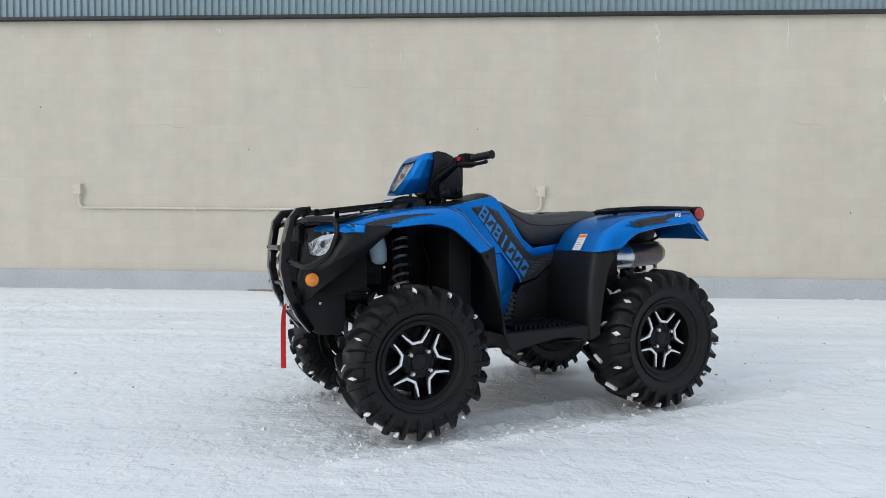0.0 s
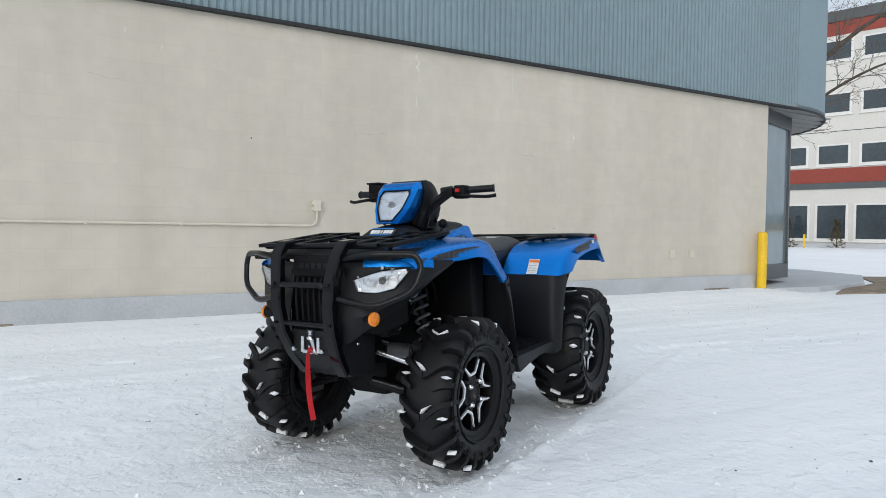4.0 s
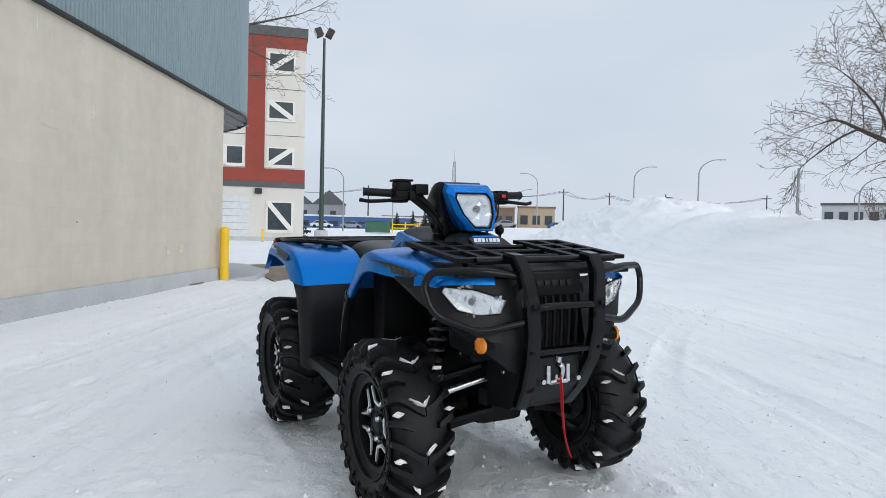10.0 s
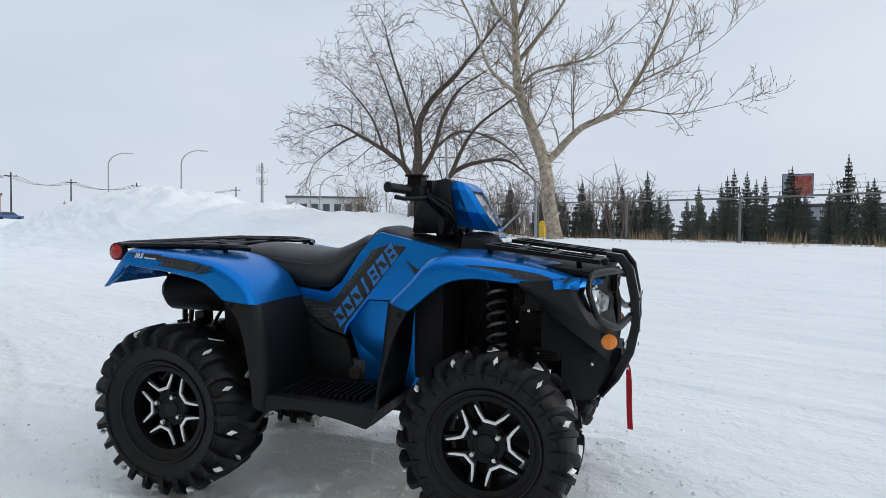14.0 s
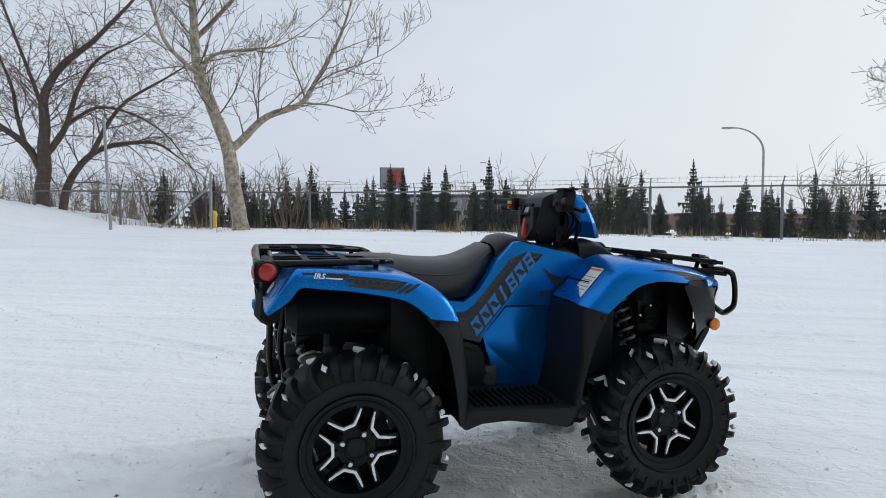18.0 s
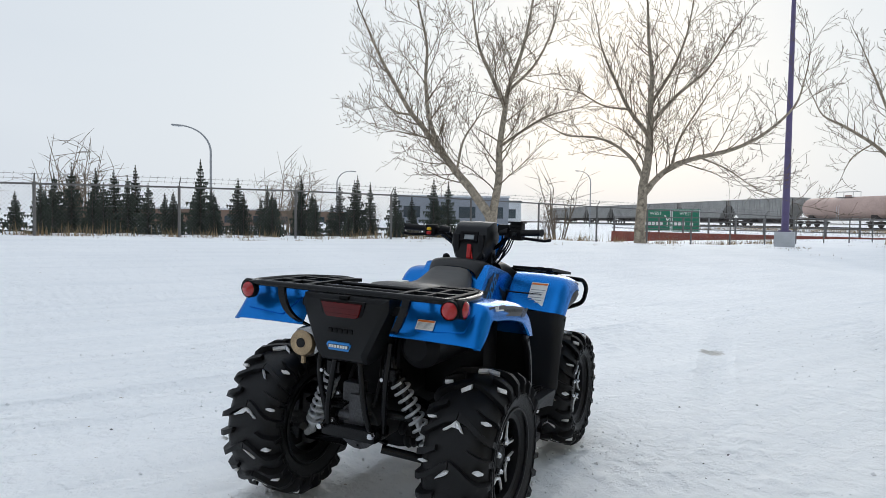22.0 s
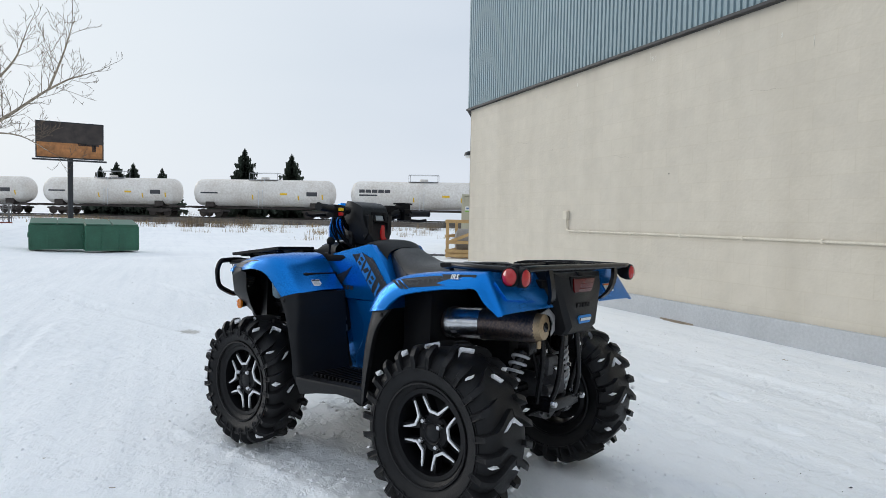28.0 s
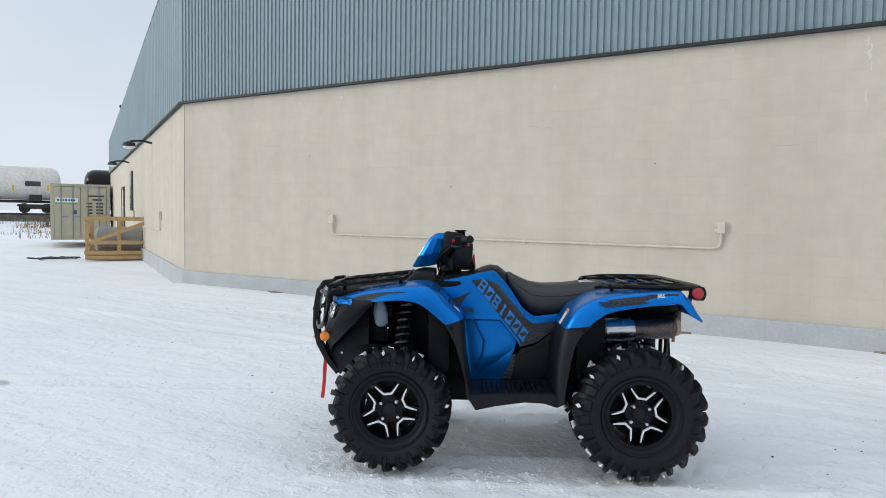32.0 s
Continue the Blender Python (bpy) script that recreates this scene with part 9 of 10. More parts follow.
for z in (0.72, 1.0, 1.35, 1.7):
    bm = bmesh.new()
    tube(bm, [(0, 0, z), (Lb, 0, z)], 0.04, 5)
    part("rail", bm, M_FENCE, bar_t)

# ---- the train on its bank ----
TR_O, TR_D = Vector((62.5, -29.4, 0)), Vector((24.7, 47.6, 0)).normalized()
TR_Z = 0.98


def car_pose(i):
    o = TR_O + TR_D * (-3.05 + 18.0 * i + 8.7)
    return basis((o.x, o.y, TR_Z), TR_D, (-TR_D.y, TR_D.x, 0))


def bogies(t, half):
    for s in (-1, 1):
        bm = bmesh.new()
        slab(bm, [(-1.5, 0.55), (-0.9, 0.38), (-0.4, 0.30), (0.4, 0.30), (0.9, 0.38), (1.5, 0.55), (1.4, 0.72), (-1.4, 0.72)], -1.0, 1.0)
        bmesh.ops.translate(bm, vec=(s * half, 0, 0.1), verts=bm.verts)
        bg = part("bogie", bm, M_RUST, t, "rusty wheel truck")
        for k in (-0.88, 0.88):
            for yy in (-0.75, 0.75):
                bm = bmesh.new()
                tube(bm, [(s * half + k, yy - 0.07, 0.46), (s * half + k, yy + 0.07, 0.46)], 0.46, 16)
                part("rail_wheel", bm, M_RUST, bg)


def tank_car(i, mt, dark=False, tone="white"):
    t = thing("tank_car", f"weathered {tone} railway tank car on the track", "rail car", car_pose(i), "cars of the train")
    bm = bmesh.new()
    prof = [(0.0, -8.05), (0.75, -7.98), (1.25, -7.75), (1.48, -7.35), (1.52, -6.9), (1.52, -0.05), (1.535, 0.0), (1.52, 0.05), (1.52, 6.9), (1.48, 7.35), (1.25, 7.75), (0.75, 7.98), (0.0, 8.05)]
    lathe(bm, prof, 28, "x")
    bmesh.ops.translate(bm, vec=(0, 0, 2.75), verts=bm.verts)
    part("tank", bm, mt, t, smooth=True)
    bm = bmesh.new()
    box(bm, -8.4, 8.4, -0.35, 0.35, 0.95, 1.2)
    for s in (-1, 1):
        box(bm, s * 7.9 - 0.5, s * 7.9 + 0.5, -1.4, 1.4, 1.0, 1.2)
        box(bm, s * 6.0 - 0.5, s * 6.0 + 0.5, -1.1, 1.1, 1.15, 1.7)
    part("underframe", bm, M_RUST, t)
    bm = bmesh.new()
    lathe(bm, [(0.45, 0), (0.45, 0.32), (0, 0.36)], 14, "z")
    bmesh.ops.translate(bm, vec=(0, 0, 4.22), verts=bm.verts)
    part("dome", bm, mt, t, smooth=True)
    bm = bmesh.new()
    for x in (-1.6, 1.6):
        for y in (-0.6, 0.6):
            tube(bm, [(x, y, 4.15), (x, y, 5.0)], 0.03, 4)
    for y in (-0.6, 0.6):
        tube(bm, [(-1.6, y, 5.0), (1.6, y, 5.0)], 0.03, 4)
    tube(bm, [(-1.6, -0.6, 5.0), (-1.6, 0.6, 5.0)], 0.03, 4)
    tube(bm, [(1.6, -0.6, 5.0), (1.6, 0.6, 5.0)], 0.03, 4)
    box(bm, -1.6, 1.6, -0.7, 0.7, 4.22, 4.27)
    part("platform", bm, M_GALV, t)
    for y in (1.56, -1.56):
        for dx in (-0.22, 0.22):
            bm = bmesh.new()
            tube(bm, [(dx, y, 1.1), (dx, y, 2.9), (dx, y * 0.5, 4.25)], 0.03, 4)
            part("ladder_rail", bm, M_FAR_WHITE, t)
    # dark print and yellow marks on the side that faces the lot
    for (a, b, z0, z1, m2) in ((-6.9, -6.3, 2.95, 3.3, M_INK), (-6.2, -5.6, 2.95, 3.3, M_INK), (-5.5, -4.9, 2.95, 3.3, M_INK), (-4.8, -4.2, 2.95, 3.3, M_INK), (-4.1, -3.5, 2.95, 3.3, M_INK), (-6.9, -4.9, 2.6, 2.76, M_INK), (5.2, 6.4, 2.45, 2.9, M_INK), (2.2, 3.0, 2.55, 2.75, M_YELLOW), (-1.0, -0.85, 2.0, 2.5, M_YELLOW), (4.2, 4.35, 2.0, 2.5, M_YELLOW), (6.9, 7.05, 2.1, 2.6, M_YELLOW)):
        if dark or (i in (1, 2) and m2 is M_INK and a < -4 and z0 > 2.8):
            continue
        bm = bmesh.new()
        rows = []
        for zz in (z0, (z0 + z1) / 2, z1):
            y = math.sqrt(max(0.01, 1.53 ** 2 - (zz - 2.75) ** 2)) + 0.006
            rows.append([Vector((-a, y, zz)), Vector((-b, y, zz))])
        loft(bm, rows)
        part("print", bm, m2, t)
    bogies(t, 6.0)


def hopper_car(i):
    t = thing("hopper_car", "weathered grey ribbed railway hopper car", "rail car", car_pose(i), "cars of the train")
    bm = bmesh.new()
    slab(bm, [(-8.2, 4.35), (8.2, 4.35), (8.2, 3.6), (6.6, 1.9), (5.8, 1.25), (-5.8, 1.25), (-6.6, 1.9), (-8.2, 3.6)], -1.5, 1.5)
    part("hull", bm, M_HOPPER, t)
    for k in range(23):
        x = -7.6 + k * 0.69
        zl = 1.3 if abs(x) < 5.8 else 1.3 + (abs(x) - 5.8) * 1.25
        for y in (1.5, -1.58):
            bm = bmesh.new()
            box(bm, x - 0.06, x + 0.06, y, y + 0.08, zl, 4.3)
            part("rib", bm, M_HOPPER, t)
    bm = bmesh.new()
    box(bm, -8.3, 8.3, -1.6, 1.6, 4.35, 4.5)
    part("roof", bm, M_HOPPER, t)
    bm = bmesh.new()
    for x in (-3.9, 0, 3.9):
        slab(bm, [(x - 1.9, 1.3), (x + 1.9, 1.3), (x + 0.5, 0.55), (x - 0.5, 0.55)], -1.0, 1.0)
    part("chute", bm, M_RUST, t)
    bm = bmesh.new()
    box(bm, -8.5, 8.5, -0.3, 0.3, 0.95, 1.2)
    for s in (-1, 1):
        tube(bm, [(s * 8.2, 1.4, 1.1), (s * 8.2, 1.4, 4.3)], 0.07, 5)
        tube(bm, [(s * 8.2, 1.4, 1.1), (s * 7.2, 1.4, 2.6)], 0.07, 5)
    part("underframe", bm, M_RUST, t)
    bogies(t, 6.4)


for i in range(-2, 12):
    if i < 0:
        tank_car(i, M_GLOSS, True, "black")
    elif i < 4:
        tank_car(i, M_TANK)
    elif i == 4:
        tank_car(i, M_TANK_PINK, True, "faded pink")
    else:
        hopper_car(i)
bm = bmesh.new()
rm = basis((TR_O.x, TR_O.y, TR_Z), TR_D, (-TR_D.y, TR_D.x, 0))
M_BALLAST = mat("dark_track_ballast", (0.13, 0.115, 0.10), 0.95, 0, 0.45, 0.8, 6, 0.05, 8, spec=0.1)
for y in (-0.75, 0.75):
    box(bm, -90, 260, y - 0.04, y + 0.04, -0.14, 0.0, 0, rm)
solo("rails", bm, M_RUST, "pair of rusty steel rails", kind="structure")
bm = bmesh.new()
slab(bm, [(-3.4, -1.2), (-1.9, -0.16), (1.9, -0.16), (3.4, -1.2)], -90, 260, 0, "yz")
bmesh.ops.transform(bm, matrix=rm, verts=bm.verts)
solo("track_bed", bm, M_BALLAST, "dark gravel track bed showing through snow", kind="structure")

# brush and dry grass tufts before the track, dry stalks along the fence
def tufts(spots, mt, name, label, h, n, seed, wide=0.25):
    rnd = random.Random(seed)
    verts, faces = [], []
    for (x, y, s) in spots:
        z = ground_z(x, y) - 0.02
        for k in range(n):
            a = rnd.random() * 6.283
            b = Vector((x + rnd.gauss(0, wide * s), y + rnd.gauss(0, wide * s), z))
            tip = b + Vector((math.cos(a) * h * s * 0.45 * rnd.random(), math.sin(a) * h * s * 0.45 * rnd.random(), h * s * (0.4 + 0.7 * rnd.random())))
            w = Vector((-math.sin(a), math.cos(a), 0)) * 0.012 * s
            i = len(verts)
            verts += [b - w, b + w, tip]
            faces.append((i, i + 1, i + 2))
    me = bpy.data.meshes.new(name)
    me.from_pydata([tuple(v) for v in verts], [], faces)
    me.materials.append(mt)
    return tagged(new(name, me), label, "grass", kind="stuff")


rnd = random.Random(11)
spots = []
for k in range(420):
    u = rnd.uniform(-25, 90)
    off = 4 + abs(rnd.gauss(0, 9))
    p = TR_O + TR_D * u - Vector((TR_D.y, -TR_D.x, 0)) * off
    spots.append((p.x, p.y, rnd.uniform(0.6, 1.8)))
tufts(spots, M_DRYGRASS, "dry_grass", "dry yellow grass tufts poking through snow", 0.42, 26, 1, 0.35)
spots = [(p.x, p.y, rnd.uniform(1.2, 2.2)) for p in (TR_O + TR_D * rnd.uniform(-20, 40) - Vector((TR_D.y, -TR_D.x, 0)) * rnd.uniform(5, 16) for _ in range(16))]
tufts(spots, M_TWIG, "brush", "bare brown brush before the railway", 0.75, 120, 2, 0.3)
spots = [(rnd.uniform(-16, 30), 13.35 + abs(rnd.gauss(0, 0.5)), rnd.uniform(0.4, 1.0)) for _ in range(170)]
tufts(spots, M_DRYGRASS, "fence_grass", "dry grass standing along the fence", 0.42, 16, 3, 0.2)
spots = [(rnd.gauss(bx_, 1.3), rnd.gauss(by_, 0.9), rnd.uniform(0.3, 0.8)) for bx_, by_ in ((-7.7, 11.5), (10.4, 11.8), (17, 11.5), (35, 10.8), (24, 10.5), (-3, 12.6), (3, 12.8)) for _ in range(22)]
tufts(spots, M_DRYGRASS, "bank_grass", "short dry grass showing on the snowy bank", 0.12, 10, 4, 0.3)

# ---- the fence ----
FY = 13.2
M_MESH = mat("chain_link_wire", (0.17, 0.17, 0.17), 0.6, 0.4, 0.1, 5, 60)
fence = thing("chain_link_fence", "galvanised chain-link fence with barbed top along the bank", "fence")
FX0, FX1, FS = -15.5, 60.0, 2.85


def fence_z(x):
    return 0.72 + 0.05 * math.sin(x * 0.3) - 0.28 * sstep(12, 30, x)


posts = [FX0 + 0.35 + FS * k for k in range(int((FX1 - FX0) / FS) + 1)]
for x in posts:
    bm = bmesh.new()
    z = fence_z(x)
    tube(bm, [(x, FY, z - 0.4), (x, FY, z + 1.18)], 0.032, 8)
    tube(bm, [(x, FY, z + 1.18), (x, FY - 0.14, z + 1.36)], 0.014, 5)
    part("post", bm, M_FENCE, fence, smooth=True)
for a, b in zip(posts, posts[1:]):
    bm = bmesh.new()
    tube(bm, [(a, FY, fence_z(a) + 1.15), (b, FY, fence_z(b) + 1.15)], 0.021, 6)
    part("top_rail", bm, M_FENCE, fence)
for k in range(2):
    bm = bmesh.new()
    tube(bm, [(x, FY - 0.06 - 0.08 * k, fence_z(x) + 1.26 + 0.09 * k) for x in posts], 0.004, 3)
    rnd = random.Random(k)
    x = FX0
    while x < 32:
        z = fence_z(x) + 1.26 + 0.09 * k
        tube(bm, [(x - 0.01, FY - 0.06 - 0.08 * k, z - 0.03), (x + 0.01, FY - 0.06 - 0.08 * k, z + 0.035)], 0.004, 3)
        x += 0.16
    part("barbed_wire", bm, M_MESH, fence, "thin barbed wire")
verts, faces = [], []
step, hw = 0.085, 0.0022
x = FX0 - 1.2
while x < FX1:
    for s in (1, -1):
        x0, x1 = (x, x + 1.15) if s > 0 else (x + 1.15, x)
        if x0 >= FX0 - 1 and x < (30 if x < 30 else FX1):
            za, zb = fence_z(x0), fence_z(x1) + 1.15
            i = len(verts)
            verts += [(x0 - hw, FY, za), (x0 + hw, FY, za), (x1 + hw, FY, zb), (x1 - hw, FY, zb)]
            faces.append((i, i + 1, i + 2, i + 3))
    x += step if x < 30 else step * 2
me = bpy.data.meshes.new("chain_mesh")
me.from_pydata(verts, [], faces)
me.materials.append(M_MESH)
o = new("chain_mesh", me)
o.parent = fence
tagged(o, "woven diamond wire mesh", kind="stuff")
bm = bmesh.new()
tube(bm, [(-10.80, 11.0, 0.3), (-10.84, 10.85, 3.55)], 0.035, 8)
solo("sign_post", bm, M_GALV, "bare galvanised steel post standing in the snow bank", "post", smooth=True)
bm = bmesh.new()
tube(bm, [(-9.3, 12.9, 0.4), (-9.25, 12.85, 2.35)], 0.035, 8)
tube(bm, [(-9.28, 12.88, 2.0), (-11.0, 12.9, 0.75)], 0.03, 6)
solo("brace_post", bm, M_GALV, "galvanised corner post with a slanting brace", "post", smooth=True)
bm = bmesh.new()
lathe(bm, [(0.10, -0.1), (0.10, 0.35), (0.13, 0.37), (0.10, 0.48), (0, 0.52)], 12, "z")
solo("fire_hydrant", bm, M_YELLOW, "small yellow hydrant beside the fence", "hydrant", at=Matrix.Translation((-9.9, 14.0, ground_z(-9.9, 14.0))), smooth=True)


# ---- bare trees ----
class Wood:
    def __init__(self, seed):
        self.v, self.f, self.rnd, self.fine, self.sparse = [], [], random.Random(seed), 0.006, 1.0

    def limb(self, pts, rs, seg):
        up, rings = None, []
        n = len(pts)
        for i, p in enumerate(pts):
            d = (pts[min(i + 1, n - 1)] - pts[max(i - 1, 0)]).normalized()
            up = d.orthogonal().normalized() if up is None else (up - d * up.dot(d)).normalized()
            s = d.cross(up)
            k0 = len(self.v)
            for k in range(seg):
                a = 6.28319 * k / seg
                w = rs[i] * (1 + (0.12 * math.sin(3 * a + i) if seg > 6 else 0))
                self.v.append(p + (up * math.cos(a) + s * math.sin(a)) * w)
            rings.append(k0)
        for a, b in zip(rings, rings[1:]):
            for k in range(seg):
                j = (k + 1) % seg
                self.f.append((a + k, a + j, b + j, b + k))

    def to_part(self, name, mt, parent, label=""):
        me = bpy.data.meshes.new(name)
        me.from_pydata([tuple(p) for p in self.v], [], self.f)
        me.polygons.foreach_set("use_smooth", [True] * len(self.f))
        me.materials.append(mt)
        o = new(name, me)
        o.parent = parent
        if label:
            o["label"] = label
        return o


def grow(wood, twigs, p, d, length, r, level, bend, lift):
    """A slender branch: one easy bow, side shoots set along it, shorter towards the tip, and a bud on each last shoot."""
    rnd = wood.rnd
    n = 7 if level < 2 else (4 if level < 3 else 2)
    pts, rs = [p], [r]
    q, dd = p.copy(), d.normalized()
    bow = Vector((rnd.gauss(0, bend), rnd.gauss(0, bend), rnd.gauss(0, bend * 0.6) + lift))
    for i in range(n):
        dd = (dd + bow / n + Vector((rnd.gauss(0, 0.09), rnd.gauss(0, 0.09), rnd.gauss(0, 0.09)))).normalized()
        q = q + dd * (length / n)
        pts.append(q.copy())
        rs.append(max(wood.fine, r * (1 - 0.8 * (i + 1) / n)))
    twigs.limb(pts, rs, 5 if level < 2 else 3)
    if level >= 3:
        tip = pts[-1]
        twigs.limb([tip, tip + dd * 0.025, tip + dd * 0.06], [wood.fine, wood.fine * 1.9, wood.fine * 0.5], 3)
        return
    kids = max(2, int(length / (0.26, 0.18, 0.16)[level] / wood.sparse))
    turn = rnd.random() * 6.283
    for k in range(kids):
        t = 0.14 + 0.86 * (k + rnd.random()) / kids
        i = min(n - 1, int(t * n))
        a = pts[i].lerp(pts[i + 1], t * n - i if t < 1 else 1)
        along = (pts[i + 1] - pts[i]).normalized()
        side = along.orthogonal().normalized()
        turn += 2.4 + rnd.gauss(0, 0.5)
        side.rotate(Matrix.Rotation(turn, 3, along))
        dir_ = (along * rnd.uniform(0.7, 1.1) + side * rnd.uniform(0.6, 1.05) + Vector((0, 0, 0.25 * lift))).normalized()
        part_len = (rnd.uniform(0.45, 0.75) * length * (1.05 - 0.62 * t), rnd.uniform(0.34, 0.66) * length * (1.1 - 0.62 * t), rnd.uniform(0.10, 0.30))[level]
        grow(wood, twigs, a, dir_, part_len, max(wood.fine, rs[i] * 0.62), level + 1, bend, lift)


def bare_tree(name, label, base, right, mpp, px0, limbs, bark, twig, seed, size=2.2, lift=0.0, dens=1.0, sink=0.25, back=0.0):
    """limbs: rows of (offsets right and up in steps, start radius, end radius)."""
    t = thing(name, label, "tree", Matrix.Translation(base))
    wood, tw = Wood(seed), Wood(seed + 1)
    wood.sparse = max(1.0, math.hypot(base[0], base[1]) / 17)
    wood.fine = 0.0048 + 0.00016 * max(0, math.hypot(base[0], base[1]) - 13)
    R = Vector((right[0], right[1], 0)).normalized()
    F = Vector((-R.y, R.x, 0))
    rnd = wood.rnd
    for li, (pp, r0, r1) in enumerate(limbs):
        dep = rnd.uniform(-0.35, 0.35)
        raw = []
        for i, (x, y) in enumerate(pp):
            u, z = (x - px0[0]) * mpp, (px0[1] - y) * mpp
            raw.append(R * u + F * ((dep + back) * u if li > 0 else 0.1 * dep * z) + Vector((0, 0, z)))
        if li == 0:
            raw[0] = raw[0] - Vector((0, 0, sink))
        pts = smooth_line([tuple(p) for p in raw], 4)
        n = len(pts)
        rs = [0.8 * (r0 + (r1 - r0) * i / (n - 1)) for i in range(n)]
        if li == 0:
            rs[0] *= 1.35
            rs[1] *= 1.15
        stem = Wood(seed + 2)
        stem.limb(pts, rs, 12 if r0 > 0.09 else 8)
        stem.to_part("limb" if li else "trunk", bark, t, "" if li else "rough bark trunk")
        L = sum((b - a).length for a, b in zip(pts, pts[1:]))
        k = max(5, int(L * 3.1 * dens))
        for j in range(k):
            f = (0.34 if li == 0 else 0.12) + (0.66 if li == 0 else 0.88) * (j + rnd.random()) / k
            i = min(n - 2, int(f * (n - 1)))
            a = pts[i].lerp(pts[i + 1], 0.5)
            dd = (pts[i + 1] - pts[i]).normalized()
            side = dd.orthogonal().normalized()
            side.rotate(Matrix.Rotation(rnd.random() * 6.283, 3, dd))
            dir_ = (dd * rnd.uniform(0.5, 1.0) + side * rnd.uniform(0.7, 1.2) + Vector((0, 0, 0.12))).normalized()
            if dir_.z < -0.55:
                dir_.z *= -0.4
            grow(wood, tw, a, dir_, size * rnd.uniform(0.5, 1.1) * (1 - 0.5 * f), min(0.022, max(0.010, rs[i] * 0.32)), 1, 0.35, lift)
        grow(wood, tw, pts[-1], (pts[-1] - pts[-2]), size * 0.7, r1 * 0.8, 0, 0.2, lift)
    tw.to_part("crown", twig, t, "fine bare twigs")
    return t


bare_tree("poplar_tree", "tall bare poplar with pale cracked bark, leaning trunk", (-7.7, 11.7, 0.80), (0.84, 0.54), 0.0143, (808, 425),
          [([(808, 425), (798, 370), (787, 292), (765, 225), (742, 165), (735, 100), (733, 40), (726, -60), (720, -160)], 0.25, 0.045),
           ([(790, 285), (815, 262), (850, 226), (905, 203), (930, 168), (960, 115), (985, 60), (1000, 10)], 0.13, 0.03),
           ([(741, 170), (715, 148), (690, 120), (670, 60), (640, 0), (610, -50)], 0.075, 0.02), ([(742, 150), (770, 128), (815, 116), (870, 104), (920, 70)], 0.055, 0.015), ([(737, 100), (775, 60), (815, 10), (850, -60)], 0.085, 0.02), ([(735, 60), (700, 20), (670, -60), (650, -140)], 0.07, 0.02), ([(733, 40), (760, -30), (790, -120)], 0.06, 0.02), ([(905, 203), (950, 205), (1000, 215), (1045, 210)], 0.035, 0.01), ([(930, 170), (960, 150), (1010, 130), (1050, 110)], 0.035, 0.01)], M_BARK_PALE, M_TWIG, 21, 2.0, 0.35, 1.0)
bare_tree("elm_tree", "wide bare elm with dark bark behind the snow heap", (-15.3, 13.7, 0.7), (0.70, 0.72), 0.0195, (528, 410),
          [([(528, 410), (526, 360), (529, 310), (530, 270), (531, 235), (533, 195), (560, 150), (600, 110), (640, 60), (670, 20)], 0.28, 0.04),
           ([(527, 318), (505, 275), (465, 243), (415, 212), (375, 190), (345, 192)], 0.15, 0.02),
           ([(505, 275), (497, 235), (490, 190), (470, 130), (450, 80)], 0.09, 0.02), ([(533, 290), (560, 245), (575, 190), (605, 140), (650, 110)], 0.13, 0.025), ([(548, 405), (560, 340), (590, 290), (635, 268), (690, 262), (730, 285)], 0.17, 0.03), ([(590, 292), (612, 245), (640, 205), (690, 170), (730, 140)], 0.10, 0.02), ([(560, 245), (600, 215), (650, 220), (700, 250), (730, 290)], 0.07, 0.015), ([(415, 212), (380, 225), (340, 250), (320, 265)], 0.05, 0.012), ([(531, 230), (510, 160), (480, 70), (470, 30)], 0.08, 0.02), ([(465, 243), (440, 180), (400, 130), (370, 100)], 0.06, 0.015)], M_BARK_DARK, M_TWIG_DARK, 31, 2.7, -0.12, 1.5, back=-0.22)
bare_tree("poplar_tree", "bare poplar with two pale trunks parting low", (10.45, 12.2, 0.62), (0.745, -0.667), 0.0167, (690, 428),
          [([(690, 428), (691, 395), (676, 365), (655, 338), (628, 305), (600, 272), (575, 238), (545, 200), (515, 150), (485, 95), (465, 50)], 0.20, 0.03),
           ([(692, 398), (699, 350), (704, 300), (703, 262), (712, 200), (716, 165), (735, 110), (750, 50), (760, -20)], 0.16, 0.03),
           ([(600, 272), (580, 210), (574, 150), (575, 90), (560, 20), (550, -40)], 0.09, 0.02), ([(712, 195), (690, 145), (668, 100), (655, 40), (650, -20)], 0.08, 0.02), ([(703, 262), (740, 235), (790, 205), (840, 190)], 0.06, 0.015), ([(640, 318), (612, 280), (588, 250), (540, 235), (490, 225)], 0.06, 0.012), ([(716, 165), (760, 120), (790, 60), (800, 20)], 0.06, 0.015), ([(628, 305), (640, 250), (665, 210), (680, 180)], 0.05, 0.012), ([(545, 200), (505, 190), (475, 160)], 0.05, 0.012)], M_BARK_PALE, M_TWIG, 41, 2.4, 0.35, 1.0)
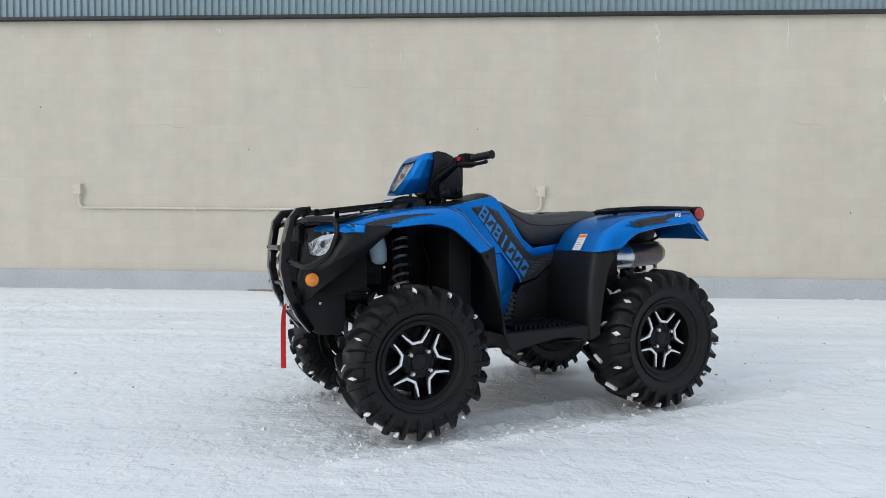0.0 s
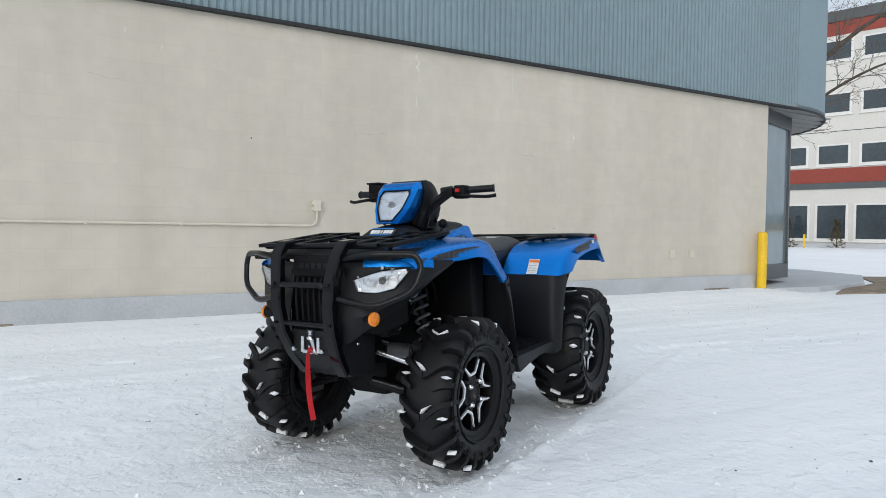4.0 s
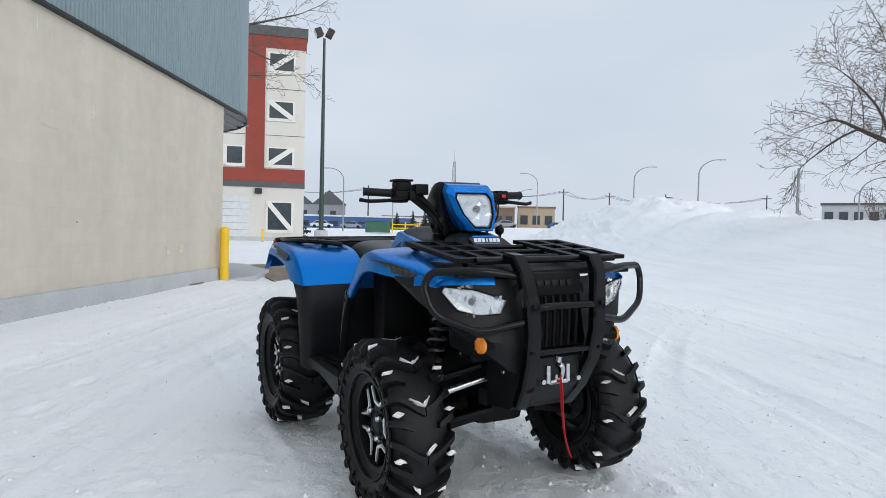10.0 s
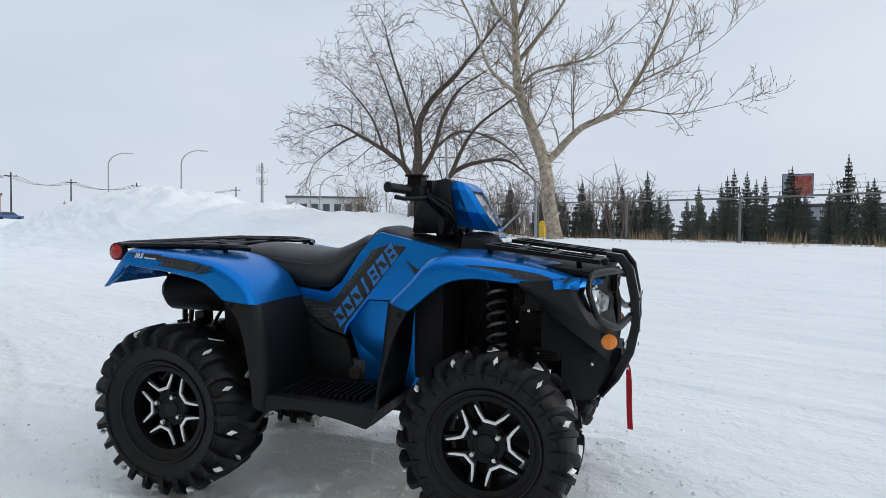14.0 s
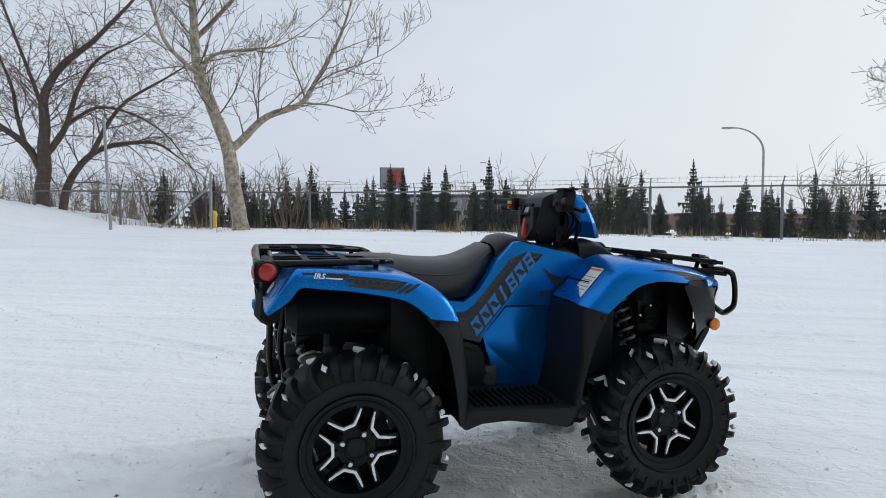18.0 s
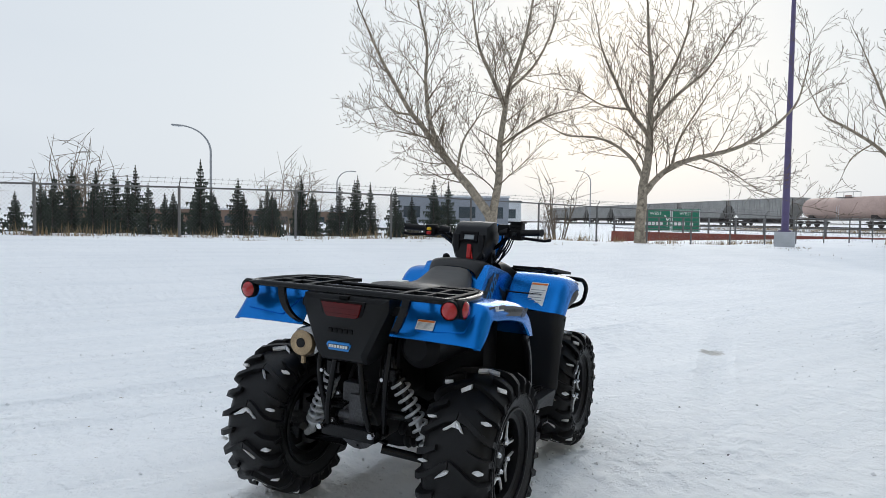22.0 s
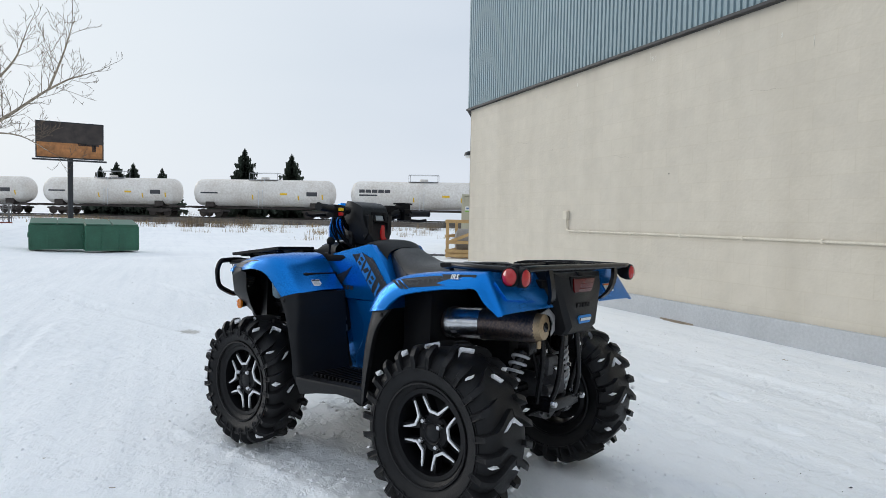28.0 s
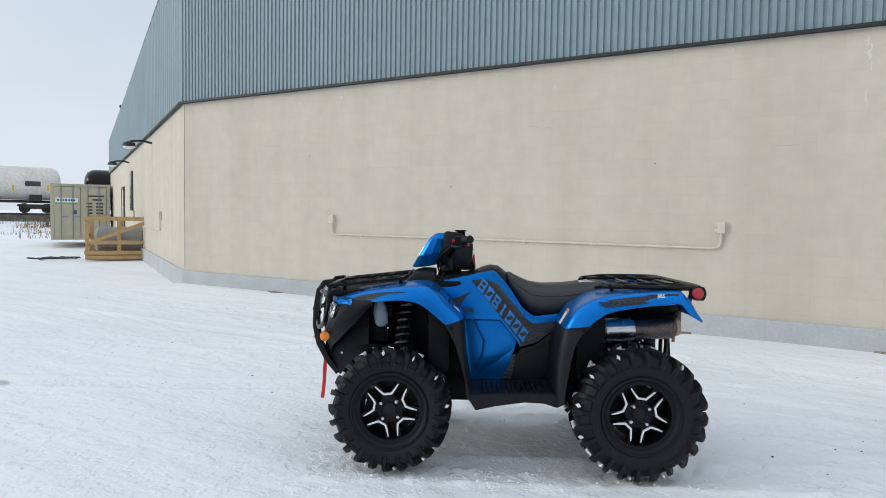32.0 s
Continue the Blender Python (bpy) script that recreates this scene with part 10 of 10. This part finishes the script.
bare_tree("poplar_tree", "bare poplar with a long low limb on the snowy bank", (16.95, 11.9, 0.45), (0.52, -0.854), 0.0179, (137, 414),
          [([(137, 414), (138, 370), (140, 315), (146, 265), (151, 215), (150, 150), (152, 90), (145, 30), (140, -50)], 0.25, 0.04),
           ([(140, 318), (163, 288), (192, 262), (240, 246), (300, 232), (350, 205), (395, 160), (410, 110)], 0.14, 0.025),
           ([(143, 290), (120, 248), (80, 215), (40, 200), (-10, 195), (-60, 170)], 0.09, 0.02), ([(150, 205), (110, 150), (80, 90), (50, 20), (40, -30)], 0.10, 0.02), ([(151, 180), (200, 130), (250, 90), (290, 30)], 0.09, 0.02), ([(192, 262), (205, 210), (240, 150), (270, 100)], 0.06, 0.015), ([(150, 140), (185, 80), (210, 10), (220, -50)], 0.08, 0.02), ([(240, 246), (290, 270), (330, 300), (370, 320)], 0.04, 0.01), ([(110, 150), (60, 140), (10, 110), (-40, 100)], 0.05, 0.012)], M_BARK_PALE, M_TWIG, 51, 2.6, 0.3, 1.05)
bare_tree("ash_tree", "bare round-crowned tree with a dark lower trunk", (35.4, 11.0, 0.3), (0.33, -0.944), 0.0326, (1302, 426),
          [([(1302, 426), (1304, 380), (1308, 335), (1308, 290), (1315, 240), (1325, 190), (1330, 140), (1325, 110)], 0.26, 0.04),
           ([(1308, 312), (1340, 280), (1380, 245), (1420, 210), (1450, 188), (1470, 178)], 0.13, 0.03),
           ([(1306, 305), (1275, 270), (1235, 240), (1205, 220), (1190, 190)], 0.12, 0.03), ([(1310, 275), (1290, 215), (1270, 160), (1255, 120)], 0.11, 0.03), ([(1312, 260), (1350, 210), (1385, 160), (1400, 120)], 0.11, 0.03), ([(1322, 205), (1300, 150), (1295, 110)], 0.08, 0.03), ([(1420, 210), (1440, 150), (1450, 110)], 0.08, 0.02), ([(1340, 280), (1390, 280), (1430, 300)], 0.06, 0.02), ([(1275, 270), (1250, 290), (1240, 310)], 0.05, 0.02)], M_BARK_PALE, M_TWIG, 61, 2.8, 0.45, 1.0)
bare_tree("poplar_tree", "bare tree rising behind the rounded end of the hall", (-22.5, -13.8, 0.0), (-0.2, 0.98), 0.035, (0, 0),
          [([(0, 0), (2, -80), (0, -160), (10, -240), (5, -330)], 0.28, 0.05), ([(0, -150), (50, -210), (110, -255), (170, -275), (215, -290)], 0.14, 0.03), ([(2, -120), (60, -170), (120, -195), (180, -200)], 0.10, 0.02), ([(5, -200), (60, -270), (120, -330), (160, -370)], 0.12, 0.03), ([(0, -160), (-60, -230), (-110, -280)], 0.12, 0.03), ([(110, -255), (160, -240), (200, -225)], 0.06, 0.015), ([(8, -230), (-40, -300), (-60, -360)], 0.1, 0.03)], M_BARK_DARK, M_TWIG_DARK, 71, 2.6, 0.0, 0.9)


# ---- spruces ----
def spruce_meshes(h, r, seed, full=1.0):
    """A spruce: whorls of drooping boughs with needle sprays."""
    rnd = random.Random(seed)
    v, f = [], []
    levels = int((11 + h * 4) * full)
    for i in range(levels):
        t = i / (levels - 1)
        z = h * (0.05 + 0.93 * t)
        reach = r * (1 - t) ** 1.05 * (0.55 + 0.75 * rnd.random()) + 0.02
        n = max(4, int((10 * (1 - t) + 4) * full))
        for k in range(n):
            a = 6.283 * (k + rnd.random()) / n
            d = Vector((math.cos(a), math.sin(a), -0.18 + 0.45 * t))
            L = reach * rnd.uniform(0.65, 1.12)
            p0 = Vector((0, 0, z))
            m = 4
            side = Vector((-math.sin(a), math.cos(a), 0))
            for j in range(m):
                s0, s1 = L * j / m, L * (j + 1) / m
                a0, a1 = p0 + d * s0, p0 + d * s1 + Vector((0, 0, 0.05 * L * (j / m)))
                w = (0.08 + 0.18 * L) * (1 - 0.65 * j / m) * rnd.uniform(0.5, 1.2) * 0.45 * full
                for sgn in (-1, 1):
                    i0 = len(v)
                    tip = a0.lerp(a1, 1.05) + side * sgn * w + Vector((0, 0, -0.05 * rnd.random() * (1 + L)))
                    v.extend([a0, a1, tip])
                    f.append((i0, i0 + 1, i0 + 2))
                i0 = len(v)
                v.extend([a0 + Vector((0, 0, 0.02)), a1 + Vector((0, 0, 0.03)), a0.lerp(a1, 0.8) + Vector((0, 0, -0.10 - 0.08 * rnd.random()))])
                f.append((i0, i0 + 1, i0 + 2))
    me = bpy.data.meshes.new("crown")
    me.from_pydata([tuple(p) for p in v], [], f)
    me.materials.append(M_NEEDLE)
    bm = bmesh.new()
    tube(bm, [(0, 0, -0.3), (0, 0, h * 0.97)], [0.045 * h / 2.5, 0.008], 6)
    return me, mesh("trunk", bm, M_BARK_DARK)


kinds = [spruce_meshes(h, r, s) for h, r, s in ((2.6, 0.66, 1), (2.2, 0.60, 2), (3.0, 0.74, 3), (1.8, 0.52, 4), (2.5, 0.72, 5))]


def spruce(x, y, s, k, label="small dark spruce with snow about its foot", group="row of spruces behind the fence"):
    t = thing("spruce_tree", label, "tree", Matrix.Translation((x, y, ground_z(x, y) - 0.05)) @ Matrix.Rotation(x * 7.3, 4, "Z") @ Matrix.Diagonal((s, s, s, 1)), group)
    for nm, me in zip(("crown", "trunk"), kinds[k]):
        o = new(nm, me)
        o.parent = t


rnd = random.Random(5)
x = -13.0
while x < 13.2:
    for row, (yy, p) in enumerate(((15.6, 0.66), (17.4, 0.80), (19.6, 0.85))):
        if rnd.random() < p and not (5.0 < x < 6.2 and row == 0):
            spruce(x + rnd.uniform(-0.25, 0.25), yy + rnd.uniform(-0.5, 0.6), rnd.uniform(0.50, 0.80) * (1.05 if row else 0.95), rnd.randrange(5))
    x += rnd.uniform(0.48, 0.82)
for (cx, cy, a, d, s) in ((2.8, 1.99, 196.0, 62, 2.5), (2.8, 1.99, 195.0, 64, 2.0), (2.8, 1.99, 180.5, 110, 1.6), (2.72, -1.42, 181.5, 112, 1.7), (2.72, -1.42, 179.2, 108, 1.5), (2.72, -1.42, 166.5, 120, 1.6), (2.72, -1.42, 154.5, 125, 1.3), (1.42, -2.53, 152.8, 110, 1.5), (2.72, -1.42, 184, 120, 1.4), (2.72, -1.42, 182.6, 120, 1.3)):
    spruce(*polar(cx, cy, a, d), s, int(a) % 5, "dark spruce standing far across the lot", "spruces far off")
kinds += [spruce_meshes(2.3, 1.25, 9, 1.7)]
for (a, d, s) in ((5.9, 150, 4.5), (4.8, 148, 4.9), (3.6, 150, 5.0), (1.5, 155, 4.9), (-4.7, 130, 6.1), (-8.5, 130, 5.8)):
    spruce(*polar(-3.36, -0.48, a, d), s, 5, "tall dark spruce beyond the train", "spruces beyond the train")


# ---- scrub far off: one stand of bare saplings ----
def scrub(name, label, spots, mt, seed, h=3.0):
    w = Wood(seed)
    for (x, y, s) in spots:
        z = ground_z(x, y)
        for k in range(7):
            a = w.rnd.random() * 6.283
            p = Vector((x + 0.2 * math.cos(a), y + 0.2 * math.sin(a), z - 0.1))
            d = Vector((0.25 * math.cos(a), 0.25 * math.sin(a), 1))
            L = h * s * w.rnd.uniform(0.6, 1.1)
            pts = [p + d * (L * t) + Vector((0.06 * L * w.rnd.gauss(0, 1) * t, 0.06 * L * w.rnd.gauss(0, 1) * t, 0)) for t in (0, 0.33, 0.66, 1)]
            w.limb(pts, [0.035 * s, 0.025 * s, 0.016 * s, 0.006], 3)
            for j in range(8):
                t = 0.3 + 0.65 * w.rnd.random()
                b = p + d * (L * t)
                e = b + Vector((w.rnd.gauss(0, 0.16) * L, w.rnd.gauss(0, 0.16) * L, 0.22 * L * w.rnd.random()))
                w.limb([b, b.lerp(e, 0.5) + Vector((0, 0, 0.03)), e], [0.012 * s, 0.009 * s, 0.004], 3)
    me = bpy.data.meshes.new(name)
    me.from_pydata([tuple(p) for p in w.v], [], w.f)
    me.materials.append(mt)
    return tagged(new(name, me), label, "shrubs", kind="stuff")


rnd = random.Random(8)
sp = [(*polar(1.42, -2.53, rnd.uniform(127, 143), rnd.uniform(44, 62)), rnd.uniform(0.8, 1.5)) for _ in range(46)]
scrub("sapling_thicket", "thicket of bare brown saplings beyond the heap", sp, M_TWIG_DARK, 5, 3.6)
sp = [(rnd.uniform(-15, -8), rnd.uniform(14.5, 18), rnd.uniform(0.5, 0.9)) for _ in range(18)]
scrub("fence_brush", "tangled bare brush behind the fence corner", sp, M_TWIG_DARK, 6, 2.8)
sp = [(*polar(-0.09, -3.04, a, rnd.uniform(28, 40)), rnd.uniform(0.8, 1.3)) for a in (86.5, 88, 87, 100, 108, 70.5, 69, 71.8, 47, 95) for _ in range(2)]
scrub("bare_shrubs", "pale bare shrubs between the spruces", sp, M_TWIG, 7, 3.2)
sp = [(*polar(-2.56, -2.34, a, rnd.uniform(70, 84)), rnd.uniform(0.8, 1.3)) for a in (45, 44.6, 60, 61) for _ in range(2)]
scrub("bare_shrubs", "bare shrubs beyond the road", sp, M_TWIG_DARK, 9, 3.2)
